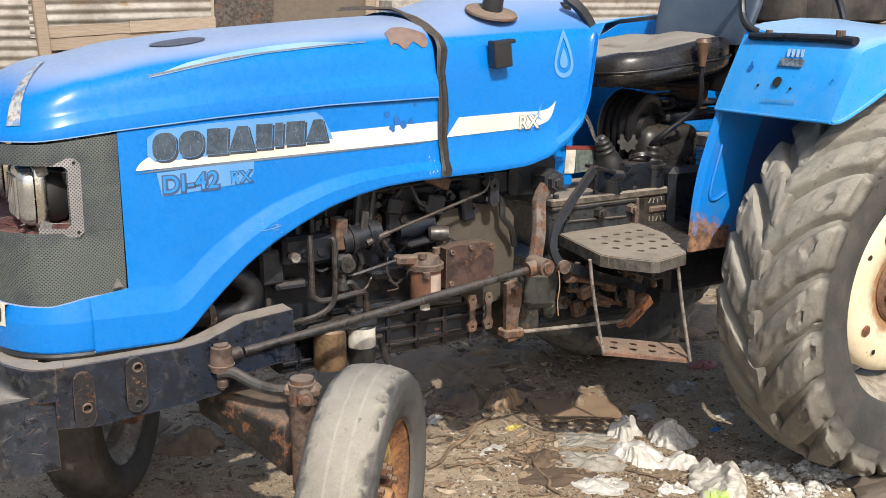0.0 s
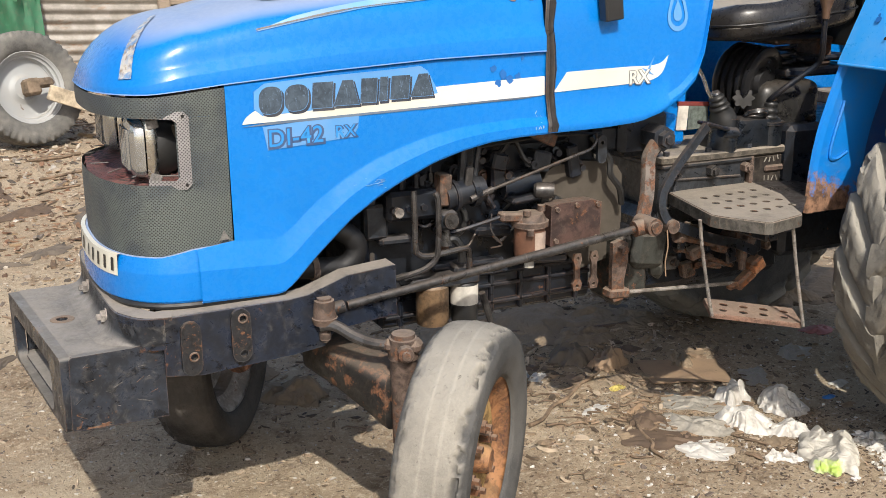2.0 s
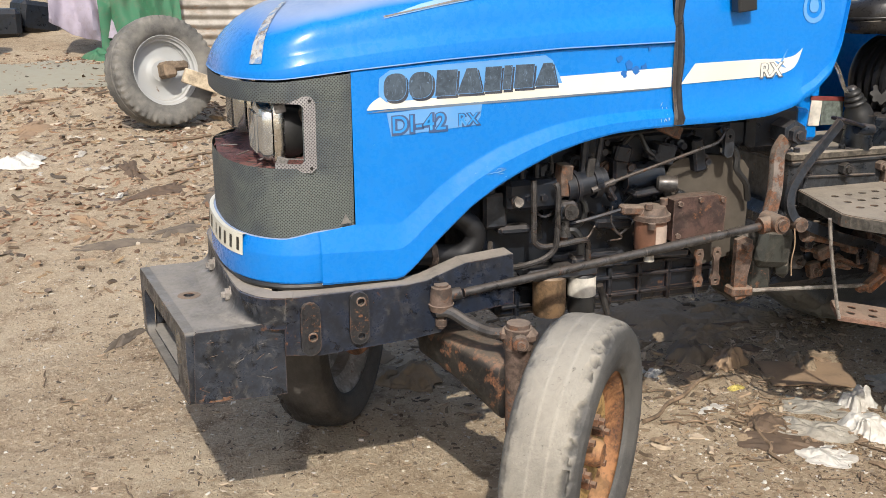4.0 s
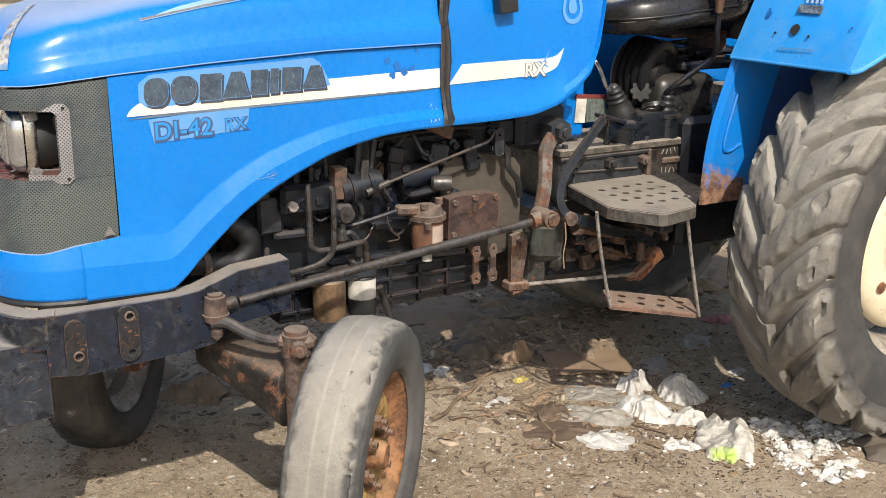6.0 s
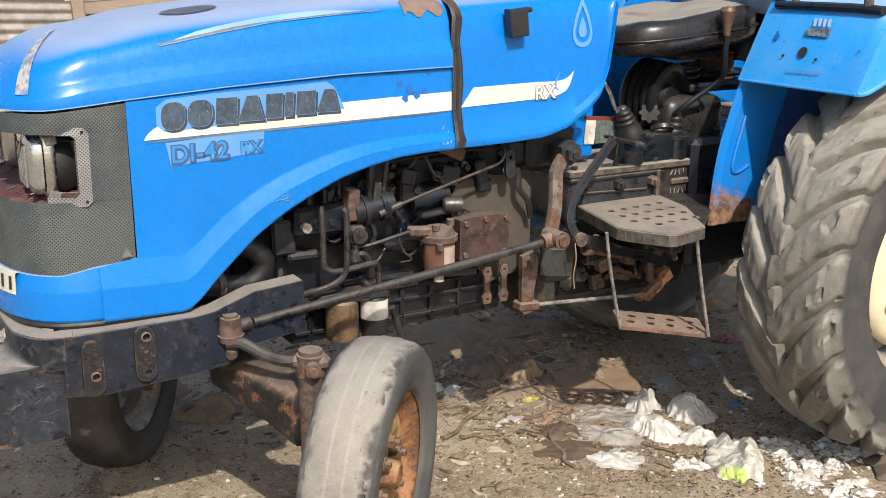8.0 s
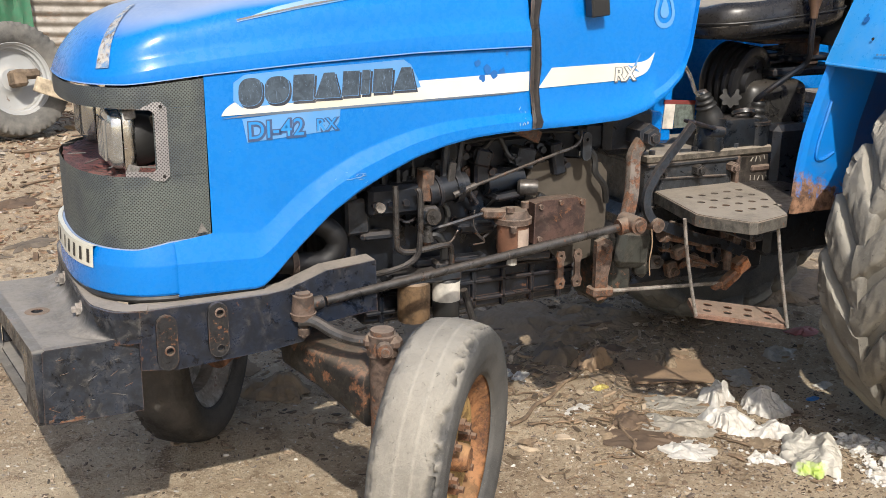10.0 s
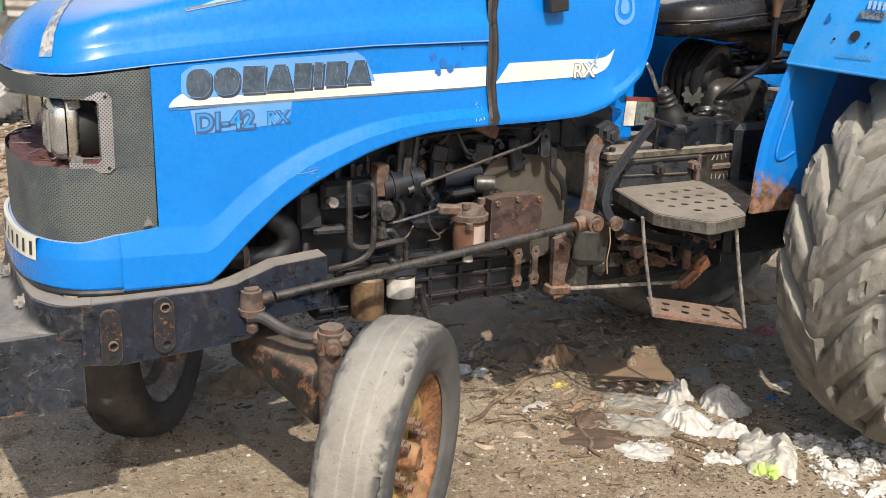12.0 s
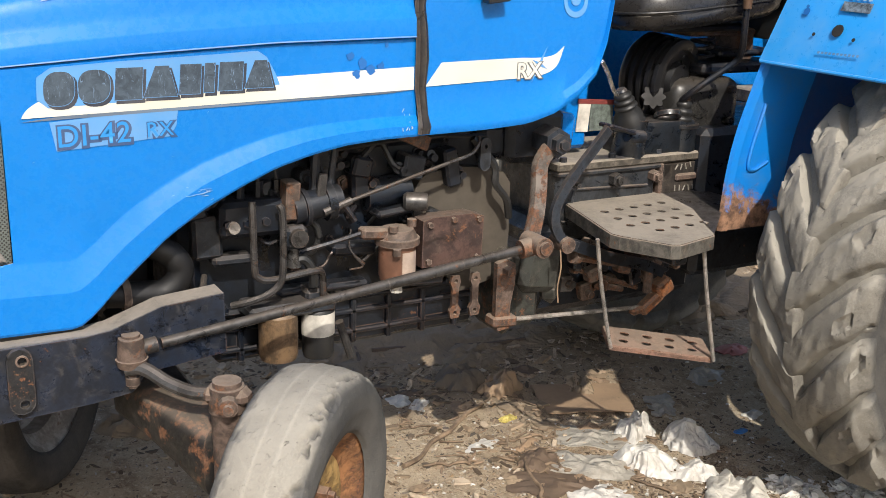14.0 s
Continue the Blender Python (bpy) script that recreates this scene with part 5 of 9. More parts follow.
part("lift_pump_cap", rods(((-1.80, -0.285, 0.862), (-1.80, -0.300, 0.862), 0.022), ((-1.80, -0.26, 0.83), (-1.80, -0.26, 0.785), 0.012, 0.018), seg=14), M_STEEL, tractor)
part("rust_bracket", boxes(((-1.805, -0.25, 0.945), (0.035, 0.05, 0.09), (0, 3, 0)), bevel=0.004), M_RUST, tractor, "rusty bracket")
# bent grey pipes at the front of the block
part("fuel_pipe", tube([(-1.905, -0.275, 0.955), (-1.905, -0.28, 0.90), (-1.903, -0.28, 0.80), (-1.895, -0.28, 0.775), (-1.86, -0.28, 0.765), (-1.76, -0.275, 0.772), (-1.735, -0.27, 0.765), (-1.728, -0.265, 0.735), (-1.725, -0.26, 0.70)], 0.0085, 8), M_STEEL, tractor, "bent grey steel pipe")
part("fuel_pipe", tube([(-1.845, -0.285, 0.945), (-1.838, -0.29, 0.92), (-1.838, -0.29, 0.80), (-1.845, -0.285, 0.755), (-1.875, -0.28, 0.73), (-1.92, -0.27, 0.715), (-1.95, -0.25, 0.705)], 0.0085, 8), M_STEEL, tractor, "bent grey steel pipe")
part("black_hose", tube([(-1.80, -0.26, 0.80), (-1.775, -0.265, 0.80), (-1.755, -0.265, 0.77), (-1.75, -0.26, 0.73)], 0.012, 8), M_BLACK, tractor)
# filters
part("filter_head", boxes(((-1.80, -0.215, 0.675), (0.22, 0.10, 0.035)), ((-1.74, -0.22, 0.70), (0.05, 0.06, 0.03)), bevel=0.008), M_IRON_GREY, tractor)


def canister(name, x, y, z0, z1, r, mat, label):
    prof = [(0.0, z1), (r * 0.9, z1), (r, z1 - 0.006), (r, z0 + 0.02), (r * 0.92, z0 + 0.006), (r * 0.6, z0), (0.0, z0)]
    return part(name, turned(lathe(prof, 24), pose(x, y, 0) @ Matrix(((1, 0, 0, 0), (0, 0, -1, 0), (0, 1, 0, 0), (0, 0, 0, 1)))), mat, tractor, label)


canister("oil_filter", -1.828, -0.225, 0.540, 0.665, 0.048, M_AMBER, "ochre oil filter canister")
f2 = canister("oil_filter", -1.725, -0.225, 0.530, 0.660, 0.040, M_BLACK, "black oil filter with a torn paper label")
part("paper_label", turned(lathe([(0.0415, 0.0), (0.0415, 0.058)], 20), pose(-1.725, -0.225, 0.595, 90, 0, 0)), M_PAPER, f2, "torn white paper label")
part("drain_tube", rods(((-1.675, -0.24, 0.62), (-1.640, -0.235, 0.52), 0.011), seg=10), M_STEEL, tractor)
# fuel sediment bowl
m = pose(-1.530, -0.262, 0)
bowl = canister("sediment_bowl", -1.530, -0.262, 0.712, 0.815, 0.046, M_BOWL, "salmon-stained sediment bowl")
arc = [radians(-100 + 8 * i) for i in range(9)]
part("bowl_patch", skin([[(-1.530 + 0.0472 * math.cos(a), -0.262 + 0.0472 * math.sin(a), z) for a in arc] for z in (0.732, 0.755, 0.780, 0.798)]), plain("pale_bowl_patch", (0.42, 0.33, 0.27), 0.4), bowl, "pale patch on the bowl")
part("bowl_neck", rods(((-1.53, -0.262, 0.715), (-1.53, -0.262, 0.685), 0.012, 0.016), seg=10), M_PAPER, bowl)
bm = rods(((-1.53, -0.262, 0.812), (-1.53, -0.262, 0.828), 0.056), ((-1.53, -0.262, 0.828), (-1.53, -0.262, 0.850), 0.050, 0.040), ((-1.555, -0.29, 0.85), (-1.555, -0.29, 0.865), 0.012), ((-1.49, -0.26, 0.85), (-1.49, -0.26, 0.868), 0.012), ((-1.555, -0.312, 0.812), (-1.555, -0.312, 0.795), 0.010), seg=16)
box(bm, (-1.595, -0.265, 0.845), (0.075, 0.035, 0.028), (0, 6, 0), bevel=0.006)
part("filter_cap", bm, M_RUST, tractor, "rusty bolted filter cap")
part("fuel_line", tube([(-1.63, -0.265, 0.848), (-1.68, -0.265, 0.838), (-1.76, -0.26, 0.822), (-1.80, -0.25, 0.815)], 0.006, 6), M_IRON, tractor)
# starter, covers
part("starter", rods(((-1.58, -0.17, 0.915), (-1.46, -0.17, 0.925), 0.040), seg=18), M_IRON, tractor)
part("solenoid", turned(lathe([(0.0, -0.035), (0.026, -0.035), (0.03, -0.02), (0.03, 0.03), (0.022, 0.04), (0.0, 0.04)], 16), pose(-1.468, -0.240, 0.905, 0, 30, 60) @ Matrix.Diagonal((0.8, 0.8, 0.8, 1))), M_STEEL, tractor, "grey round solenoid")
bm = bmesh.new()
arc = [(-1.445, 0.78), (-1.445, 0.915), (-1.430, 0.945)] + [(-1.410 + 0.19 * i / 8, 0.958 + 0.010 * math.sin(i / 8 * math.pi)) for i in range(9)] + [(-1.180, 0.945), (-1.158, 0.915), (-1.155, 0.78), (-1.160, 0.66), (-1.30, 0.63)]
turned(plate(arc, 0.14, bm=bm), xz(-0.185))
part("clutch_housing", bm, M_BROWN, tractor, "brown dusty clutch housing cover", 40)
bm = turned(plate([(-1.472, 0.745), (-1.300, 0.742), (-1.296, 0.862), (-1.330, 0.872), (-1.440, 0.872), (-1.470, 0.865)], 0.05), xz(-0.285))
cov = part("cover_box", bm, grimy("rust_blotched_cover", (0.072, 0.040, 0.033), rust=0.28, dust=0.2), tractor, "rust-blotched square cover")
for x, z in ((-1.455, 0.76), (-1.315, 0.757), (-1.312, 0.857), (-1.385, 0.862), (-1.452, 0.855)):
    part("cover_bolt", rods(((x, -0.284, z), (x, -0.294, z), 0.008), seg=6), M_RUST, cov)
for i, x in enumerate((-1.345, -1.285)):
    bm = turned(plate([(x - 0.009, 0.615), (x - 0.017, 0.600), (x - 0.012, 0.578), (x + 0.012, 0.578), (x + 0.017, 0.600), (x + 0.009, 0.615), (x + 0.009, 0.66), (x + 0.015, 0.675), (x + 0.010, 0.695), (x - 0.010, 0.695), (x - 0.015, 0.675), (x - 0.009, 0.66)], 0.010, [circle(x, 0.592, 0.006, 8), circle(x, 0.680, 0.006, 8)]), xz(-0.24))
    part("link_plate", bm, M_RUST, tractor, "rusty drop link plate")
bm = turned(plate([(-1.235, 0.72), (-1.205, 0.728), (-1.180, 0.715), (-1.178, 0.66), (-1.190, 0.60), (-1.190, 0.535), (-1.225, 0.53), (-1.235, 0.56)], 0.018, [circle(-1.206, 0.70, 0.009, 8)]), xz(-0.265))
part("rust_bracket", bm, M_RUST, tractor, "rusty brake bracket")
part("bracket_bolt", rods(((-1.206, -0.262, 0.70), (-1.206, -0.29, 0.70), 0.014), seg=6), M_RUST, tractor)
# pipework and clutter high on the block, in the shade of the side panel
rnd = random.Random(12)
for i in range(9):
    x = -2.0 + i * 0.085
    z = 0.98 + 0.03 * math.sin(i * 2.1)
    part("engine_fitting", rods(((x, -0.15, z), (x + rnd.uniform(-0.01, 0.01), -0.20, z + rnd.uniform(-0.01, 0.01)), rnd.uniform(0.012, 0.022)), ((x, -0.20, z), (x, -0.215, z), 0.010), seg=8), M_IRON if i % 3 else M_IRON_GREY, tractor)
for i, (x, w, h) in enumerate(((-1.70, 0.035, 0.14), (-1.60, 0.05, 0.05), (-1.46, 0.06, 0.06), (-1.35, 0.04, 0.10), (-1.98, 0.06, 0.07), (-2.02, 0.05, 0.10))):
    part("engine_bracket", boxes(((x, -0.185, 1.005 - 0.01 * i), (w, 0.06, h), (0, rnd.uniform(-14, 14), 0)), bevel=0.006), M_IRON if i % 2 else M_IRON_GREY, tractor)
part("manifold", boxes(((-1.62, -0.15, 1.06), (0.55, 0.09, 0.05)), bevel=0.02), M_IRON, tractor)
part("wiring", tube([(-2.0, -0.19, 1.02), (-1.85, -0.21, 1.035), (-1.65, -0.20, 1.045), (-1.45, -0.21, 1.06), (-1.25, -0.20, 1.05)], 0.006, 6), M_BLACK, tractor)
part("wiring", tube([(-1.30, -0.22, 1.05), (-1.24, -0.23, 0.98), (-1.235, -0.235, 0.93), (-1.20, -0.235, 0.885), (-1.18, -0.22, 0.83)], 0.010, 6), M_BLACK, tractor, "hanging black cable")
# more bolts, pipes, clips and flanges over the block's left face
rnd = random.Random(47)
for i in range(34):
    x, z = rnd.uniform(-2.05, -1.30), rnd.uniform(0.66, 1.04)
    y = -0.15
    r = rnd.choice((0.007, 0.009, 0.012))
    part("block_bolt", rods(((x, y, z), (x, y - rnd.uniform(0.015, 0.035), z), r), ((x, y, z), (x, y - 0.006, z), r * 1.6), seg=6), rnd.choice((M_IRON, M_IRON, M_IRON_GREY, M_STEEL, M_RUST)), tractor)
for i in range(9):
    x, z = rnd.uniform(-2.05, -1.45), rnd.uniform(0.72, 1.02)
    pts = [(x, -0.17, z)]
    for k in range(4):
        pts.append((pts[-1][0] + rnd.uniform(-0.03, 0.07), -0.19 - 0.03 * rnd.random(), pts[-1][2] + rnd.uniform(-0.06, 0.05)))
    part("small_pipe", tube(pts, rnd.choice((0.0035, 0.005, 0.008)), 7, 5), rnd.choice((M_BLACK, M_IRON, M_STEEL)), tractor)
for x, z, w, h, d in ((-1.99, 0.86, 0.07, 0.10, 0.05), (-2.02, 0.96, 0.08, 0.07, 0.06), (-1.93, 0.80, 0.10, 0.025, 0.05), (-1.62, 0.79, 0.12, 0.03, 0.05), (-1.60, 0.97, 0.05, 0.11, 0.04), (-1.70, 0.70, 0.24, 0.02, 0.05), (-1.45, 0.69, 0.16, 0.03, 0.06), (-1.52, 0.88, 0.10, 0.02, 0.07)):
    part("block_flange", boxes(((x, -0.165 - d / 2, z), (w, d, h), (0, rnd.uniform(-6, 6), 0)), bevel=0.008), rnd.choice((M_IRON, M_IRON_GREY)), tractor)
part("black_coil", tube([(-1.755 + 0.026 * math.cos(i * 0.7), -0.245 + 0.001 * i, 0.845 + 0.04 * math.sin(i * 0.7)) for i in range(14)], 0.008, 8, 3), M_BLACK, tractor, "looped black hose")
part("wire_clip", tube([(-1.655, -0.262, 0.86), (-1.66, -0.265, 0.82), (-1.645, -0.268, 0.79), (-1.625, -0.268, 0.765), (-1.66, -0.266, 0.760)], 0.0022, 6), M_STEEL, tractor, "bent wire clip")
part("hanging_tab", boxes(((-1.50, -0.275, 1.075), (0.10, 0.02, 0.035), (0, 24, 10)), bevel=0.003), M_RUST, tractor)
part("engine_link", rods(((-1.74, -0.235, 0.955), (-1.735, -0.24, 1.06), 0.012), ((-1.69, -0.245, 1.055), (-1.705, -0.245, 0.955), 0.009), seg=8), M_IRON_GREY, tractor)
bm = rods(((-1.735, -0.285, 0.915), (-1.665, -0.283, 0.937), 0.0095), ((-1.67, -0.283, 0.935), (-1.39, -0.27, 1.005), 0.0048), seg=10)
tube([(-1.39, -0.27, 1.005), (-1.33, -0.265, 1.02), (-1.305, -0.26, 1.045), (-1.30, -0.25, 1.06)], 0.0048, 8, bm=bm)
part("throttle_rod", bm, M_STEEL, tractor, "thin throttle linkage rod")
part("throttle_lever", boxes(((-1.735, -0.27, 0.955), (0.022, 0.012, 0.10), (0, 6, 0)), bevel=0.003), M_STEEL, tractor)
part("hanging_link", turned(plate(capsule(-1.285, 1.015, 0.030, 0.085), 0.012, [circle(-1.285, 1.035, 0.006, 8)]), xz(-0.262)), M_IRON_GREY, tractor)

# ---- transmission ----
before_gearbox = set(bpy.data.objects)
M_GEARBOX = grimy("dusty_blue_black_casting", (0.030, 0.034, 0.040), rust=0.12, dust=0.26, rough=0.45, bump=0.25)
M_TOPPLATE = grimy("dusty_beige_cover", (0.11, 0.095, 0.075), rust=0.14, dust=0.62, rough=0.65, dust_col=(0.29, 0.25, 0.20), bump=0.15)
gb = part("gearbox", boxes(((-0.858, 0, 0.840), (0.345, 0.44, 0.20)), bevel=0.012), M_GEARBOX, tractor, "dusty blue-black gearbox housing")
part("gearbox_sump", boxes(((-0.78, 0, 0.69), (0.52, 0.22, 0.12)), bevel=0.012), M_IRON_GREY, gb)
part("gearbox_flange", boxes(((-0.855, 0, 0.930), (0.36, 0.462, 0.014)), bevel=0.004), M_GEARBOX, gb)
part("rib", boxes(((-0.87, -0.2225, 0.882), (0.30, 0.010, 0.007), (0, 2, 0)), bevel=0.002), M_GEARBOX, gb)
part("rib", boxes(((-0.90, -0.2225, 0.800), (0.22, 0.010, 0.007), (0, -2, 0)), bevel=0.002), M_GEARBOX, gb)
part("rib", boxes(((-0.985, -0.2225, 0.840), (0.008, 0.010, 0.09), (0, 14, 0)), bevel=0.002), M_GEARBOX, gb)
part("gearbox_top", boxes(((-0.775, 0, 0.951), (0.53, 0.468, 0.026)), bevel=0.005), M_TOPPLATE, tractor, "dusty beige gearbox top cover")
for i in range(7):
    part("flange_bolt", rods(((-1.015 + i * 0.082, -0.218 + 0.006 * (i % 2), 0.963), (-1.015 + i * 0.082, -0.218 + 0.006 * (i % 2), 0.977), 0.010), seg=6), M_RUST if i % 2 else M_IRON_GREY, tractor)
for x, z, r in ((-0.841, 0.905, 0.020), (-0.705, 0.904, 0.017), (-0.785, 0.795, 0.011), (-0.985, 0.905, 0.011)):
    part("side_plug", rods(((x, -0.215, z), (x, -0.246, z), r), ((x, -0.24, z), (x, -0.258, z), r * 0.6), seg=6), M_RUST if x > -0.75 else M_STEEL, tractor)
part("rear_housing", boxes(((-0.16, 0, 0.78), (0.62, 0.34, 0.46)), bevel=0.02), M_IRON, tractor, "black rear axle housing")
M_JOINT = grimy("brown_black_joint", (0.040, 0.033, 0.028), rust=0.26, dust=0.25)
hf = part("housing_front", boxes(((-0.565, 0, 0.845), (0.21, 0.445, 0.186)), bevel=0.008), M_JOINT, tractor, "brown-black bolted rear housing")
part("joint_flange", boxes(((-0.678, 0, 0.86), (0.014, 0.466, 0.155)), bevel=0.004), M_RUST, hf, "rusty bolted joint")
part("axle_trumpet", rods(((0, -0.16, 0.63), (0, -0.62, 0.63), 0.12, 0.085), ((0, 0.16, 0.63), (0, 0.62, 0.63), 0.12, 0.085), seg=24), M_IRON, tractor)
part("name_tag", boxes(((-0.580, -0.2265, 0.890), (0.085, 0.012, 0.022)), bevel=0.006), M_RUST, tractor, "rusty riveted tag")
rnd = random.Random(8)
for row, z, n in ((0, 0.922, 4), (1, 0.858, 5)):
    for i in range(n):
        x = -0.618 + i * 0.017
        part("chalk_bar", boxes(((x, -0.2236, z + rnd.uniform(-0.003, 0.003)), (0.003, 0.002, 0.017), (0, rnd.uniform(-35, 35), 0)), bevel=0), M_BAG_GREY, tractor, "white chalk scrawl" if i == 0 else "")
bm = bmesh.new()
box(bm, (-0.41, -0.01, 1.055), (0.27, 0.20, 0.19), bevel=0.045, seg=3)
part("gear_cover", bm, grimy("grey_gear_cover", (0.030, 0.029, 0.027), rust=0.06, dust=0.05, rough=0.36, bump=0.10), tractor, "grey rounded gear selector cover")
bm = bmesh.new()
box(bm, (-0.60, -0.07, 0.985), (0.26, 0.13, 0.110), bevel=0.02, seg=2)
M_TOWER = grimy("oily_black_tower", (0.014, 0.018, 0.024), rust=0.10, dust=0.08, rough=0.36, bump=0.12)
part("lever_tower", bm, M_TOWER, tractor, "oily black lever tower")
part("lever_mount", rods(((-0.505, -0.10, 0.935), (-0.505, -0.10, 1.02), 0.046), ((-0.505, -0.10, 1.012), (-0.505, -0.10, 1.022), 0.052), seg=18), M_TOWER, tractor)
part("lever_mount", rods(((-0.70, -0.10, 0.935), (-0.69, -0.10, 1.045), 0.050, 0.046), seg=18), M_TOWER, tractor)
part("lever_ring", turned(lathe([(0.030, -0.007), (0.040, -0.007), (0.040, 0.007), (0.030, 0.007)], 20, closed=True), pose(-0.575, -0.115, 1.050, 62, 0, -20)), M_TOWER, tractor, "open black ring on the tower")
for x, y, z in ((-0.33, -0.112, 1.115), (-0.325, -0.112, 1.02), (-0.47, -0.115, 0.985), (-0.40, -0.115, 0.985)):
    part("cover_bolt", rods(((x, y + 0.01, z), (x, y - 0.010, z), 0.013), seg=6), M_STEEL if z > 1.0 else M_RUST, tractor)


def boot(x, y, z, lean, r=0.040, h=0.085, skirt=0.45):
    """A rubber boot: a smooth flared skirt, then soft round rings up to the neck."""
    prof = [(r * 1.04, 0.0), (r * 1.02, h * 0.05), (r * 0.92, h * skirt * 0.6), (r * 0.70, h * skirt)]
    step = h * (1 - skirt) / 3.2
    for i in range(3):
        z0, rr = h * skirt + step * i, r * (0.80 - 0.10 * i)
        prof += [(rr * 0.90, z0 + step * 0.12), (rr, z0 + step * 0.35), (rr * 0.97, z0 + step * 0.62), (rr * 0.84, z0 + step * 0.86), (rr * 0.74, z0 + step * 0.95)]
    prof += [(r * 0.40, h * 0.97), (r * 0.34, h), (0.0, h + 0.002)]
    return turned(lathe(prof, 28), pose(x, y, z, 0, lean, 0) @ pose(0, 0, 0, 90, 0, 0))


left_boot = part("lever_boot", boot(-0.700, -0.10, 1.036, -24, 0.044, 0.098), M_BLACK, tractor, "black ribbed rubber lever boot with a flared skirt", 60)
part("boot_collar", turned(lathe([(0.0, 0.0), (0.015, 0.0), (0.017, 0.006), (0.013, 0.012), (0.0, 0.012)], 14), pose(-0.700, -0.10, 1.036, 0, -24, 0) @ pose(0, 0, 0.094, 90, 0, 0)), M_IRON_GREY, left_boot)
right_boot = part("lever_boot", boot(-0.512, -0.10, 1.014, 8, 0.044, 0.080, 0.14), M_BLACK, tractor, "short black rubber lever boot with round rings", 60)
part("boot_collar", turned(lathe([(0.0, 0.0), (0.018, 0.0), (0.020, 0.007), (0.016, 0.014), (0.0, 0.014)], 14), pose(-0.512, -0.10, 1.014, 0, 8, 0) @ pose(0, 0, 0.074, 90, 0, 0)), M_AMBER, right_boot, "rusty brass collar")
part("range_lever", tube([(-0.745, -0.10, 1.110), (-0.768, -0.10, 1.130), (-0.80, -0.105, 1.185), (-0.825, -0.11, 1.215)], 0.0065, 8), M_CHROME, tractor, "bent chrome range lever")
part("gear_lever", tube([(-0.516, -0.10, 1.085), (-0.518, -0.125, 1.105), (-0.505, -0.15, 1.130), (-0.462, -0.18, 1.172), (-0.424, -0.215, 1.216), (-0.430, -0.24, 1.250), (-0.448, -0.258, 1.31), (-0.457, -0.268, 1.38)], 0.0095, 10), M_IRON, tractor, "bent dark gear lever")
knob = turned(lathe([(0.0, 0.0), (0.012, 0.0), (0.014, 0.03), (0.024, 0.062), (0.028, 0.078), (0.022, 0.090), (0.0, 0.094)], 18), pose(-0.457, -0.268, 1.368, 90, 0, 0))
part("knob", knob, M_WOODKNOB, tractor, "worn brown gear knob")
bm = plate([(0.032 * (1 + 0.13 * math.cos(8 * a)) * math.cos(a), 0.032 * (1 + 0.13 * math.cos(8 * a)) * math.sin(a)) for a in [2 * math.pi * i / 64 for i in range(64)]], 0.020)
part("tap_handle", turned(bm, pose(-0.612, -0.09, 1.104, 70, 0, -35)), plain("matt_black_plastic", (0.030, 0.029, 0.028), 0.8), tractor, "dark scalloped tap handle")
part("tap_stem", rods(((-0.612, -0.08, 1.104), (-0.59, -0.03, 1.05), 0.010)), M_IRON_GREY, tractor)
# gearbox scaled inwards about a point near the camera, keeping its place in view
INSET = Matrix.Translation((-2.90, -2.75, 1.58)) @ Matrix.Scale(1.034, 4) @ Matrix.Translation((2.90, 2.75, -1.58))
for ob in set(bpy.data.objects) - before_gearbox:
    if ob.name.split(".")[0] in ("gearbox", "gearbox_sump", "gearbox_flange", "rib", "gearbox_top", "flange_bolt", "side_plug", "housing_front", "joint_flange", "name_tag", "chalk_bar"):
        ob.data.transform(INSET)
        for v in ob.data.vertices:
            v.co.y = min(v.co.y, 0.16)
# ribbed drum and coil under the seat
prof = [(0.0, -0.070), (0.045, -0.070), (0.050, -0.052), (0.080, -0.052), (0.085, -0.066), (0.098, -0.068)]
for i in range(5):
    y = -0.062 + i * 0.026
    prof += [(0.112, y), (0.112, y + 0.012), (0.100, y + 0.015), (0.100, y + 0.024)]
prof += [(0.095, 0.075), (0.0, 0.075)]
part("ribbed_drum", turned(lathe([(r * 1.10, y) for r, y in prof], 40), pose(-0.520, 0.0, 1.148, 6, 0, 18)), plain("glossy_black_drum", (0.014, 0.014, 0.015), 0.34), tractor, "black ribbed drum under the seat")
part("hydraulic_top", boxes(((-0.26, 0.06, 1.175), (0.34, 0.30, 0.03)), ((-0.22, 0.07, 1.215), (0.24, 0.26, 0.02)), bevel=0.008), M_IRON, tractor, "dark plates under the seat")
part("seat_spring", tube([(-0.38 + 0.035 * math.cos(i * 1.1), -0.02 + 0.035 * math.sin(i * 1.1), 1.19 + 0.0045 * i) for i in range(22)], 0.006, 6, 2), M_IRON, tractor)
part("seat_bracket", boxes(((-0.32, 0.02, 1.278), (0.26, 0.14, 0.02)), ((-0.22, 0.03, 1.24), (0.05, 0.16, 0.10)), bevel=0.006), M_RUST, tractor)

# clutch pedal arm and linkages
bm = bmesh.new()
path = smooth_path([(-0.92, -0.285, 1.062), (-0.975, -0.29, 1.005), (-1.045, -0.295, 0.93), (-1.085, -0.30, 0.87), (-1.090, -0.305, 0.82), (-1.06, -0.305, 0.775), (-1.01, -0.30, 0.752)], 5)
sweep(bm, path, [(-0.013, -0.007), (0.013, -0.007), (0.013, 0.007), (-0.013, 0.007)], (0, 1, 0))
part("pedal_arm", bm, M_IRON_GREY, tractor, "curved dark pedal arm")
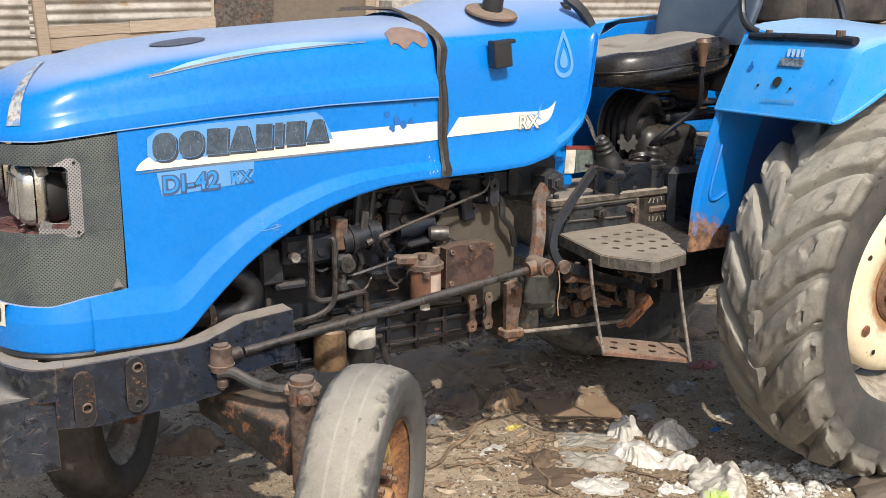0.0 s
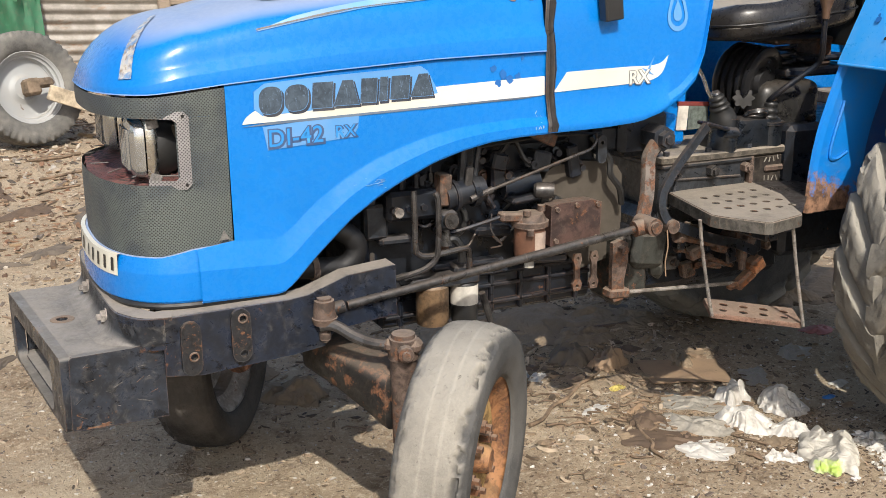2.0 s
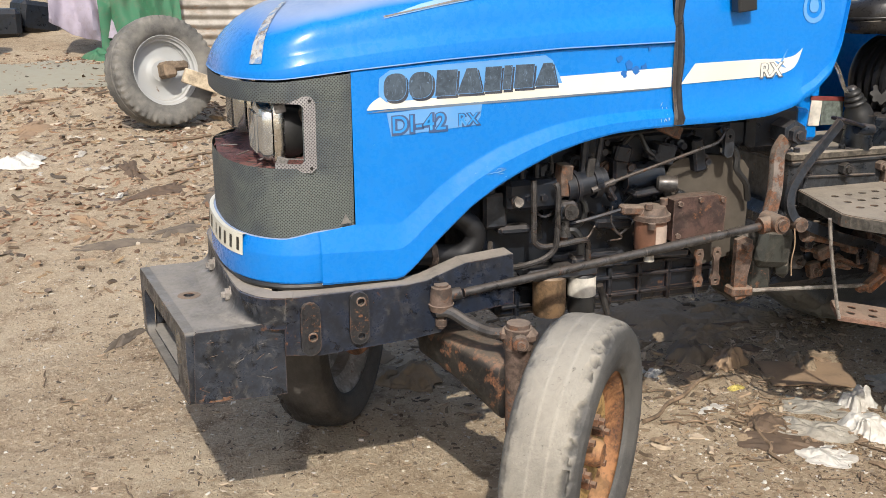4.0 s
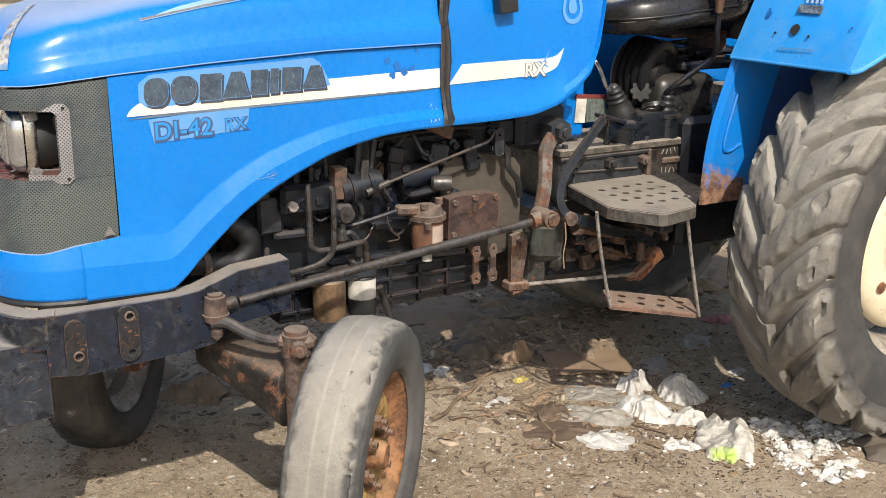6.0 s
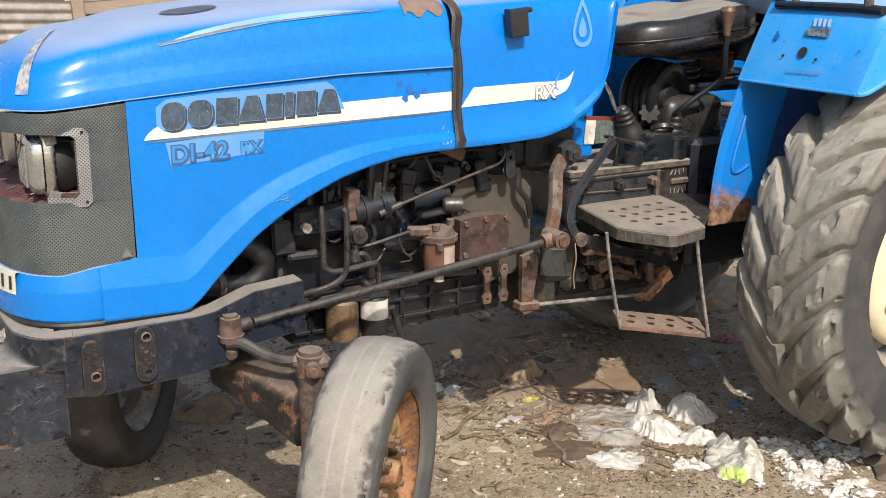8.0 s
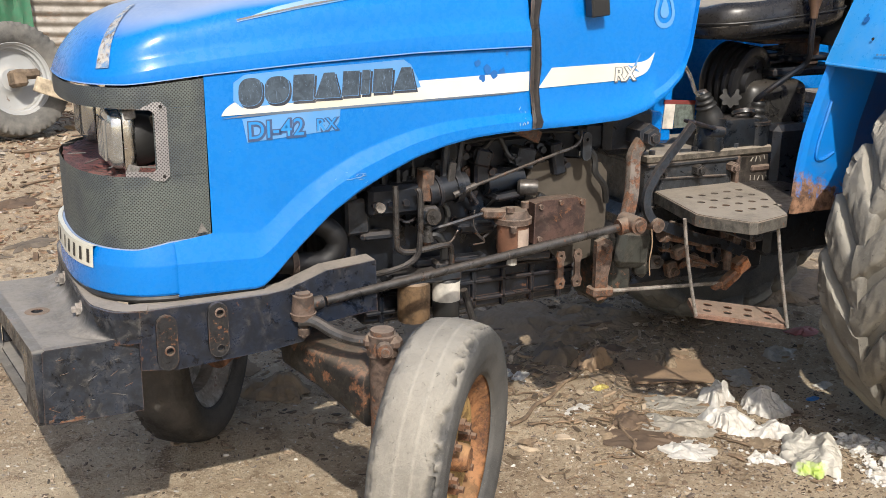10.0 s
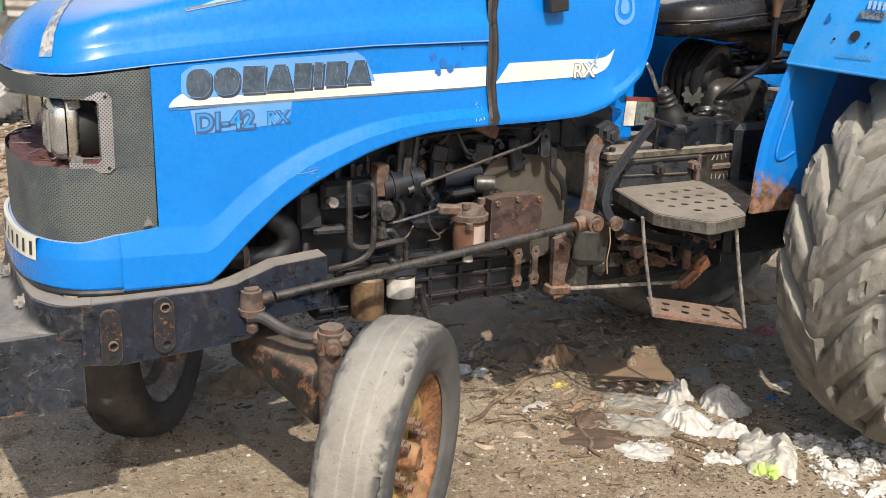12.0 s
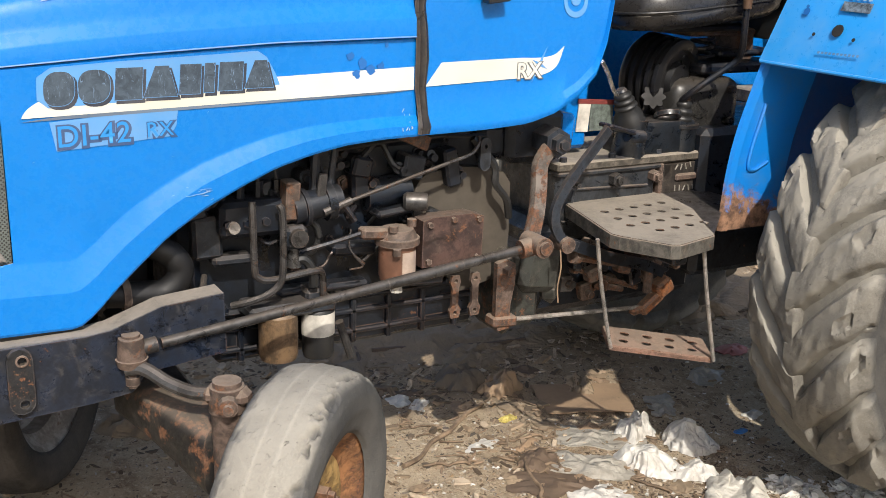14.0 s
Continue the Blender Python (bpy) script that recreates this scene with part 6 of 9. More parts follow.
part("pedal", boxes(((-0.835, -0.215, 1.045), (0.11, 0.05, 0.012), (0, 16, 8)), bevel=0.004), M_IRON, tractor, "dark foot pedal")
part("pedal_end", rods(((-0.79, -0.20, 1.020), (-0.725, -0.19, 1.010), 0.018), seg=14), M_IRON_GREY, tractor)
bm = bmesh.new()
sweep(bm, smooth_path([(-1.07, -0.30, 0.775), (-0.99, -0.29, 0.745), (-0.88, -0.28, 0.70), (-0.74, -0.26, 0.655), (-0.66, -0.25, 0.62)], 4), [(-0.016, -0.010), (0.016, -0.010), (0.016, 0.010), (-0.016, 0.010)], (0, 1, 0))
part("brake_link", bm, M_IRON, tractor, "rusty brake link bar")
part("pivot_boss", rods(((-1.055, -0.26, 0.765), (-1.055, -0.325, 0.765), 0.022), seg=12), M_RUST, tractor)
part("low_housing", boxes(((-1.11, -0.12, 0.62), (0.10, 0.20, 0.22)), ((-1.18, -0.16, 0.62), (0.05, 0.16, 0.24)), bevel=0.02), grimy("greenish_grey_housing", (0.036, 0.038, 0.033), rust=0.20, dust=0.22), tractor, "grey-green lower housing")
part("brake_rod", rods(((-1.20, -0.245, 0.552), (-0.70, -0.215, 0.505), 0.0065), seg=8), M_ROD, tractor, "pale brake rod")
part("rod_clevis", boxes(((-1.205, -0.247, 0.555), (0.075, 0.05, 0.030), (0, 4, 0)), bevel=0.006), M_RUST, tractor)
orange = grimy("orange_rusty_steel", (0.26, 0.095, 0.035), rust=0.6, dust=0.2)
part("rod_lever", boxes(((-0.665, -0.215, 0.515), (0.085, 0.04, 0.035), (0, -35, 0)), ((-0.70, -0.215, 0.50), (0.07, 0.03, 0.024), (0, -10, 0)), ((-0.625, -0.215, 0.560), (0.06, 0.05, 0.05), (0, -30, 0)), bevel=0.008), orange, tractor, "orange-rusted brake lever")
part("cross_shaft", rods(((-0.70, -0.24, 0.64), (-0.66, -0.10, 0.64), 0.02), ((-0.70, -0.24, 0.56), (-0.70, -0.24, 0.66), 0.014), seg=10), M_RUST, tractor)
rnd = random.Random(3)
for i in range(8):
    x = -0.95 + i * 0.055
    part("under_fitting", boxes(((x, -0.21 + rnd.uniform(-0.02, 0.02), 0.68 - 0.012 * i + rnd.uniform(-0.03, 0.03)), (rnd.uniform(0.02, 0.05), 0.04, rnd.uniform(0.03, 0.07)), (0, rnd.uniform(-30, 30), 0)), bevel=0.006), M_RUST if i % 2 else M_IRON, tractor)

part("gearbox_belly", boxes(((-0.70, 0.02, 0.62), (0.62, 0.22, 0.30)), ((-0.98, 0.02, 0.66), (0.10, 0.28, 0.22)), bevel=0.03), M_IRON, tractor, "oily black gearbox belly")
rnd = random.Random(63)
for i in range(22):
    x, z = rnd.uniform(-0.95, -0.55), rnd.uniform(0.52, 0.74)
    y = -0.10 - rnd.uniform(0.0, 0.06)
    w = rnd.uniform(0.018, 0.05)
    bm = boxes(((x, y, z), (w, 0.035, w * rnd.uniform(0.5, 1.4)), (rnd.uniform(-15, 15), rnd.uniform(-40, 40), rnd.uniform(-20, 20))), bevel=0.005)
    rod(bm, (x, y, z), (x + rnd.uniform(-0.01, 0.01), y - 0.035, z + rnd.uniform(-0.01, 0.01)), w * 0.30, seg=8)
    part("linkage_fitting", bm, rnd.choice((M_RUST, M_RUST, M_IRON, M_STEEL)), tractor)
for a, b, r in (((-1.00, -0.27, 0.715), (-0.62, -0.17, 0.60), 0.012), ((-0.96, -0.22, 0.66), (-0.70, -0.19, 0.56), 0.008), ((-0.70, -0.20, 0.78), (-0.69, -0.20, 0.60), 0.010), ((-0.86, -0.24, 0.60), (-0.78, -0.22, 0.575), 0.009), ((-0.64, -0.17, 0.76), (-0.60, -0.19, 0.56), 0.014)):
    part("linkage_bar", rods((a, b, r), (a, tuple(p + (q - p) * 0.06 for p, q in zip(a, b)), r * 1.7), seg=8), M_RUST, tractor, "rusty linkage bar under the step")
part("rag_strip", tube([(-1.085, -0.33, 0.76), (-1.083, -0.335, 0.71), (-1.090, -0.335, 0.66), (-1.086, -0.336, 0.615)], 0.0022, 5), M_CARD, tractor, "pale rag strip hanging from the pedal pivot")
part("side_casting", boxes(((-1.075, -0.20, 0.675), (0.13, 0.10, 0.13), (0, 8, 0)), ((-1.03, -0.21, 0.60), (0.05, 0.06, 0.07), (0, -12, 0)), bevel=0.022), bpy.data.materials["greenish_grey_housing"], tractor, "mottled grey-green side casting")

# ---- steps ----
STEP_Z = 0.825
outline = [(-0.936, -0.142), (-1.008, -0.440), (-1.000, -0.468), (-0.930, -0.582), (-0.912, -0.590), (-0.772, -0.556), (-0.758, -0.540), (-0.632, -0.318), (-0.584, -0.094)]
holes = []
for y0, x0, n in ((-0.256, -0.891, 5), (-0.328, -0.902, 5), (-0.397, -0.913, 5), (-0.464, -0.870, 4)):
    holes += [circle(x0 + 0.0545 * i, y0 + 0.005 * i, 0.0128, 10) for i in range(n)]
bm = plate(outline, 0.0035, holes)
turned(bm, pose(0, 0, STEP_Z))
step = part("upper_step", bm, M_STEP, tractor, "dusty perforated foot plate")
bm = bmesh.new()
for (xa, ya), (xb, yb) in zip(outline[:7], outline[1:8]):
    ln = math.hypot(xb - xa, yb - ya)
    a = math.degrees(math.atan2(yb - ya, xb - xa))
    box(bm, ((xa + xb) / 2, (ya + yb) / 2, STEP_Z - 0.020), (ln + 0.002, 0.008, 0.036), (0, 0, a), bevel=0.001)
part("step_rim", bm, grimy("dusty_step_rim", (0.085, 0.078, 0.066), rust=0.26, dust=0.5, rough=0.65), step, "dusty folded rim")
part("step_extension", turned(plate([(-0.590, -0.130), (-0.440, -0.130), (-0.420, -0.290), (-0.505, -0.312), (-0.752, -0.538), (-0.640, -0.315)], 0.004), pose(0, 0, STEP_Z - 0.004)), M_TOWER, step, "dark plate joining the step to the mudguard")
part("step_strut", boxes(((-0.83, -0.33, STEP_Z - 0.06), (0.05, 0.36, 0.06)), ((-0.72, -0.31, STEP_Z - 0.06), (0.04, 0.30, 0.05)), bevel=0.006), M_IRON, step)
A, B, C, D = Vector((-0.925, -0.369, 0.480)), Vector((-0.663, -0.494, 0.443)), Vector((-0.611, -0.385, 0.453)), Vector((-0.856, -0.274, 0.490))
ex, ey = (B - A), (D - A)
nrm = ex.cross(ey).normalized()
m = Matrix((ex.normalized(), (nrm.cross(ex)).normalized(), nrm)).transposed().to_4x4()
m.translation = A
L, Wd = ex.length, ey.dot(nrm.cross(ex).normalized())
hs = [circle(L * (0.15 + 0.225 * i) + 0.012 * j, Wd * (0.30 + 0.38 * j), 0.0145, 10, 0.8) for i in range(4) for j in range(2)]
bm = plate([(0.004, 0), (L - 0.004, 0), (L, 0.005), (L, Wd - 0.005), (L - 0.004, Wd), (0.004, Wd), (0, Wd - 0.005), (0, 0.005)], 0.003, hs)
for c, s in (((L / 2, 0.003, -0.010), (L, 0.006, 0.014)), ((L / 2, Wd - 0.003, -0.010), (L, 0.006, 0.014)), ((0.003, Wd / 2, -0.010), (0.006, Wd - 0.014, 0.014)), ((L - 0.003, Wd / 2, -0.010), (0.006, Wd - 0.014, 0.014))):
    box(bm, c, s, bevel=0.001)
low = part("lower_step", turned(bm, m), M_RUST_PINK, tractor, "rust-red hanging lower step with eight holes")
part("step_hanger", tube([(-1.040, -0.425, STEP_Z - 0.016), (-1.006, -0.405, 0.70), (-0.954, -0.384, 0.545), (-0.925, -0.372, 0.473)], 0.0055, 8), M_ROD, low, "thin pale hanger rod")
part("step_hanger", tube([(-0.772, -0.525, STEP_Z - 0.03), (-0.734, -0.514, 0.66), (-0.690, -0.503, 0.52), (-0.664, -0.498, 0.436)], 0.0055, 8), M_ROD, low, "thin pale hanger rod")


# ---- mudguards ----
ARC = [(-0.485, 1.238), (-0.430, 1.350), (-0.385, 1.440), (-0.355, 1.462), (-0.28, 1.478), (-0.10, 1.492), (0.10, 1.486), (0.30, 1.450), (0.48, 1.375), (0.62, 1.25), (0.70, 1.10)]


def rusty_blue():
    """Blue paint flaking to rust towards the muddy foot of the sheet."""
    k = Nodes("blue_paint_rusting_at_the_foot")
    c = k.mix(k.ramp(k.noise(14, 6, 0.7), 0.45, 0.7, 0.0, 0.35), BLUE, (0.06, 0.16, 0.33))
    sep = k.n("ShaderNodeSeparateXYZ")
    k.put(sep, 0, k.co)
    h = k.calc("ADD", k.calc("ADD", sep.outputs[2], k.calc("MULTIPLY", k.calc("ADD", sep.outputs[0], 0.54), 0.25)), k.calc("MULTIPLY", k.calc("SUBTRACT", k.noise(16, 8, 0.75, warp=0.5), 0.5), 0.34))
    c = k.mix(k.ramp(h, 0.84, 0.90, 1.0, 0.0), c, k.mix(k.ramp(k.noise(30, 5, 0.7), 0.35, 0.65), (0.080, 0.044, 0.028), (0.27, 0.150, 0.090)))
    k.bump(k.noise(60, 5), 0.15, 0.003)
    return k.done(c, k.ramp(h, 0.84, 0.90, 0.85, 0.42))


M_BLUE_RUST = rusty_blue()


def mudguard(sgn):
    wall_front = [(-0.470, 1.232), (-0.510, 1.12), (-0.541, 1.02), (-0.560, 0.90), (-0.567, 0.765)]
    rows = []
    for i, (x, z) in enumerate(ARC):
        top = 1.0 if x > -0.37 else 0.0
        fold = min(1.0, i / 3)
        rows.append([(x, sgn * y, z + dz) for y, dz in ((0.362, 0.034 * top), (0.44, 0.026 * top), (0.58, 0.014 * top), (0.70, 0.006 * top), (0.785, 0.0), (0.812, -0.006 * fold), (0.826, -0.020 * fold))])
    guard = part("mudguard", shell(skin(rows), 0.004), M_BLUE_WORN_LIT, tractor, "blue mudguard, dusty on top with chipped edges", 40, False)
    # outer skirt over the tyre
    skirt = [(x + 0.002, z - (0.002, 0.008, 0.014, 0.018)[min(i, 3)]) for i, (x, z) in enumerate(ARC)] + [(0.64, 1.09), (0.53, 1.23), (0.40, 1.325), (0.22, 1.398), (0.05, 1.424), (-0.06, 1.405), (-0.135, 1.377), (-0.262, 1.312), (-0.36, 1.268), (-0.44, 1.238)]
    part("skirt", turned(plate(skirt, 0.004), xz(sgn * 0.826)), M_BLUE_WORN_LIT, guard, "blue outer skirt with chipped edge", 30)
    # inner wall
    pts = [(-0.452, 1.29), (-0.385, 1.44), (-0.28, 1.490), (-0.10, 1.505), (0.10, 1.50), (0.30, 1.465), (0.48, 1.385), (0.62, 1.26), (0.64, 1.0), (0.30, 0.80), (-0.20, 0.77)] + list(reversed(wall_front))
    # near wall takes the blue with shade painted in, far wall the plain blue
    part("inner_wall", turned(plate(pts, 0.005), xz(sgn * 0.366)), M_BLUE_SHADED if sgn < 0 else M_BLUE, guard, "blue inner wall of the mudguard", 30)
    # front flange turned outwards, rusty at the foot
    rows = [[(x - 0.004, sgn * 0.362, z), (x - 0.009, sgn * 0.366, z), (x - 0.004, sgn * 0.376, z), (x + 0.016, sgn * 0.380, z), (x + 0.018, sgn * 0.374, z), (x + 0.21, sgn * 0.378, z)] for x, z in [(p.x, p.y) for p in smooth_path([(a, b, 0) for a, b in wall_front], 4)]]
    part("front_flange", shell(skin(rows), 0.004), M_BLUE_RUST, guard, "blue front flange flaking to rust at its foot", 35, False)
    part("pressed_rib", tube([(-0.455, sgn * 0.378, 1.12), (-0.490, sgn * 0.378, 1.00), (-0.496, sgn * 0.378, 0.945), (-0.470, sgn * 0.378, 0.935), (-0.425, sgn * 0.378, 0.955)], 0.006, 6), M_BLUE_RUST, guard)
    part("edge_bead", tube([(-0.484, sgn * 0.828, 1.236)] + [(x, sgn * 0.828, z) for x, z in reversed(skirt[11:])], 0.006, 6, 3), M_BLUE_WORN_LIT, guard)
    part("front_lip", tube([(-0.487, sgn * 0.37, 1.236), (-0.487, sgn * 0.60, 1.236), (-0.486, sgn * 0.826, 1.236)], 0.005, 6), M_BLUE_WORN_LIT, guard)
    return guard


guard = mudguard(-1)
mudguard(1)


def on_apron(f, y):
    """A place on the mudguard's sloping front: f from its lower lip to the top edge."""
    return Vector((-0.485 + 0.100 * f - 0.0045, y, 1.238 + 0.202 * f + 0.004))


def apron_mark(name, f, y, w, h, mat, label="", round_mark=False, roll=0):
    m = Matrix.Translation(on_apron(f, y)) @ pose(0, 0, 0, 0, 0, -90) @ pose(0, 0, 0, 63.7, 0, 0) @ pose(0, 0, 0, 0, 0, roll)
    shape = circle(0, 0, w / 2, 16) if round_mark else [(-w / 2, -h / 2), (w / 2, -h / 2), (w / 2, h / 2), (-w / 2, h / 2)]
    return part(name, turned(plate(shape, 0.001), Matrix.Translation((-0.002, 0, 0.001)) @ m), mat, guard, label, 0)


# near-black discs on the sheet stand for the shade inside bolt holes
apron_mark("bolt_hole", 0.468, -0.580, 0.034, 0, M_BLACK_DISC, "near-black disc for an open bolt hole", True)
apron_mark("bolt_hole", 0.392, -0.510, 0.010, 0, M_BLACK_DISC, "", True)
apron_mark("bolt_hole", 0.384, -0.640, 0.010, 0, M_BLACK_DISC, "", True)
faded = painted("faded_sticker", (0.085, 0.20, 0.36), dust=0.0, rough=0.6)
apron_mark("faded_sticker", 0.765, -0.605, 0.092, 0.026, plain("scraped_grey_sticker", (0.13, 0.17, 0.21), 0.7, 0, 0.4, 90), "scraped dark sticker rest")
for i in range(4):
    apron_mark("sticker_bar", 0.905, -0.580 - 0.018 * i, 0.010, 0.026, M_SILVER, "", False, 12)
for i in range(11):
    apron_mark("sticker_bar", 0.185 + 0.002 * i, -0.552 - 0.0122 * i, 0.007, 0.006, faded)
for f, y, w in ((0.655, -0.454, 0.020), (0.72, -0.45, 0.010), (0.55, -0.78, 0.008)):
    apron_mark("chip", f, y, w, 0, bpy.data.materials["dark_blue_undercoat"], "", True)
bm = bmesh.new()
sweep(bm, smooth_path([(-0.375, -0.40, 1.470), (-0.372, -0.55, 1.472), (-0.370, -0.72, 1.472), (-0.370, -0.80, 1.468)], 3), [(0.017 * math.cos(a), 0.013 * math.sin(a)) for a in [2 * math.pi * i / 10 for i in range(10)]])
rail = part("guard_rail", bm, M_IRON, guard, "dark tube along the mudguard's front edge")
for y, z, r in ((-0.745, 1.498, 0.014), (-0.47, 1.492, 0.011)):
    part("rail_clip", rods(((-0.372, y, 1.478), (-0.372, y, z), r), seg=8), M_RUST, rail)
part("grab_handle", tube([(-0.345, -0.42, 1.475), (-0.36, -0.37, 1.50), (-0.35, -0.33, 1.55), (-0.32, -0.31, 1.64), (-0.20, -0.30, 1.72), (0.0, -0.31, 1.70), (0.10, -0.34, 1.60), (0.11, -0.38, 1.50)], 0.013, 10), M_IRON, guard, "dark bent grab handle")

# ---- seat ----
bm = bmesh.new()
rows = []
NS = 28
for i, (s, z) in enumerate(((0.72, 1.306), (0.90, 1.310), (0.985, 1.330), (1.0, 1.352), (0.985, 1.362), (0.99, 1.372), (0.985, 1.405), (0.93, 1.424), (0.80, 1.432), (0.5, 1.424), (0.2, 1.418))):
    row = []
    for j in range(NS):
        a = 2 * math.pi * j / NS
        ca, sa = math.cos(a), math.sin(a)
        x = 0.30 * s * math.copysign(abs(ca) ** 0.55, ca)
        y = 0.235 * s * math.copysign(abs(sa) ** 0.6, sa)
        droop = -0.018 * max(0, -ca) if z > 1.36 else 0.0
        wave = 0.006 * math.sin(5 * a + 1) if z > 1.36 else 0.0
        row.append((-0.495 + x, y, z + 0.012 + 0.05 * (x / 0.55) + droop + wave))
    rows.append(row)
bm = skin(rows, closed=True)
bm.faces.new([v for v in bm.verts][-NS:])
bm.faces.new([v for v in bm.verts][:NS])
seat = part("seat_cushion", bm, M_VINYL, tractor, "black vinyl seat cushion under pale dust", 60)
part("piping", tube([(-0.495 + 0.302 * math.copysign(abs(math.cos(a)) ** 0.55, math.cos(a)), 0.237 * math.copysign(abs(math.sin(a)) ** 0.6, math.sin(a)), 1.374 + 0.027 * math.copysign(abs(math.cos(a)) ** 0.55, math.cos(a))) for a in [2 * math.pi * i / 40 for i in range(41)]], 0.0030, 6, 2), M_BLACK, seat)
rows = []
for k, (f, th) in enumerate(((0.0, 0.05), (0.15, 0.07), (0.5, 0.075), (0.85, 0.06), (1.0, 0.03))):
    ring = []
    for j in range(24):
        a = 2 * math.pi * j / 24
        w = 0.225 + 0.02 * math.sin(f * math.pi)
        y = w * math.copysign(abs(math.cos(a)) ** 0.5, math.cos(a))
        x = th * 0.5 * math.copysign(abs(math.sin(a)) ** 0.7, math.sin(a)) - 0.05 * (abs(y) / w) ** 2
        ring.append((-0.17 + x + 0.09 * f, y, 1.43 + 0.28 * f))
    rows.append(ring)
bm = skin(rows, closed=True)
bm.faces.new([v for v in bm.verts][-24:])
bm.faces.new([v for v in bm.verts][:24])
part("backrest", bm, M_VINYL_BLUE, tractor, "blue-grey vinyl seat backrest", 60)
part("seat_frame", boxes(((-0.44, 0.02, 1.297), (0.34, 0.22, 0.02)), ((-0.18, 0, 1.36), (0.03, 0.34, 0.20)), bevel=0.006), M_BLACK, seat)


# ---- wheels ----
RR, RW, RRIM = 0.642, 0.365, 0.372
AXLE_Z = 0.653


def tread_point(q):
    """The tread's surface across half its width: q from 0 in the middle to 1 at the shoulder and on down the side, as radius, out, and the way up."""
    w = RW * 0.5
    table_r = [(-0.2, RR - 0.034), (0.0, RR - 0.033), (0.5, RR - 0.040), (0.8, RR - 0.054), (0.95, RR - 0.068), (1.1, RR - 0.092), (1.25, RR - 0.125), (1.5, RR - 0.19)]
    table_y = [(-0.2, -0.2 * w), (0.0, 0.0), (0.5, 0.5 * w), (0.8, 0.78 * w), (0.95, 0.90 * w), (1.1, 0.97 * w), (1.25, 1.0 * w), (1.5, 1.0 * w)]
    r, y = lerp(table_r, q), lerp(table_y, q)
    tilt = lerp([(0.0, 0.0), (0.6, 8.0), (0.9, 28.0), (1.1, 58.0), (1.3, 80.0)], q)
    return r, y, radians(tilt)


BARS = 21


def tread_bar_mesh(seed, sgn):
    """One worn curved bar, from the middle of the tread over the shoulder, at angle 0."""
    rnd = random.Random(seed)
    off = Vector((rnd.uniform(0, 40), rnd.uniform(0, 40), rnd.uniform(0, 40)))
    tall = rnd.uniform(0.027, 0.033)
    torn = rnd.uniform(0.78, 1.05)
    deep = rnd.choice((0.35, 0.5, 0.65, 0.9))
    pit_q, pit_u, pit = rnd.uniform(0.70, 0.95), rnd.uniform(-0.5, 0.5), rnd.uniform(0.005, 0.010)
    n = 44
    rings = []
    for i in range(n + 1):
        q = -0.10 + 1.30 * i / n
        r, y, tilt = tread_point(q)
        s = max(0.0, min(1.0, q))
        mid = -0.40 * s + 0.06 * s * s - 0.05 * max(0.0, q - 1.0)
        wide = 0.057 + 0.012 * s + 0.006 * noise.noise(off + Vector((q * 3, 0, 0)))
        h = tall * min(1.0, (1.22 - q) / 0.10) * min(1.0, (q + 0.16) / 0.08)
        if q > torn:
            h *= 1.0 - (1.0 - deep) * min(1.0, (q - torn) / 0.035)
        h = max(h, 0.002)
        ring = []
        for u, v in ((-1.30, -0.12), (-1.12, 0.30), (-1.02, 0.80), (-0.94, 0.97), (-0.7, 1.02), (-0.5, 1.03), (-0.3, 1.04), (-0.1, 1.04), (0.1, 1.04), (0.3, 1.04), (0.5, 1.03), (0.72, 1.02), (0.95, 0.97), (1.05, 0.80), (1.16, 0.30), (1.36, -0.12)):
            wob = noise.noise(off + Vector((q * 5.5, u * 1.3, v))) * 0.0050 + noise.noise(off + Vector((q * 13, u * 3.0, v))) * 0.0026
            nick = max(0.0, noise.noise(off + Vector((q * 7, u * 2.2, 5))) - 0.22) * 0.040 if abs(u) > 0.9 and v > 0.5 else 0.0
            hh = h * v + (wob if v > 0.2 else 0.0) - nick
            far = math.hypot((q - pit_q) / 0.10, (u - pit_u) / 0.50) + 0.5 * noise.noise(off + Vector((q * 9, u * 2, 2)))
            if v > 0.9 and far < 1.15:
                hh += -pit if far < 0.8 else 0.004
            a = mid + (u * wide + wob) / RR
            rr, yy = r + hh * math.cos(tilt), y + hh * math.sin(tilt)
            ring.append((rr * math.cos(a), sgn * yy, rr * math.sin(a)))
        rings.append(ring)
    bm = skin(rings)
    bm.verts.ensure_lookup_table()
    m = len(rings[0])
    bm.faces.new([bm.verts[j] for j in range(m)])
    bm.faces.new([bm.verts[n * m + j] for j in range(m)])
    bmesh.ops.recalc_face_normals(bm, faces=bm.faces)
    me = bpy.data.meshes.new("tread_bar")
    bm.to_mesh(me)
    bm.free()
    me.shade_smooth()
    me.set_sharp_from_angle(angle=radians(48))
    me.materials.append(M_TYRE_R)
    return me


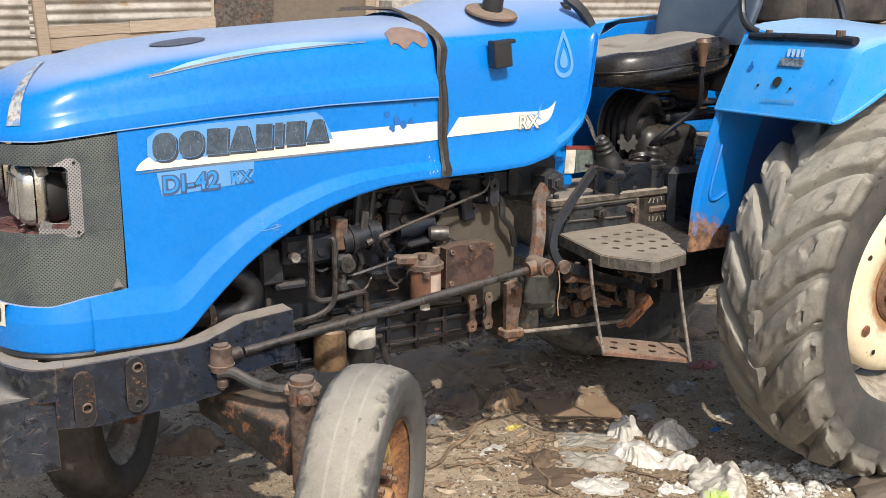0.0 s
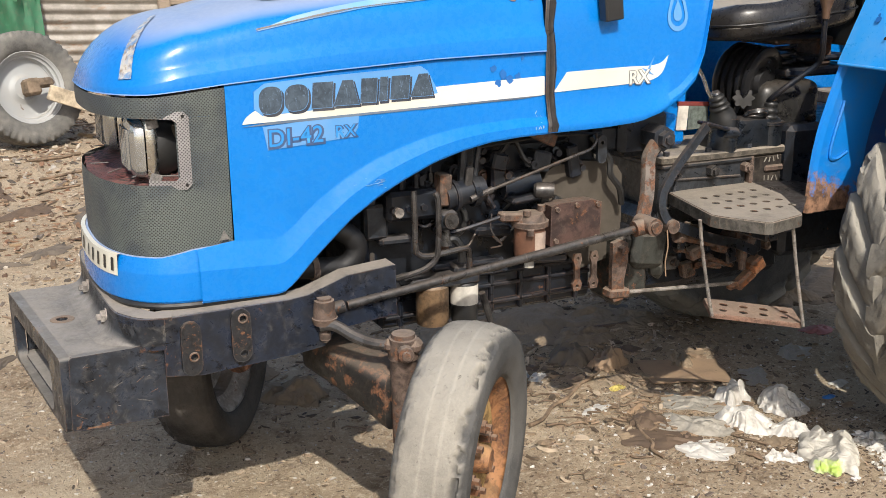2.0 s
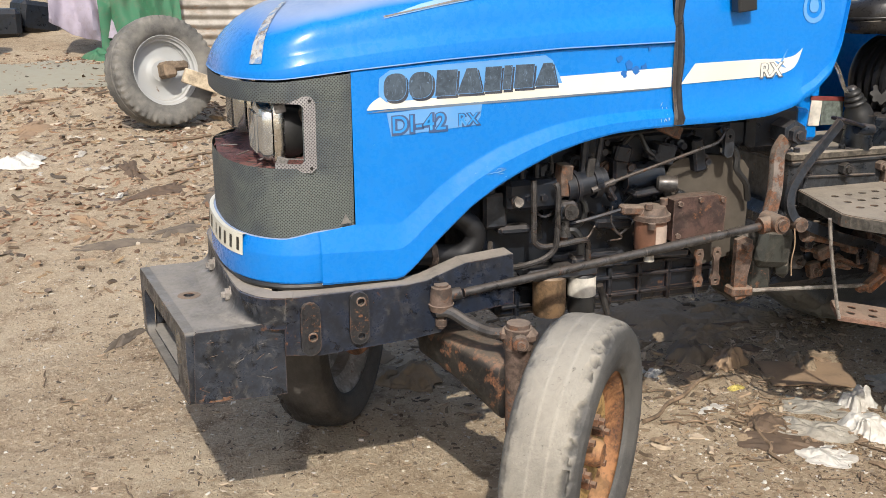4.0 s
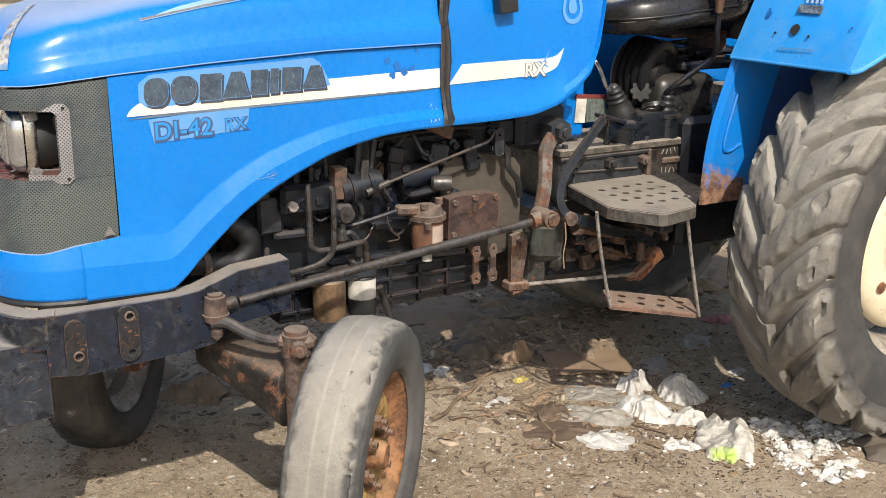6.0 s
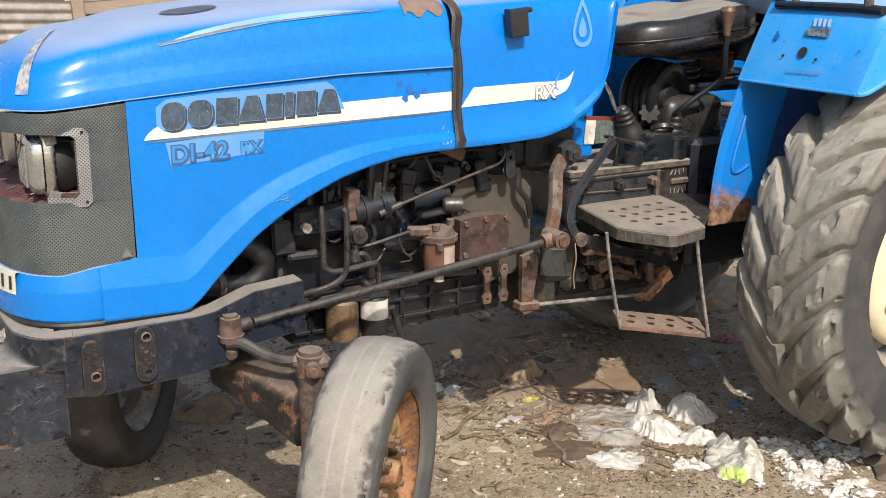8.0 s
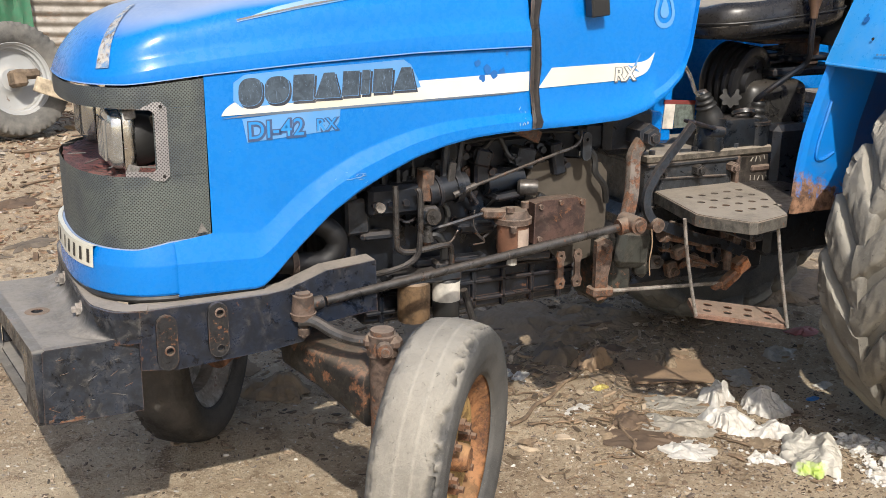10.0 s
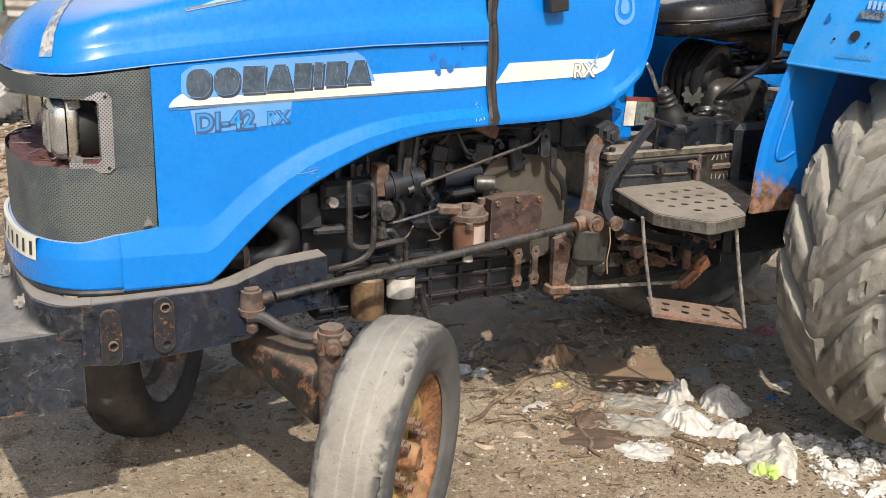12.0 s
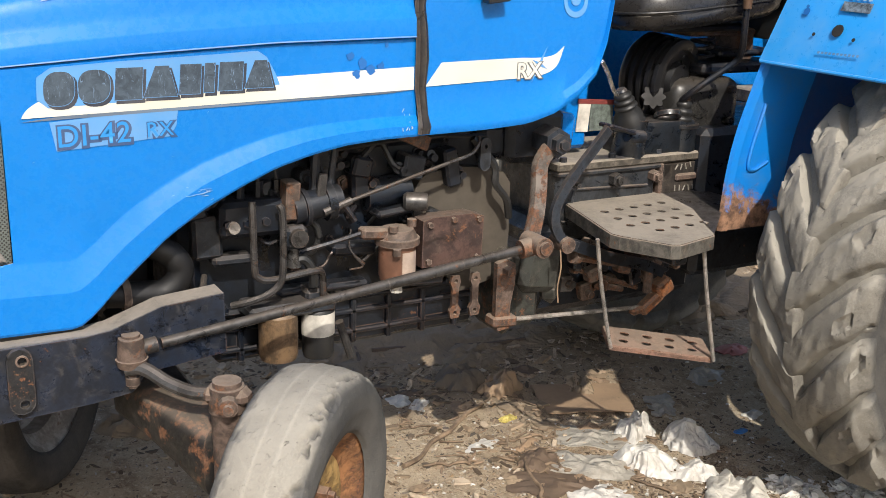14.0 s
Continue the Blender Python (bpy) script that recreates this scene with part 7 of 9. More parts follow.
def rear_carcass_mesh():
    """The smooth dusty carcass under the bars."""
    prof = [(RRIM, -RW * 0.36), (RRIM + 0.012, -RW * 0.42), (RRIM + 0.05, -RW * 0.465), (RRIM + 0.06, -RW * 0.47), (RRIM + 0.066, -RW * 0.478)]
    half_tread = [tread_point(q)[:2] for q in (1.5, 1.38, 1.25, 1.17, 1.1, 1.02, 0.95, 0.87, 0.8, 0.65, 0.5, 0.25)]
    prof += [(r, -y) for r, y in half_tread] + [tread_point(0.0)[:2]] + [(r, y) for r, y in reversed(half_tread)]
    prof += [(RRIM + 0.066, RW * 0.478), (RRIM + 0.06, RW * 0.47), (RRIM + 0.05, RW * 0.465), (RRIM + 0.012, RW * 0.42), (RRIM, RW * 0.36)]
    bm = lathe(prof, 240, wob=lambda a, r, y: 0.0035 * noise.noise(Vector((r * math.cos(a) * 9, y * 9, r * math.sin(a) * 9))) * (1.0 if r > RR - 0.16 else 0.2))
    bmesh.ops.recalc_face_normals(bm, faces=bm.faces)
    me = bpy.data.meshes.new("tyre")
    bm.to_mesh(me)
    bm.free()
    me.shade_smooth()
    me.materials.append(M_TYRE_R)
    return me


REAR_TYRE = rear_carcass_mesh()
BAR_MESHES = {sgn: [tread_bar_mesh(11 * k + (3 if sgn > 0 else 5), sgn) for k in range(7)] for sgn in (-1, 1)}


def stained_cream():
    """Cream rim paint, stained by rust round the hub and in streaks."""
    k = Nodes("cream_paint_stained_round_the_hub")
    sep = k.n("ShaderNodeSeparateXYZ")
    k.put(sep, 0, k.co)
    rad = k.calc("SQRT", k.calc("ADD", k.calc("POWER", sep.outputs[0], 2.0), k.calc("POWER", sep.outputs[2], 2.0)))
    c = k.mix(k.ramp(k.noise(5, 5, 0.65), 0.35, 0.7), (0.62, 0.53, 0.36), (0.66, 0.60, 0.46))
    c = k.mix(k.ramp(k.noise(13, 7, 0.75), 0.52, 0.75, 0.0, 0.7), c, (0.42, 0.28, 0.13))
    near_hub = k.calc("ADD", rad, k.calc("MULTIPLY", k.calc("SUBTRACT", k.noise(15, 6, 0.75), 0.5), 0.16))
    c = k.mix(k.ramp(near_hub, 0.12, 0.19, 0.95, 0.0), c, (0.27, 0.135, 0.055))
    c = k.mix(k.ramp(k.noise(24, 7, 0.75), 0.66, 0.72), c, (0.15, 0.075, 0.04))
    k.bump(k.noise(60, 5), 0.12, 0.002)
    return k.done(c, 0.5)


M_DISC = stained_cream()
M_HUB = grimy("orange_brown_hub", (0.15, 0.075, 0.042), rust=0.45, dust=0.25, rough=0.75)


def rear_wheel(m, flip):
    """Rim, disc, hub and tyre; the outer side looks to local -y."""
    prof = [(0.383, -0.135), (0.390, -0.128), (0.388, -0.118), (0.366, -0.110), (0.355, -0.095), (0.335, -0.060), (0.325, 0.0), (0.335, 0.06), (0.366, 0.11), (0.390, 0.128), (0.383, 0.135), (0.360, 0.118), (0.345, 0.10), (0.325, 0.06), (0.315, 0.0), (0.325, -0.06), (0.345, -0.10), (0.362, -0.118)]
    wheel = part("rear_wheel", lathe(prof, 64, closed=True), M_BARREL, tractor, "cream steel rear wheel rim, rust-streaked", 40)
    wheel.matrix_local = m
    part("wheel_disc", lathe([(0.290, -0.030), (0.285, -0.048), (0.262, -0.066), (0.22, -0.076), (0.165, -0.072), (0.15, -0.060), (0.13, -0.052), (0.09, -0.052), (0.09, -0.040), (0.15, -0.048), (0.22, -0.062), (0.262, -0.052), (0.272, -0.030)], 56), M_DISC, wheel, "dished cream wheel disc, rust-stained round the hub", 40)
    part("hub", lathe([(0.0, -0.098), (0.035, -0.098), (0.040, -0.090), (0.040, -0.066), (0.110, -0.066), (0.118, -0.058), (0.118, -0.03), (0.0, -0.03)], 40), M_HUB, wheel, "rust-red hub flange", 40)
    part("hub_cap", lathe([(0.0, -0.104), (0.026, -0.102), (0.030, -0.096), (0.0, -0.094)], 24), M_IRON_GREY, wheel, "grey hub centre")
    for i in range(8):
        a = 2 * math.pi * i / 8 + 0.2
        part("wheel_nut", rods(((0.078 * math.cos(a), -0.064, 0.078 * math.sin(a)), (0.078 * math.cos(a), -0.094, 0.078 * math.sin(a)), 0.017), ((0.078 * math.cos(a), -0.09, 0.078 * math.sin(a)), (0.078 * math.cos(a), -0.104, 0.078 * math.sin(a)), 0.010), seg=6), M_HUB, wheel)
    for i in range(4):
        a = 2 * math.pi * i / 4 + 0.55
        part("disc_slot", turned(lathe([(0.0, -0.001), (0.020, 0.0), (0.0, 0.002)], 14), pose(0.215 * math.cos(a), -0.0785, 0.215 * math.sin(a))), orange, wheel)
        b = a + 0.42
        # uncut slot: a small disc with the shade put into its colour
        part("disc_slot", turned(lathe([(0.0, -0.001), (0.009, 0.0), (0.0, 0.002)], 10), pose(0.235 * math.cos(b), -0.0765, 0.235 * math.sin(b))), M_BLACK_DISC, wheel)
        c = 2 * math.pi * i / 4 + 1.0
        part("rim_lug", turned(boxes(((0.305, -0.02, 0.0), (0.05, 0.03, 0.06)), ((0.318, -0.055, 0.0), (0.02, 0.05, 0.03)), bevel=0.005), pose(0, 0, 0, 0, math.degrees(c), 0)), M_RUST, wheel)
    tyre = new("tyre", REAR_TYRE)
    tyre.parent = wheel
    tagged(tyre, label="worn dusty rear tyre with torn curved bar treads")
    for sgn, start in ((1, 13.0), (-1, 13.0 + 180.0 / BARS)):
        for k in range(BARS):
            bar = new("tread_bar", BAR_MESHES[sgn][(k * 3) % 7])
            bar.parent = wheel
            bar.matrix_local = pose(0, 0, 0, 0, -(start + 360.0 * k / BARS), 0)
    return wheel


rear_wheel(pose(0, -0.717, AXLE_Z), 1)
rear_wheel(pose(0, 0.717, AXLE_Z, 0, 0, 180), 1)

FR, FRIM = 0.346, 0.212
F_HALF = [(FRIM, 0.068), (FRIM + 0.008, 0.079), (FRIM + 0.055, 0.0935), (FRIM + 0.090, 0.0925), (FR - 0.036, 0.0900), (FR - 0.025, 0.0860), (FR - 0.0155, 0.0770), (FR - 0.0085, 0.0660), (FR - 0.0060, 0.056), (FR - 0.0040, 0.042), (FR - 0.0025, 0.030), (FR - 0.0012, 0.014), (FR - 0.0008, 0.0)]
F_PROF = [(r, -y) for r, y in F_HALF] + [(r, y) for r, y in reversed(F_HALF[:-1])]
F_FINE = [(p[0] + (q[0] - p[0]) * j / 4, p[1] + (q[1] - p[1]) * j / 4) for p, q in zip(F_PROF, F_PROF[1:]) for j in range(4)] + [F_PROF[-1]]


def front_wheel(m, rim_mat, tyre_mat, label, parent=None, name="front_wheel", tyre_label="", slim=1.0, disc_mat=None):
    """slim: how deep the tyre is against the plain one; the rim grows to meet it."""
    big = (FR - (FR - FRIM) * slim) / FRIM
    swell = lambda pr: [(r * big, y) for r, y in pr]
    prof = [(0.222, -0.066), (0.224, -0.060), (0.208, -0.052), (0.198, -0.036), (0.178, -0.02), (0.175, 0.02), (0.198, 0.036), (0.208, 0.052), (0.224, 0.060), (0.222, 0.066), (0.204, 0.058), (0.192, 0.040), (0.168, 0.022), (0.165, -0.02), (0.192, -0.040), (0.204, -0.058)]
    wheel = part(name, lathe(swell(prof), 44, closed=True), rim_mat, parent, label, 40)
    wheel.matrix_local = m
    part("wheel_disc", lathe(swell([(0.170, -0.012), (0.160, -0.030), (0.125, -0.040), (0.095, -0.028), (0.070, -0.022), (0.05, -0.022), (0.05, -0.012), (0.095, -0.018), (0.125, -0.030), (0.160, -0.018)]), 36), disc_mat or rim_mat, wheel, "", 40)
    part("hub", lathe([(0.0, -0.075), (0.028, -0.073), (0.036, -0.060), (0.038, -0.020), (0.065, -0.020), (0.065, 0.05), (0.0, 0.05)], 24), rim_mat, wheel, "rusty hub")
    for i in range(6):
        a = 2 * math.pi * i / 6 + 0.3
        part("wheel_nut", rods(((0.082 * math.cos(a), -0.018, 0.082 * math.sin(a)), (0.082 * math.cos(a), -0.052, 0.082 * math.sin(a)), 0.018), ((0.082 * math.cos(a), -0.05, 0.082 * math.sin(a)), (0.082 * math.cos(a), -0.066, 0.082 * math.sin(a)), 0.010), seg=6), M_HUB, wheel)

    def wob(a, r, y):
        """Chipped shoulders, two faint worn ribs and an uneven crown."""
        if r < FR - 0.05:
            return 0.0
        e = Vector((math.cos(a), math.sin(a), 0))
        ragged = noise.noise(e * 7 + Vector((0, 0, y * 30))) + 0.5 * noise.noise(e * 23 + Vector((0, 0, y * 60))) + 0.3 * noise.noise(e * 55 + Vector((0, 0, y * 60)))
        at = max(0.0, 1 - abs(abs(y) - 0.073) / 0.020)
        chip = (0.016 if y < 0 else 0.005) * max(0.0, min(1.0, (ragged + 0.10) * 4.0)) * at
        line = 0.021 + 0.0012 * noise.noise(e * 30)
        rib = 0.0026 * max(0.0, 1 - abs(abs(y + 0.006) - line) / 0.0035) * (0.6 + noise.noise(e * 24))
        return rib - chip + 0.0016 * noise.noise(e * 6 + Vector((0, 0, y * 12)))

    part("tyre", lathe([(FR - (FR - r) * slim, y) for r, y in F_FINE], 320, wob=wob), tyre_mat, wheel, tyre_label or "bald sun-bleached front tyre with chipped shoulder", 50)
    return wheel


STEER_L, STEER_R = 46.5, 56.0
front_wheel(pose(-1.943, -0.655, FR - 0.004, 2, 0, STEER_L), M_ORANGE_RIM, M_TYRE_F, "rust-orange front wheel rim, steered hard over", tractor, disc_mat=M_OCHRE)
front_wheel(pose(-2.315, 0.455, FR - 0.004, 2, 0, 180 + STEER_R), M_RIM_DARK, M_TYRE_D, "grey front wheel with a dark smooth tyre", tractor, slim=0.86)


# ---- ground ----
def ground_z(x, y):
    rise = max(0.0, y - 1.6)
    z = 0.062 * rise * rise / (rise + 0.6) if rise > 0 else 0.0
    z = min(z, 0.60)
    q = Vector((x, y, 0))
    near = 1.0 if abs(x) < 12 and abs(y) < 14 else 0.0
    if near:
        z += 0.012 * noise.noise(q * 1.3) + 0.008 * noise.noise(q * 4.1) + 0.005 * noise.noise(q * 13) + 0.0025 * noise.noise(q * 37)
        z += 0.03 * max(0.0, noise.noise(q * 0.8 + Vector((5, 2, 0)))) * min(1, max(0.0, y - 2.2))
    return z


def axis(lo, hi, step, far, grow=1.22):
    a = list(np.arange(lo, hi, step))
    s, v = step, a[-1]
    while v < far:
        s *= grow
        v += s
        a.append(v)
    s, v = step, a[0]
    while v > -far:
        s *= grow
        v -= s
        a.insert(0, v)
    return a


gx, gy = axis(-3.9, 0.7, 0.022, 400), axis(-1.3, 3.0, 0.022, 400)
verts = [(x, y, ground_z(x, y)) for y in gy for x in gx]
nx = len(gx)
faces = [(j * nx + i, j * nx + i + 1, (j + 1) * nx + i + 1, (j + 1) * nx + i) for j in range(len(gy) - 1) for i in range(nx - 1)]
me = bpy.data.meshes.new("ground")
me.from_pydata(verts, [], faces)
me.shade_smooth()
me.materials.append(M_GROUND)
tagged(new("ground", me), label="trodden brown dirt yard, darker brown under the tractor's far side", category="ground", kind="structure")


def scatter(name, label, category, count, where, size, mat, seed, flat=0.25, chunky=False, lift=0.3):
    """Many small chips in one mesh."""
    rnd = random.Random(seed)
    vs, fs = [], []
    for _ in range(count):
        x, y = where(rnd)
        s = size(rnd)
        lx, ly, lz = s * rnd.uniform(0.7, 2.2), s * rnd.uniform(0.25, 0.9), s * (rnd.uniform(0.35, 0.75) if chunky else flat * rnd.uniform(0.4, 1.2))
        r = Euler((rnd.gauss(0, 0.22), rnd.gauss(0, 0.22), rnd.uniform(0, 6.3))).to_matrix()
        c = Vector((x, y, ground_z(x, y) + lz * lift))
        k = len(vs)
        bend = rnd.uniform(-0.3, 0.5) * lx * (0.0 if chunky else 1.0)
        top = [(-0.5, -0.45), (0.0, -0.5), (0.5, -0.35), (0.45, 0.4), (0.0, 0.5), (-0.5, 0.4)]
        pts = [(a * rnd.uniform(0.7, 1.2), b * rnd.uniform(0.7, 1.2)) for a, b in top]
        for zz, sh in ((-0.5, 1.0), (0.5, 0.8)):
            for a, b in pts:
                vs.append(c + r @ Vector((a * lx * sh, b * ly * sh, zz * lz + bend * abs(a) * 0.6)))
        fs.append(tuple(k + i for i in range(5, -1, -1)))
        fs.append(tuple(k + 6 + i for i in range(6)))
        fs += [(k + i, k + (i + 1) % 6, k + 6 + (i + 1) % 6, k + 6 + i) for i in range(6)]
    me = bpy.data.meshes.new(name)
    me.from_pydata(vs, [], fs)
    me.materials.append(mat)
    return tagged(new(name, me), label=label, category=category, kind="stuff")


def lumps(name, label, category, count, where, size, mat, seed):
    """Many small rounded uneven lumps in one mesh."""
    rnd = random.Random(seed)
    tmp = bmesh.new()
    bmesh.ops.create_icosphere(tmp, subdivisions=2, radius=1)
    base = [v.co.copy() for v in tmp.verts]
    tris = [tuple(v.index for v in f.verts) for f in tmp.faces]
    tmp.free()
    vs, fs = [], []
    for _ in range(count):
        x, y = where(rnd)
        s = size(rnd)
        sx, sy, sz = s * rnd.uniform(0.7, 1.4), s * rnd.uniform(0.6, 1.0), s * rnd.uniform(0.35, 0.8)
        yaw = rnd.uniform(0, 6.3)
        off = Vector((rnd.uniform(0, 90), rnd.uniform(0, 90), 0))
        k, g = len(vs), ground_z(x, y) + sz * 0.5
        for p in base:
            w = 1 + 0.9 * noise.noise(p * 1.3 + off) + 0.9 * noise.noise(p * 2.7 + off)
            px, py = p.x * sx * w, p.y * sy * w
            vs.append((x + px * math.cos(yaw) - py * math.sin(yaw), y + px * math.sin(yaw) + py * math.cos(yaw), g + p.z * sz * w))
        fs += [tuple(k + i for i in t) for t in tris]
    me = bpy.data.meshes.new(name)
    me.from_pydata(vs, [], fs)
    me.materials.append(mat)
    return tagged(new(name, me), label=label, category=category, kind="stuff")


near = lambda r: (r.uniform(-3.4, 0.4), r.uniform(-1.0, 2.6))
scatter("dirt_litter", "dry leaf and wood chips strewn over the dirt", "litter", 6000, near, lambda r: r.uniform(0.003, 0.012) * r.uniform(0.5, 1.6), M_LITTER, 1, flat=0.16)
scatter("pebbles", "small stones and grit on the dirt", "pebbles", 2600, near, lambda r: r.uniform(0.003, 0.012), M_PEBBLE, 2, chunky=True)
scatter("dense_litter", "brown leaf scraps and bark thick round the bags", "litter", 5200, lambda r: (r.gauss(-0.9, 0.42), r.gauss(-0.15, 0.40)), lambda r: r.uniform(0.003, 0.010) * (1.0 if r.random() < 0.9 else 2.4), M_LITTER, 8, flat=0.16)
scatter("engine_litter", "dark brown scraps heaped under the engine", "litter", 2400, lambda r: (r.gauss(-0.85, 0.45), r.gauss(0.95, 0.35)), lambda r: r.uniform(0.005, 0.022), M_DARKLITTER, 9, flat=0.16)
scatter("pale_grit", "tiny pale chips and grit on the dirt", "grit", 5000, near, lambda r: r.uniform(0.002, 0.006), M_PEBBLE, 12, chunky=True)
scatter("shade_litter", "dark scraps and clods trodden into the dirt by the front axle", "litter", 1500, lambda r: (r.uniform(-3.2, -1.3), r.uniform(-0.2, 1.8)), lambda r: r.uniform(0.005, 0.020) * r.uniform(0.5, 1.5), M_DARKLITTER, 17, flat=0.2)
scatter("rear_litter", "dark scraps behind the rear axle", "litter", 700, lambda r: (r.gauss(0.75, 0.25), r.gauss(0.92, 0.22)), lambda r: r.uniform(0.012, 0.05), M_DARKLITTER, 16, flat=0.2)
scatter("oily_scraps", "dark oily scraps under the engine", "litter", 900, lambda r: (r.gauss(-0.9, 0.55), r.gauss(0.75, 0.45)), lambda r: r.uniform(0.012, 0.045), M_DARKLITTER, 3)
scatter("mid_litter", "brown leaf litter and splinters across the yard", "litter", 7500, lambda r: (r.uniform(-4.6, 1.2), 2.0 + 6.6 * r.random() ** 0.8), lambda r: r.uniform(0.012, 0.045) * r.uniform(0.4, 1.6), M_LITTER, 4)
scatter("leaf_drift", "drifts of dry red-brown leaves across the yard", "leaves", 9000, lambda r: (r.uniform(-4.8, 1.2), 3.2 + 5.6 * (0.5 + 0.5 * math.sin(r.uniform(0, 6.3))) + r.gauss(0, 0.3)), lambda r: r.uniform(0.012, 0.045), M_LEAF, 14, flat=0.12)
scatter("yard_scraps", "pale and dark scraps across the yard", "litter", 500, lambda r: (r.uniform(-5.0, 1.0), r.gauss(4.2, 1.2)), lambda r: r.uniform(0.015, 0.06), M_PEBBLE, 5)

CRUMB_SPOTS = ((-0.36, -0.55, 0.028), (-0.35, -0.53, 0.022), (-0.38, -0.61, 0.022), (-0.31, -0.58, 0.020), (-0.38, -0.735, 0.032), (-0.16, -0.70, 0.040), (-0.22, -0.66, 0.040), (-0.48, -0.77, 0.030), (-0.43, -0.88, 0.040), (-0.14, -0.74, 0.040), (-0.27, -0.74, 0.060), (-0.45, -0.70, 0.10), (-0.71, -0.52, 0.02))


def crumb_spot(r):
    x, y, s = r.choice(CRUMB_SPOTS)
    return x + r.gauss(0, s), y + r.gauss(0, s * 0.7)


lumps("foam_crumbs", "white broken foam crumbs in a patch beside the tyre", "foam crumbs", 520, crumb_spot, lambda r: r.uniform(0.003, 0.011) * (2.1 if r.random() < 0.3 else 1.0), M_CRUMB, 6)
lumps("foam_crumbs", "stray white crumbs on the dirt", "foam crumbs", 300, lambda r: (r.gauss(-0.75, 0.42), r.gauss(-0.30, 0.32)), lambda r: r.uniform(0.002, 0.007), M_CRUMB, 7)
scatter("bag_debris", "dark torn scraps and bark among the bags", "litter", 1700, lambda r: (r.gauss(-0.62, 0.24), r.gauss(-0.48, 0.22)), lambda r: r.uniform(0.003, 0.013), M_DEBRIS, 15, flat=0.16)


def creases(seed, n, lo, hi, flat=False):
    """Random fold lines: a function of a point, piecewise flat with sharp creases, between about -1 and 1."""
    rnd = random.Random(seed * 7 + 1)
    folds = []
    for _ in range(n):
        d = Vector((rnd.gauss(0, 1), rnd.gauss(0, 1), 0.0 if flat else rnd.gauss(0, 1))).normalized()
        folds.append((d * rnd.uniform(lo, hi), rnd.uniform(0, 2), rnd.uniform(0.4, 1.0)))
    total = sum(w for _, _, w in folds) * 0.45

    def fold(p):
        return sum(w * (abs((p.dot(d) + c) % 2 - 1) - 0.5) for d, c, w in folds) / total
    return fold


def crumple(name, label, category, x, y, w, d, h, yaw, mat, seed, fold=1.0, n=20, edge=0.35, group=""):
    """A crumpled sheet that lies on the ground, with sharp creases and a torn outline."""
    rnd = random.Random(seed)
    off = Vector((rnd.uniform(0, 50), rnd.uniform(0, 50), 0))
    bm = bmesh.new()
    rows = []
    c, s = math.cos(radians(yaw)), math.sin(radians(yaw))
    fan, fine_fan = creases(seed, 5, 0.8, 1.8, True), creases(seed + 500, 6, 2.5, 5.0, True)
    for j in range(n):
        row = []
        for i in range(n):
            u, v = i / (n - 1) * 2 - 1, j / (n - 1) * 2 - 1
            q = Vector((u * w, v * d, 0)) / max(w, d) * 1.1 + off
            ang = math.atan2(v, u)
            k = 1 + edge * noise.noise(Vector((math.cos(ang), math.sin(ang), seed)) * 1.7) + 0.4 * edge * noise.noise(Vector((math.cos(ang), math.sin(ang), seed)) * 4.5)
            r2 = max(abs(u), abs(v))
            uu, vv = u * k, v * k
            if r2 > 0:
                sq = r2 / math.hypot(u, v)
                uu, vv = uu * (0.55 + 0.45 * sq), vv * (0.55 + 0.45 * sq)
            body = max(0.0, 1 - r2 ** 2.2)
            ridge = min(1.0, abs(noise.noise(q * 1.3)) * 2.6)
            ridge2 = min(1.0, abs(noise.noise(q * 2.6 + Vector((9, 0, 0)))) * 2.6)
            z = h * body * (0.40 + 0.15 * ridge * fold) + h * fold * (0.42 * fan(Vector((u, v, 0))) + 0.20 * fine_fan(Vector((u, v, 0))) + 0.08 * ridge2) * (0.30 + body) + 0.05 * h
            uu += 0.05 * fold * noise.noise(q * 2.9 + Vector((0, 0, 5)))
            vv += 0.05 * fold * noise.noise(q * 2.9 + Vector((0, 0, 11)))
            px, py = x + (uu * w / 2) * c - (vv * d / 2) * s, y + (uu * w / 2) * s + (vv * d / 2) * c
            row.append(bm.verts.new((px, py, ground_z(px, py) + max(0.004, z))))
        rows.append(row)
    for a, b in zip(rows, rows[1:]):
        for i in range(n - 1):
            bm.faces.new((a[i], a[i + 1], b[i + 1], b[i]))
    below = [[bm.verts.new(v.co - Vector((0, 0, 0.003))) for v in r] for r in rows]
    for a, b in zip(below, below[1:]):
        for i in range(n - 1):
            bm.faces.new((b[i], b[i + 1], a[i + 1], a[i]))
    rim = [(0, i) for i in range(n)] + [(j, n - 1) for j in range(1, n)] + [(n - 1, i) for i in range(n - 2, -1, -1)] + [(j, 0) for j in range(n - 2, 0, -1)]
    for (j0, i0), (j1, i1) in zip(rim, rim[1:] + rim[:1]):
        bm.faces.new((rows[j1][i1], rows[j0][i0], below[j0][i0], below[j1][i1]))
    ob = part(name, bm, mat, None, label, 18, False)
    return tagged(ob, category=category, group=group)


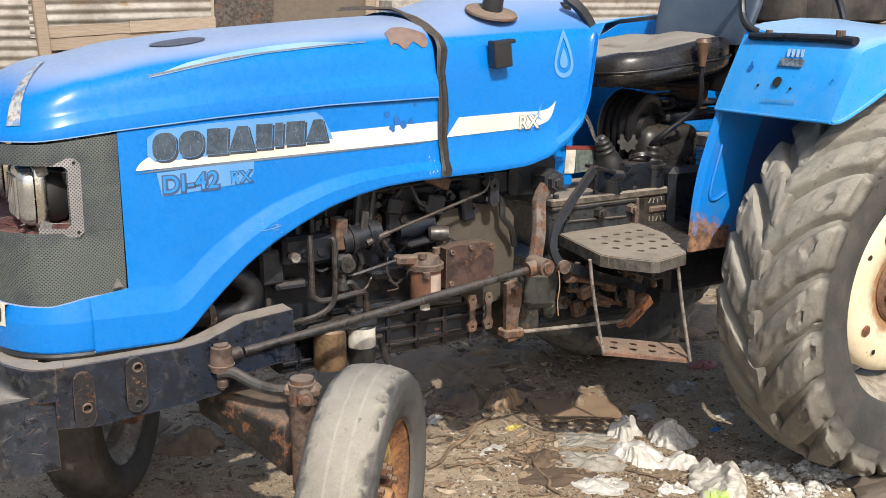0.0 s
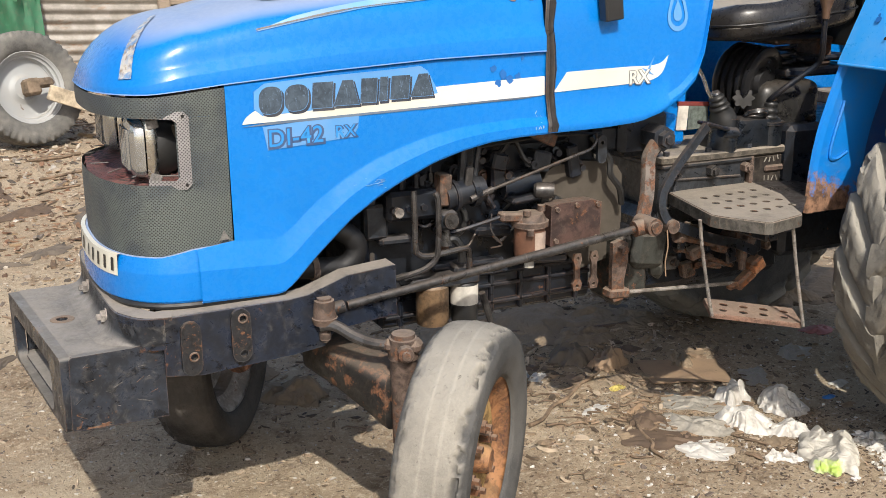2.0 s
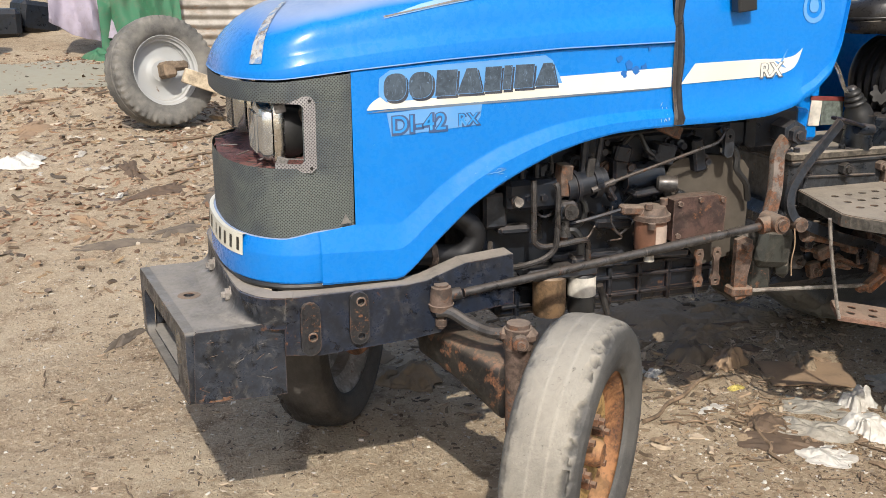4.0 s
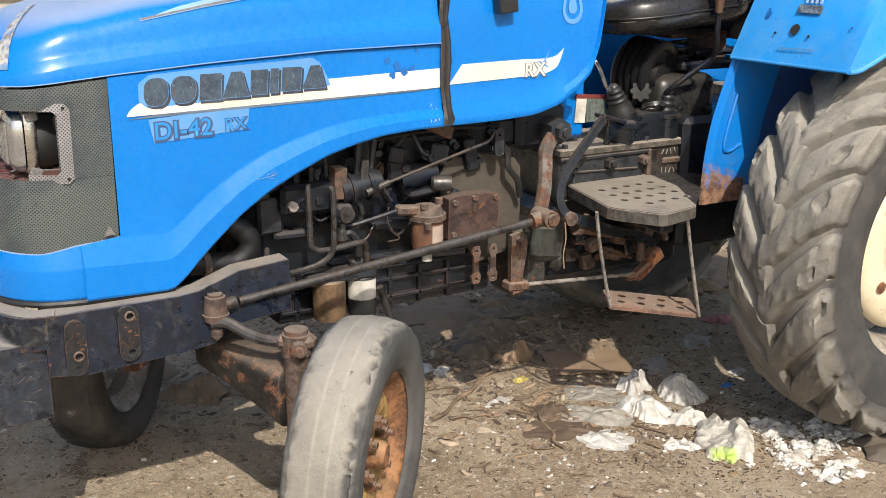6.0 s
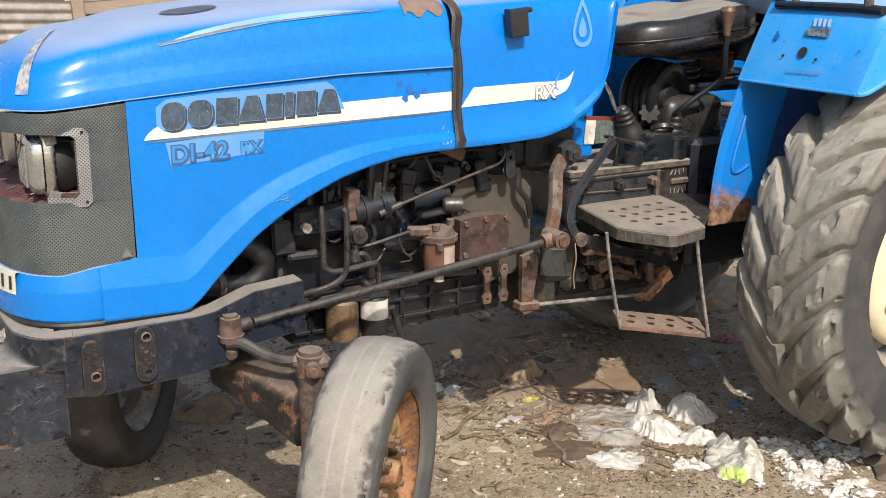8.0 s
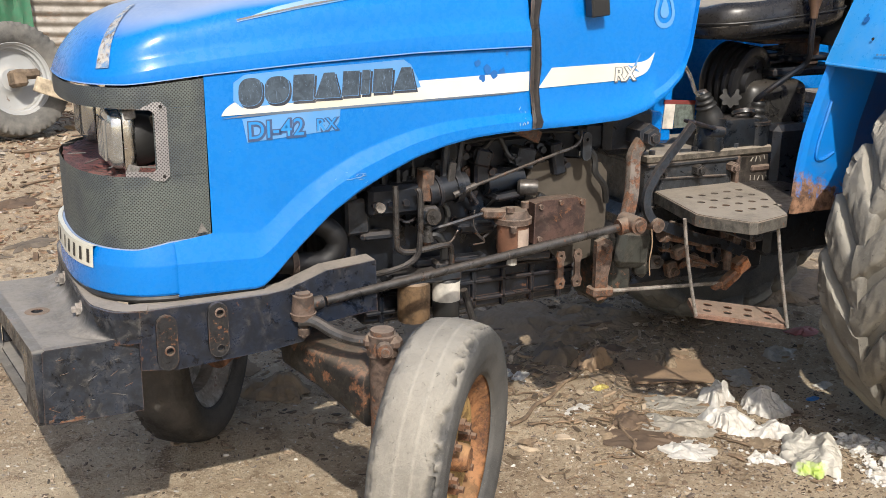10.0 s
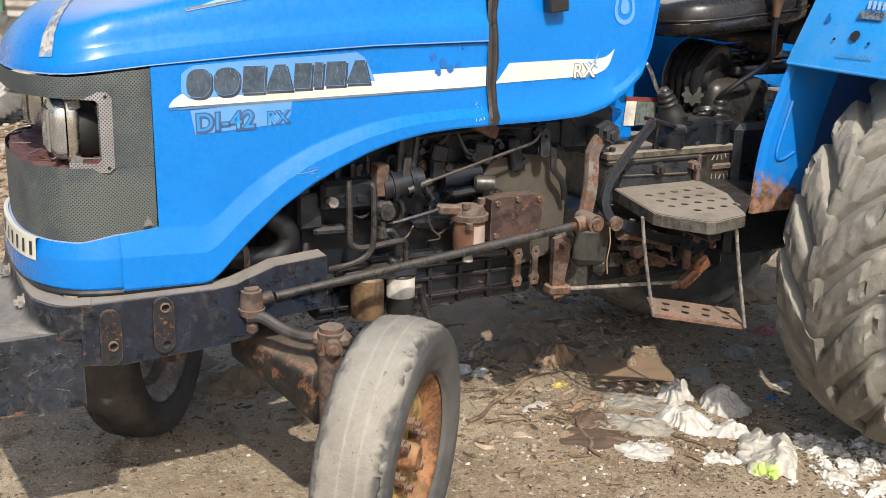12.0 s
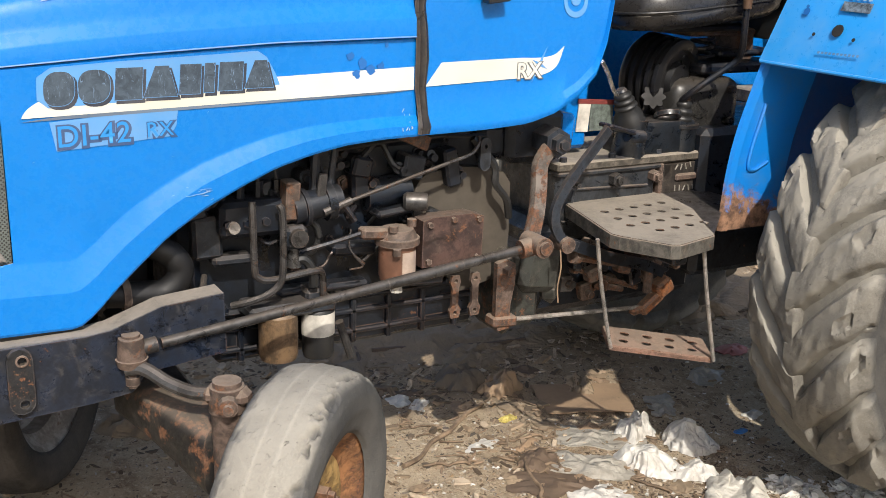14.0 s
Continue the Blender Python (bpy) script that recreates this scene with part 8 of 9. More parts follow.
def bag(name, label, category, x, y, w, d, h, yaw, mat, seed, peak=1.0, group=""):
    """A crumpled bag lying on the ground: an uneven heap of thin film with short sharp folds and a torn, tucked hem."""
    rnd = random.Random(seed)
    off = Vector((rnd.uniform(0, 60), rnd.uniform(0, 60), rnd.uniform(0, 60)))
    fan, mid_fan, fine_fan = creases(seed, 4, 0.7, 1.5, True), creases(seed + 300, 6, 2.0, 3.6, True), creases(seed + 500, 8, 4.5, 9.0, True)
    knot = Vector((rnd.uniform(-0.3, 0.3), rnd.uniform(-0.3, 0.3), 0))
    count, phase = rnd.randint(5, 8), rnd.uniform(0, 2)
    c, s = math.cos(radians(yaw)), math.sin(radians(yaw))
    rings, segs = 26, 96
    rows = []
    for i in range(rings + 1):
        r = i / rings
        row = []
        for j in range(segs):
            a = 2 * math.pi * j / segs
            e = Vector((math.cos(a), math.sin(a), 0))
            rim = 1 + 0.42 * noise.noise(e * 1.3 + off) + 0.22 * noise.noise(e * 3.1 + off) + 0.08 * noise.noise(e * 8 + off)
            p = Vector((r * rim * e.x, r * rim * e.y, 0))
            warp = Vector((noise.noise(p * 2.1 + off), noise.noise(p * 2.1 + off * 1.7), 0)) * 0.30
            q = p - knot
            swirl = math.atan2(q.y, q.x) / math.pi * count + phase + 1.6 * noise.noise(p * 1.7 + off)
            pleat = (abs(swirl % 2 - 1) - 0.5) * min(1.0, q.length * 1.6) * (0.5 + noise.noise(p * 1.3 + off * 2.3))
            body = max(0.0, 1 - r ** 2.0) ** (0.7 * peak)
            lump = 0.75 + 0.45 * noise.noise(p * 1.5 + off * 0.7)
            z = h * (body * (lump + 0.34 * fan(p + warp)) + (0.10 * pleat + 0.15 * mid_fan(p + warp) + 0.07 * fine_fan(p + warp)) * (0.35 + 0.65 * body) * min(1.0, (1.04 - r) * 6) + 0.03)
            z = max(0.003, z)
            px = p.x * w / 2 + 0.12 * w * noise.noise(p * 3 + off) * body
            py = p.y * d / 2 + 0.12 * d * noise.noise(p * 3 + off * 2) * body
            gx, gy = x + px * c - py * s, y + px * s + py * c
            row.append((gx, gy, ground_z(gx, gy) + z))
        rows.append(row)
    bm = skin(rows, closed=True)
    bmesh.ops.remove_doubles(bm, verts=bm.verts, dist=0.0002)
    ob = part(name, bm, mat, None, label, 24)
    return tagged(ob, category=category, group=group)


def flat_piece(name, label, category, corners, mat, seed, n=16, lift=0.008):
    """A flat stiff piece on the ground between four corners, with worn edges."""
    rnd = random.Random(seed)
    off = Vector((rnd.uniform(0, 60), rnd.uniform(0, 60), 0))
    a, b, c, d = [Vector((p[0], p[1], 0)) for p in corners]
    rows = []
    for j in range(n + 1):
        row = []
        for i in range(n + 1):
            u, v = i / n, j / n
            p = (a * (1 - u) + b * u) * (1 - v) + (d * (1 - u) + c * u) * v
            p += Vector((noise.noise(p * 14 + off), noise.noise(p * 14 + off * 2), 0)) * 0.010
            p.z = ground_z(p.x, p.y) * 0.5 + lift + 0.007 * noise.noise(p * 7 + off)
            row.append(p)
        rows.append(row)
    bm = skin(rows)
    shell(bm, 0.004)
    return tagged(part(name, bm, mat, None, label, 30), category=category)


G = "plastic bags beside the tyre"
bag("plastic_bag", "crumpled white plastic bag standing in a peak", "plastic bag", -0.545, -0.070, 0.15, 0.12, 0.100, 30, M_BAG, 11, 1.6, G)
bag("plastic_bag", "crumpled white plastic bag, full and rounded", "plastic bag", -0.435, -0.195, 0.16, 0.17, 0.082, 70, M_BAG, 19, 0.8, G)
bag("plastic_bag", "torn white plastic bag spread in the sun", "plastic bag", -0.655, -0.265, 0.20, 0.17, 0.075, -50, M_BAG, 23, 1.4, G)
bag("plastic_bag", "torn white plastic bag beside the foam crumbs", "plastic bag", -0.555, -0.365, 0.14, 0.11, 0.045, -40, M_BAG, 14, 1.0, G)
crumple("plastic_bag", "flattened off-white plastic bag", "plastic bag", -0.905, -0.365, 0.18, 0.14, 0.020, -30, M_BAG, 15, 1.0, 34, group=G)
bag("plastic_bag", "bulging white bag splashed with lime green paint", "plastic bag", -0.575, -0.580, 0.32, 0.19, 0.080, 52, M_BAG_LIME, 26, 0.7, G)
crumple("plastic_bag", "small scrap of white plastic bag", "plastic bag", -1.06, 0.06, 0.12, 0.05, 0.014, 20, M_BAG, 17, 1.0, 18, group=G)
crumple("plastic_sheet", "grey translucent plastic sheet on the dirt", "plastic sheet", -0.815, -0.200, 0.25, 0.15, 0.034, -42, M_BAG_GREY, 18, 1.0, 28)
crumple("plastic_sheet", "grey flat plastic sheet in the shade of the step", "plastic sheet", -0.685, -0.045, 0.26, 0.15, 0.02, -35, M_BAG_GREY, 19, 0.7, 28)
crumple("paper_scrap", "white paper scrap on the dirt", "paper", -1.10, 0.40, 0.10, 0.05, 0.03, 35, M_BAG, 21, 1.0, 14)
crumple("paper_scrap", "white paper scrap under the engine", "paper", -0.73, 0.42, 0.09, 0.06, 0.03, -25, M_BAG, 22, 1.0, 14)
crumple("wrapper", "printed white food wrapper", "wrapper", -1.13, 0.46, 0.10, 0.09, 0.02, 20, M_BAG, 23, 0.8, 14)
crumple("rag", "dark brown rag on the dirt", "rag", -0.95, -0.10, 0.15, 0.11, 0.035, 40, M_RAG, 24, 1.2)
crumple("rag", "torn brown rag on the dirt", "rag", -0.99, -0.23, 0.26, 0.13, 0.02, -30, M_RAG, 25, 1.2)
bag("paper_bag", "crumpled brown paper bag", "paper bag", -0.775, 0.400, 0.19, 0.14, 0.085, 25, M_CARD, 26, 1.0)
bag("paper_bag", "crumpled dark sack in the shade", "sack", -0.87, 0.50, 0.18, 0.14, 0.085, -15, M_SACK, 27, 1.0)
flat_piece("cardboard", "flat piece of brown cardboard", "cardboard", ((-0.67, 0.37), (-0.35, 0.26), (-0.45, 0.045), (-0.74, 0.15)), M_CARD, 28)
crumple("plastic_sheet", "crumpled black plastic sheet behind the front axle", "plastic sheet", -1.98, 0.66, 0.24, 0.16, 0.08, -40, M_BLACKSHEET, 55, 1.2, 30)
crumple("sacking", "grey-brown sacking laid by the rear tyre", "sacking", -0.02, -0.95, 0.50, 0.34, 0.10, -34, M_SACK, 29, 0.6, 30)
crumple("yellow_scrap", "torn yellow plastic scrap on dirt", "plastic scrap", -0.88, 0.19, 0.07, 0.04, 0.02, 10, M_YELLOW, 30, 1.2, 10)
crumple("red_scrap", "faded red plastic scrap under the axle", "plastic scrap", 0.26, 0.33, 0.14, 0.10, 0.03, 10, M_REDPL, 31, 1.0, 12)
crumple("blue_scrap", "small blue plastic scrap", "plastic scrap", -0.22, -0.21, 0.05, 0.03, 0.015, 10, M_BLUEPL, 32, 1.0, 10)
crumple("pale_scrap", "pale cream scrap of foam", "foam scrap", -0.09, -0.13, 0.07, 0.05, 0.025, 10, M_PAPER, 33, 0.6, 10)
crumple("plastic_sheet", "torn grey plastic scrap by the rear wheel", "plastic sheet", -0.02, 0.18, 0.15, 0.12, 0.03, 30, M_BAG_GREY, 34, 1.2, 20)
crumple("plastic_sheet", "grey torn plastic scrap in the shade", "plastic sheet", -0.33, 0.06, 0.17, 0.10, 0.02, 60, M_BAG_GREY, 35, 1.0, 20)
for i, (x, y, w, d, yaw) in enumerate(((-0.85, 0.95, 0.55, 0.40, 20), (-0.45, 0.85, 0.40, 0.30, -30), (-1.25, 0.85, 0.45, 0.30, 50), (-0.70, 0.70, 0.30, 0.20, 10), (-1.00, 1.35, 0.50, 0.40, -10), (-0.50, 0.30, 0.16, 0.10, 60), (0.78, 0.92, 0.75, 0.45, 40), (0.45, 0.75, 0.40, 0.30, 10), (-2.15, 0.92, 0.34, 0.24, 0))):
    crumple("black_sheet", "crumpled black plastic sheet under the tractor", "plastic sheet", x, y, w, d, 0.06, yaw, M_BLACKSHEET, 40 + i, 1.1, 40, group="black sheets under the tractor")
rnd = random.Random(77)
for i in range(34):
    x, y = rnd.uniform(-1.5, -0.2), rnd.uniform(0.2, 1.5)
    if rnd.random() < 0.35:
        x, y = rnd.uniform(-1.3, -0.5), rnd.uniform(-0.5, 0.3)
    crumple("scrap", "small torn dark scrap in the dirt", "scrap", x, y, rnd.uniform(0.04, 0.12), rnd.uniform(0.03, 0.09), rnd.uniform(0.008, 0.022), rnd.uniform(0, 180), rnd.choice((M_BLACKSHEET, M_RAG, M_SACK, M_CARD, M_BLACKSHEET)), 100 + i, 1.2, 9, group="torn scraps in the dirt")


def stick(a, b, r, label="dry bent twig on the dirt", mat=M_STICK, bow=0.03, seed=0):
    rnd = random.Random(seed)
    pts = []
    for i in range(6):
        f = i / 5
        x, y = a[0] + (b[0] - a[0]) * f + rnd.gauss(0, bow) * 0.4, a[1] + (b[1] - a[1]) * f + rnd.gauss(0, bow) * 0.4
        pts.append((x, y, ground_z(x, y) + r * 0.9 + 0.004))
    return tagged(part("twig", tube(pts, r, 6, 3), mat, None, label), category="twig", group="twigs on the dirt")


stick((-1.36, 0.01), (-0.915, 0.31), 0.008, seed=1)
stick((-1.10, -0.35), (-0.98, -0.08), 0.006, seed=2)
stick((-0.45, 0.72), (-1.05, 0.90), 0.010, "thin dark branch under the tractor", M_RAG, seed=3)
stick((-1.25, 0.62), (-1.05, 1.02), 0.008, "thin dark branch under the tractor", M_RAG, seed=4)
rnd = random.Random(5)
for i in range(90):
    x, y, a, L = rnd.uniform(-3.3, -0.3), rnd.uniform(-0.6, 2.4), rnd.uniform(0, 6.3), rnd.uniform(0.04, 0.16)
    if i > 33:
        x, y = rnd.gauss(-0.95, 0.25), rnd.gauss(-0.1, 0.3)
    stick((x, y), (x + L * math.cos(a), y + L * math.sin(a)), rnd.uniform(0.002, 0.0045), seed=10 + i)
rnd = random.Random(6)
for i in range(10):
    x, y, a, L = rnd.uniform(-4.2, -1.6), rnd.uniform(2.6, 7.5), rnd.uniform(-0.6, 0.6), rnd.uniform(0.2, 0.6)
    stick((x, y), (x + L * math.cos(a), y + L * math.sin(a)), rnd.uniform(0.006, 0.014), "weathered splinter of wood on the yard", seed=60 + i)
crumple("cardboard", "scrap of torn light wood beside the wheel", "wood scrap", -2.03, -0.62, 0.24, 0.07, 0.03, 30, M_CARD, 61, 1.2, 14)
crumple("white_cloth", "crumpled white cloth on the yard", "cloth", -3.45, 4.55, 0.34, 0.22, 0.10, 0, M_BAG, 62, 1.0)
for i, (x, y, w, d, mt) in enumerate(((-2.95, 2.75, 0.36, 0.10, M_SACK), (-2.60, 2.9, 0.26, 0.12, M_SACK), (-2.62, 3.7, 0.36, 0.16, M_RAG), (-2.95, 1.45, 0.22, 0.05, M_SACK), (-3.4, 5.6, 0.5, 0.2, M_CARD), (-2.30, 3.5, 0.34, 0.20, M_SACK), (-2.75, 4.2, 0.40, 0.12, M_RAG), (-3.05, 3.2, 0.22, 0.08, M_CARD))):
    crumple("flat_scrap", "flattened scrap trodden into the yard", "scrap", x, y, w, d, 0.035, 17 * i, mt, 70 + i, 1.2, 22, 0.8, group="flattened scraps on the yard")

# ---- old axle lying in the yard ----
ax = thing("old_axle", "detached old axle with one grey wheel, dumped on the yard", "axle", m=pose(0, 0, 0))
AXW = Vector((-2.425, 5.42, 0.0))
AXW.z = ground_z(AXW.x, AXW.y) + 0.420
M_RIM_PALE = painted("pale_grey_rim", (0.35, 0.36, 0.36), dust=0.35, rust=0.06, rough=0.5, coat=0.0, dust_col=(0.36, 0.32, 0.26), film=0.25)
M_TYRE_B = rubber("grey_dusty_tyre", (0.115, 0.112, 0.105), (0.225, 0.212, 0.186))


def dumped_wheel(m):
    """A wheel with a stepped rim, a deep pale dish and a tyre with blocks along its shoulder."""
    rim = [(r * 0.87, y) for r, y in ((0.300, -0.086), (0.304, -0.078), (0.292, -0.070), (0.284, -0.066), (0.280, -0.048), (0.272, -0.042), (0.262, -0.040), (0.258, -0.012), (0.250, -0.004), (0.246, 0.050), (0.270, 0.070), (0.300, 0.080))]
    wheel = part("wheel", lathe(rim + [(r - 0.006, y) for r, y in reversed(rim)], 64, closed=True), M_RIM_PALE, ax, "pale grey stepped rim of the dumped wheel", 30)
    wheel.matrix_local = m
    part("wheel_disc", lathe([(0.219, -0.006), (0.209, 0.004), (0.187, 0.010), (0.12, 0.020), (0.10, 0.012), (0.08, -0.014), (0.0, -0.016), (0.0, 0.0), (0.08, 0.0), (0.12, 0.030), (0.209, 0.016)], 56), M_RIM_PALE, wheel, "pale grey dished wheel disc", 40)

    def blocks(a, r, y):
        e = Vector((math.cos(a), math.sin(a), 0))
        on = math.sin(44 * a + 2.5 * noise.noise(e * 2)) > -0.15
        at = max(0.0, 1 - abs(r - 0.385) / 0.022)
        return (0.008 if on else -0.007) * min(1.0, at * 2) + 0.003 * noise.noise(e * 9 + Vector((0, 0, y * 20)))

    prof = [(0.259, 0.085), (0.275, 0.102), (0.320, 0.114), (0.370, 0.110), (0.395, 0.100), (0.404, 0.084), (0.408, 0.050), (0.402, 0.046), (0.402, 0.040), (0.410, 0.036), (0.412, 0.0)]
    prof = [(r, -y) for r, y in prof] + [(r, y) for r, y in reversed(prof[:-1])]
    part("tyre", lathe(prof, 264, wob=blocks), M_TYRE_B, wheel, "grey cracked tyre with worn shoulder blocks", 40)


dumped_wheel(Matrix.Translation(AXW) @ pose(0, 0, 0, -12, 0, 22))
part("hub_casting", turned(boxes(((0, -0.10, 0), (0.10, 0.14, 0.12)), ((0.08, -0.13, 0.02), (0.14, 0.08, 0.07)), bevel=0.02), Matrix.Translation(AXW) @ pose(0, 0, 0, -12, 0, 22)), plain("clay_brown_casting", (0.17, 0.125, 0.085), 0.9, 0, 0.25), ax, "clay-caked hub casting")
bm = boxes(((0.50, -0.20, -0.17), (0.85, 0.05, 0.11), (0, 22, 0)), bevel=0.006)
part("axle_bar", turned(bm, Matrix.Translation(AXW) @ pose(0, 0, 0, 0, 0, 12)), plain("cream_painted_bar", (0.46, 0.38, 0.27), 0.8, 0, 0.25), ax, "cream-painted flat axle bar")
# ---- yard fence ----
FY = 9.2
fz = ground_z(0, FY) - 0.02


def corrugated(x0, x1, z0, z1, y, name_label, tilt=0.0, pitch=0.105, amp=0.014):
    """A sheet with level corrugations."""
    nz = int((z1 - z0) / pitch * 8)
    bm = bmesh.new()
    rows = []
    for j in range(nz + 1):
        z = z0 + (z1 - z0) * j / nz
        row = []
        for i in range(9):
            x = x0 + (x1 - x0) * i / 8
            dent = 0.02 * noise.noise(Vector((x * 2, z * 2, y)))
            row.append(bm.verts.new((x, y + amp * math.sin(2 * math.pi * (z - z0) / pitch) + dent, z + tilt * (x - x0) + 0.008 * noise.noise(Vector((x * 3, z, 1))))))
        rows.append(row)
    for a, b in zip(rows, rows[1:]):
        for i in range(8):
            bm.faces.new((a[i], a[i + 1], b[i + 1], b[i]))
    shell(bm, 0.004)
    ob = part("corrugated_sheet", bm, M_CORR, None, name_label, 60, False)
    return tagged(ob, category="corrugated sheet", group="fence sheets")


corrugated(-1.95, -0.55, fz - 0.03, fz + 0.75, FY, "weathered corrugated iron sheet nailed low in the fence", -0.03)
corrugated(-2.1, -0.6, fz + 0.70, fz + 1.9, FY + 0.05, "weathered corrugated iron sheet in the fence", -0.02)
corrugated(-0.75, 1.25, fz + 0.72, fz + 1.9, FY + 0.03, "bleached corrugated iron sheet above the boards", 0.015)
corrugated(-0.85, 1.3, fz - 0.03, fz + 0.62, FY + 0.06, "weathered corrugated iron sheet behind the boards", 0.01)


def board(x0, x1, z, h, y, tilt, seed, group="fence boards"):
    n = 12
    rows = []
    for i in range(n + 1):
        x = x0 + (x1 - x0) * i / n
        a, b = 0.012 * noise.noise(Vector((x * 3, seed, 0))), 0.012 * noise.noise(Vector((x * 3, seed, 9)))
        zz = z + tilt * (x - x0)
        rows.append([(x, y, zz + a), (x, y - 0.022, zz + a + 0.003), (x, y - 0.022, zz + h + b - 0.003), (x, y, zz + h + b)])
    bm = skin(rows, closed=True)
    bm.faces.new([v for v in bm.verts][:4])
    bm.faces.new([v for v in bm.verts][-4:])
    return tagged(part("fence_board", bm, M_BOARD, None, "weathered grey-brown wooden fence board", 30), category="board", group=group)


board(-0.62, 0.45, fz + 0.72, 0.12, FY - 0.03, 0.045, 1)
board(0.28, 1.26, fz + 0.76, 0.13, FY - 0.045, 0.045, 2)
board(-0.62, 1.20, fz + 0.58, 0.14, FY - 0.02, 0.05, 3)
board(-0.60, 0.95, fz + 0.40, 0.16, FY - 0.02, 0.02, 4)
board(-0.60, 1.10, fz + 0.20, 0.16, FY - 0.02, 0.02, 5)
bm = boxes(((-0.66, FY - 0.07, fz + 0.95), (0.13, 0.09, 2.0), (0, -3, 0)), bevel=0.012)
tagged(part("fence_post", bm, M_BOARD, None, "split grey wooden fence post"), category="post", group="fence posts")
bm = boxes(((3.25, FY - 0.05, fz + 0.95), (0.14, 0.10, 2.0), (0, 1, 0)), bevel=0.012)
tagged(part("fence_post", bm, M_BOARD, None, "grey wooden fence post"), category="post", group="fence posts")
bm = boxes(((1.62, FY - 0.05, fz + 0.95), (0.72, 0.03, 2.0), (0, 0.6, 0)), bevel=0.004)
for i in range(3):
    box(bm, (1.36 + 0.26 * i, FY - 0.068, fz + 0.95), (0.02, 0.01, 1.96), bevel=0.003)
tagged(part("steel_panel", bm, M_PANEL, None, "dark rusted steel sheet standing in the fence"), category="steel sheet")
bm = boxes(((2.58, FY, fz + 0.85), (1.24, 0.03, 1.8), (0, -0.8, 0)), bevel=0.004)
tagged(part("steel_panel", bm, M_SACK, None, "brown weathered panel in the fence"), category="panel")
for i, (x, z, w, h) in enumerate(((3.62, 0.95, 0.55, 0.38), (4.15, 0.9, 0.48, 0.42), (4.7, 0.8, 0.6, 0.35), (3.85, 0.5, 0.7, 0.5), (4.6, 0.4, 0.7, 0.5), (5.4, 0.5, 0.9, 0.7))):
    bm = boxes(((x, FY - 0.3, fz + z), (w, 0.4, h), (0, 3 * math.sin(i * 2), 8 * math.sin(i))), bevel=0.03)
    tagged(part("rubble_block", bm, M_CONCRETE, None, "broken grey concrete block piled at the fence"), category="concrete block", group="rubble at the fence")
bm = boxes(((4.6, FY - 0.25, fz + 0.12), (2.6, 0.9, 0.5), (0, 0, 2)), bevel=0.06)
tagged(part("rubble_heap", bm, M_CONCRETE, None, "low heap of rubble at the fence"), category="rubble")
for x0, x1 in ((5.0, 9.0), (-9.0, -4.4)):
    corrugated(x0, x1, fz - 0.1, fz + 1.9, FY + 0.4, "weathered corrugated iron sheet closing the yard", 0.0)


def hung_cloth(name, label, x0, x1, z0, z1, y, mat, seed, lean=0.35, lift=0.0):
    """Cloth hung or draped in deep folds; lift raises its hem towards one end."""
    bm = bmesh.new()
    rows = []
    for j in range(22):
        f = j / 21
        row = []
        for i in range(26):
            u = i / 25
            q = Vector((u * 1.9 + 0.5 * f, f * 1.3, seed))
            fold = 0.20 * noise.noise(q) + 0.12 * (1 - 2.4 * abs(noise.noise(q * 2.1))) + 0.05 * (1 - 2.4 * abs(noise.noise(q * 4.3)))
            sag = 0.08 * math.sin(u * math.pi) * (1 - f)
            row.append(bm.verts.new((x0 + (x1 - x0) * (u + 0.05 * noise.noise(q + Vector((3, 3, 3)))), y - lean * (1 - f) ** 2 + fold, z0 + lift * (1 - u) ** 2 * (1 - f) + (z1 - z0) * f - sag + 0.03 * noise.noise(Vector((u * 6, seed, 0))))))
        rows.append(row)
    for a, b in zip(rows, rows[1:]):
        for i in range(25):
            bm.faces.new((a[i], a[i + 1], b[i + 1], b[i]))
    shell(bm, 0.006)
    return tagged(part(name, bm, mat, None, label, 60, False), category="cloth")


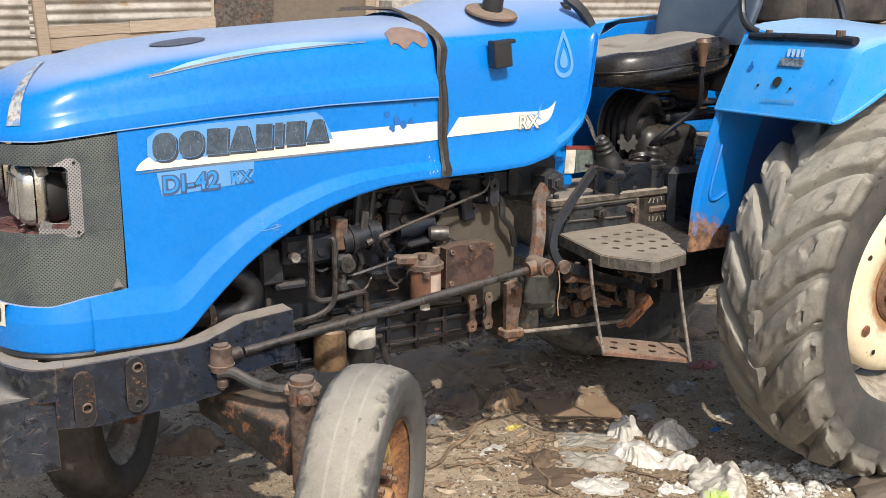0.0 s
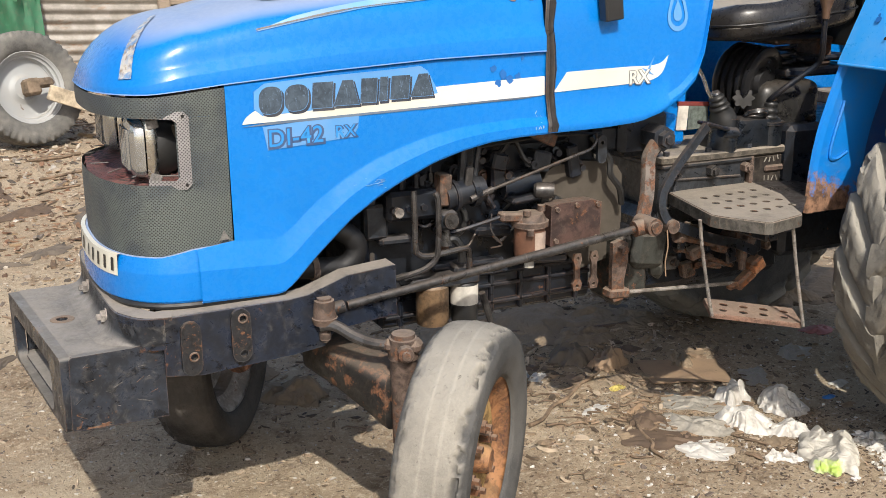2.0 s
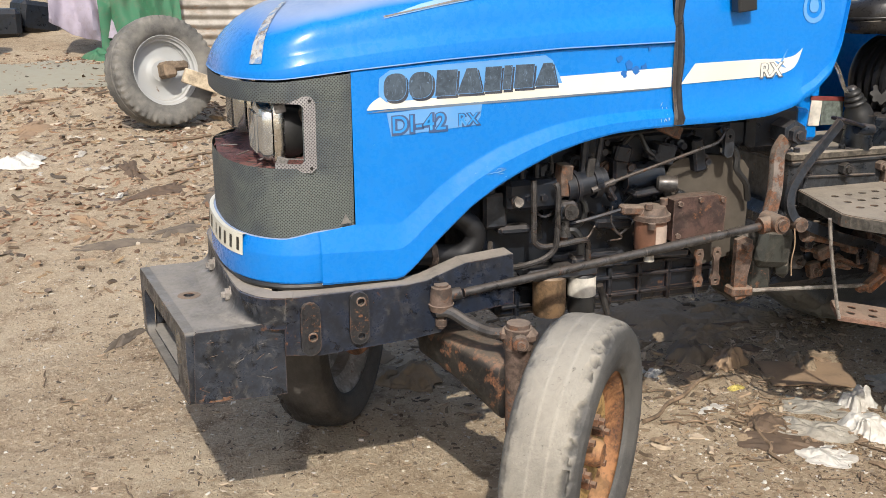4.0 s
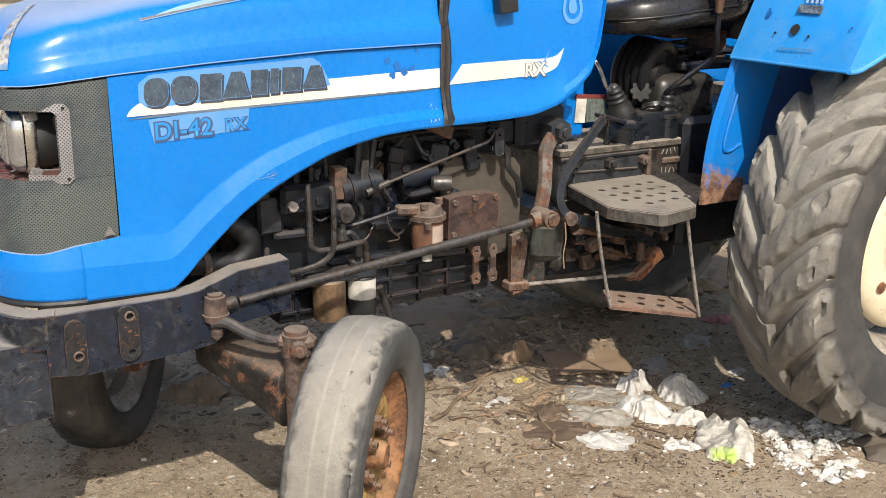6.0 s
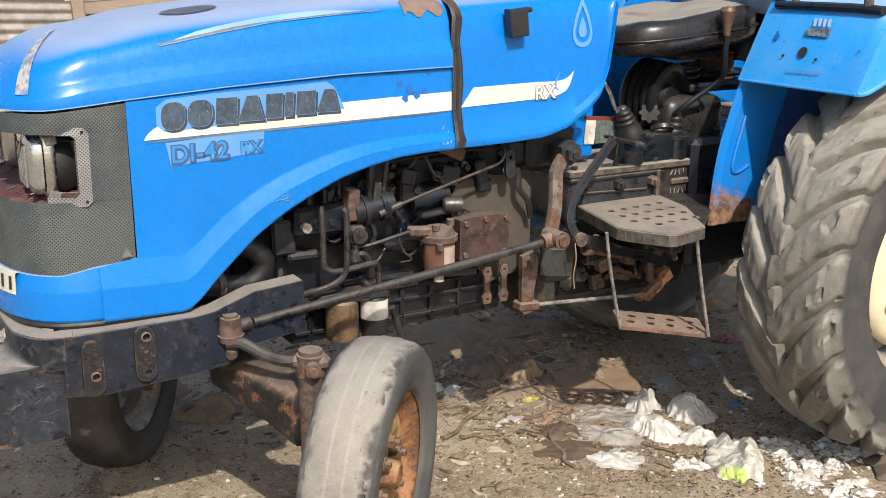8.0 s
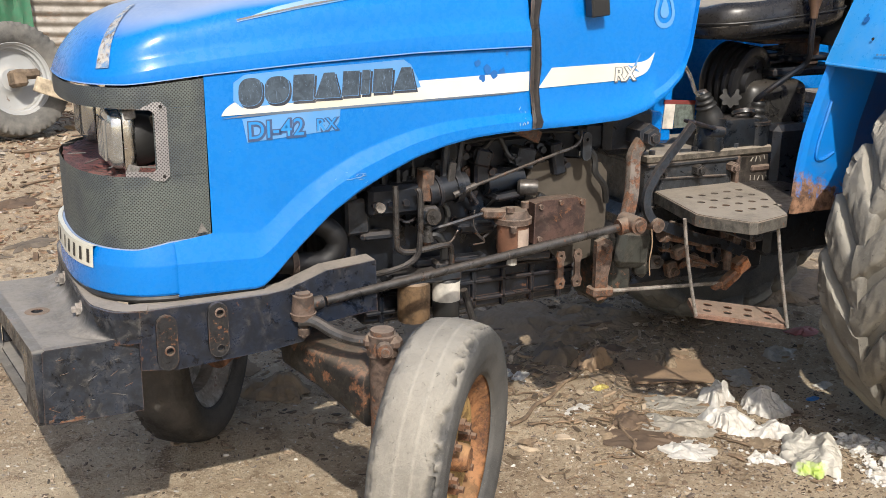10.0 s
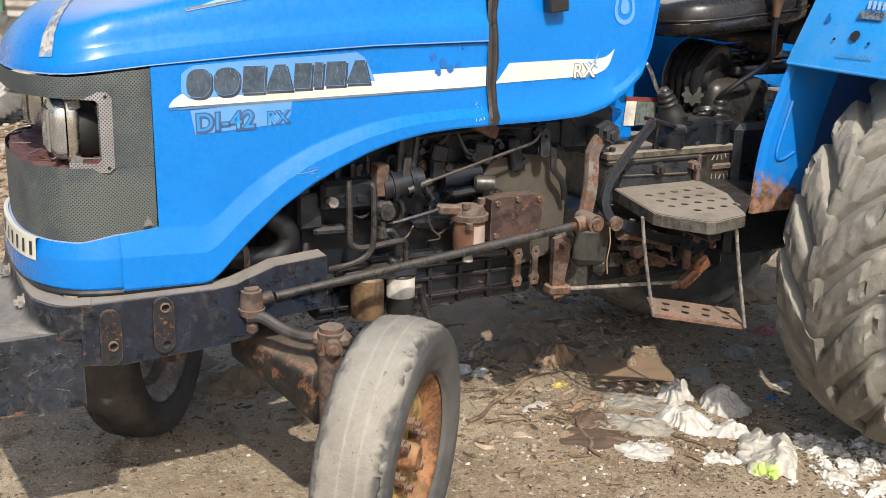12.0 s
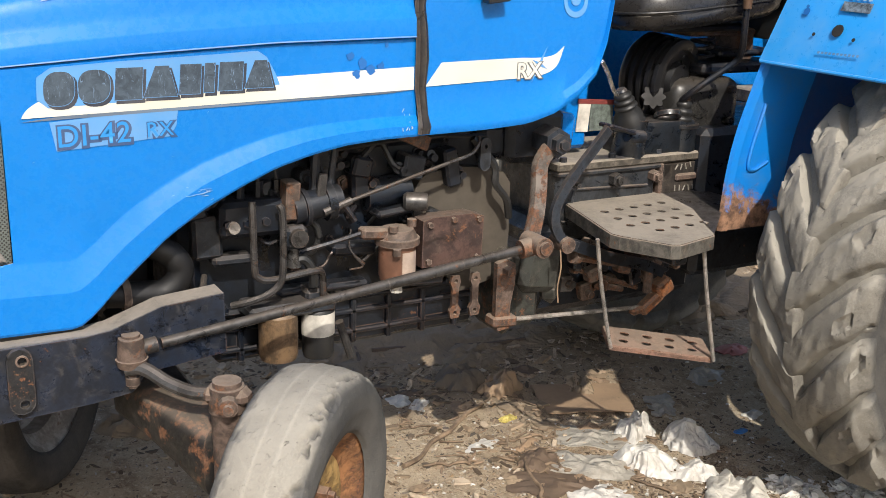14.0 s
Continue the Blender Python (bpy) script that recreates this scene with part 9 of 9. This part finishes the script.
hung_cloth("mauve_cloth", "pale mauve cloth draped over a heap", -3.22, -2.48, 0.64, fz + 1.2, FY - 0.30, M_PURPLE, 3, 0.30, 0.14)
hung_cloth("green_tarp", "crumpled green tarpaulin hung on the fence", -2.74, -1.93, fz + 0.02, fz + 1.3, FY - 0.25, M_GREEN, 8, 0.45)
bag("green_tarp", "fold of green tarpaulin on the ground", "tarpaulin", -2.70, FY - 0.62, 0.44, 0.34, 0.13, -15, M_GREEN, 81, 1.0)
crumple("ground_mat", "pale green mat spread on the ground", "mat", -3.6, FY - 1.4, 1.7, 1.5, 0.03, 5, M_GREENMAT, 82, 0.4)
for i, (x, y, s) in enumerate(((-3.75, 10.4, 0.35), (-4.2, 10.0, 0.4), (-3.4, 10.8, 0.4), (-4.7, 10.5, 0.5))):
    bm = boxes(((x, y, ground_z(x, y) + s * 0.4), (s * 1.2, s, s * 0.9), (0, 5 * i, 12 * i)), bevel=0.05)
    tagged(part("scrap_box", bm, M_IRON, None, "dark scrap machine part on the far heap"), category="scrap", group="scrap heap")
tyre = turned(lathe(F_PROF, 60), Matrix.Translation((-4.05, 8.9, ground_z(-4.05, 8.9) + 0.36)) @ pose(0, 0, 0, 0, 0, 30))
tagged(part("loose_tyre", tyre, M_TYRE_B, None, "loose grey tyre leaning by the scrap"), category="tyre")

# loose tyre lying on boards behind the seat, and scrap beyond
m = pose(0.72, 0.35, 1.585, 90, 0, 0)
bm = turned(lathe([(0.24, -0.06), (0.28, -0.09), (0.33, -0.095), (0.375, -0.08), (0.385, -0.05), (0.385, 0.05), (0.375, 0.08), (0.33, 0.095), (0.28, 0.09), (0.24, 0.06)], 72, wob=lambda a, r, y: (0.008 if (int(a / (2 * math.pi) * 72) % 3) else -0.006) if r > 0.36 else 0.0), m)
tagged(part("spare_tyre", bm, M_TYRE_D, None, "dark lugged spare tyre lying behind the seat"), category="tyre")
bm = boxes(((0.62, 0.25, 1.472), (0.86, 0.90, 0.03)), ((0.30, 0.0, 1.23), (0.06, 0.06, 0.46)), ((0.30, 0.3, 1.23), (0.06, 0.06, 0.46)), ((0.22, 0.15, 1.02), (0.22, 0.40, 0.05)), bevel=0.006)
part("rear_platform", bm, M_STEP, tractor, "dusty sheet platform behind the seat")
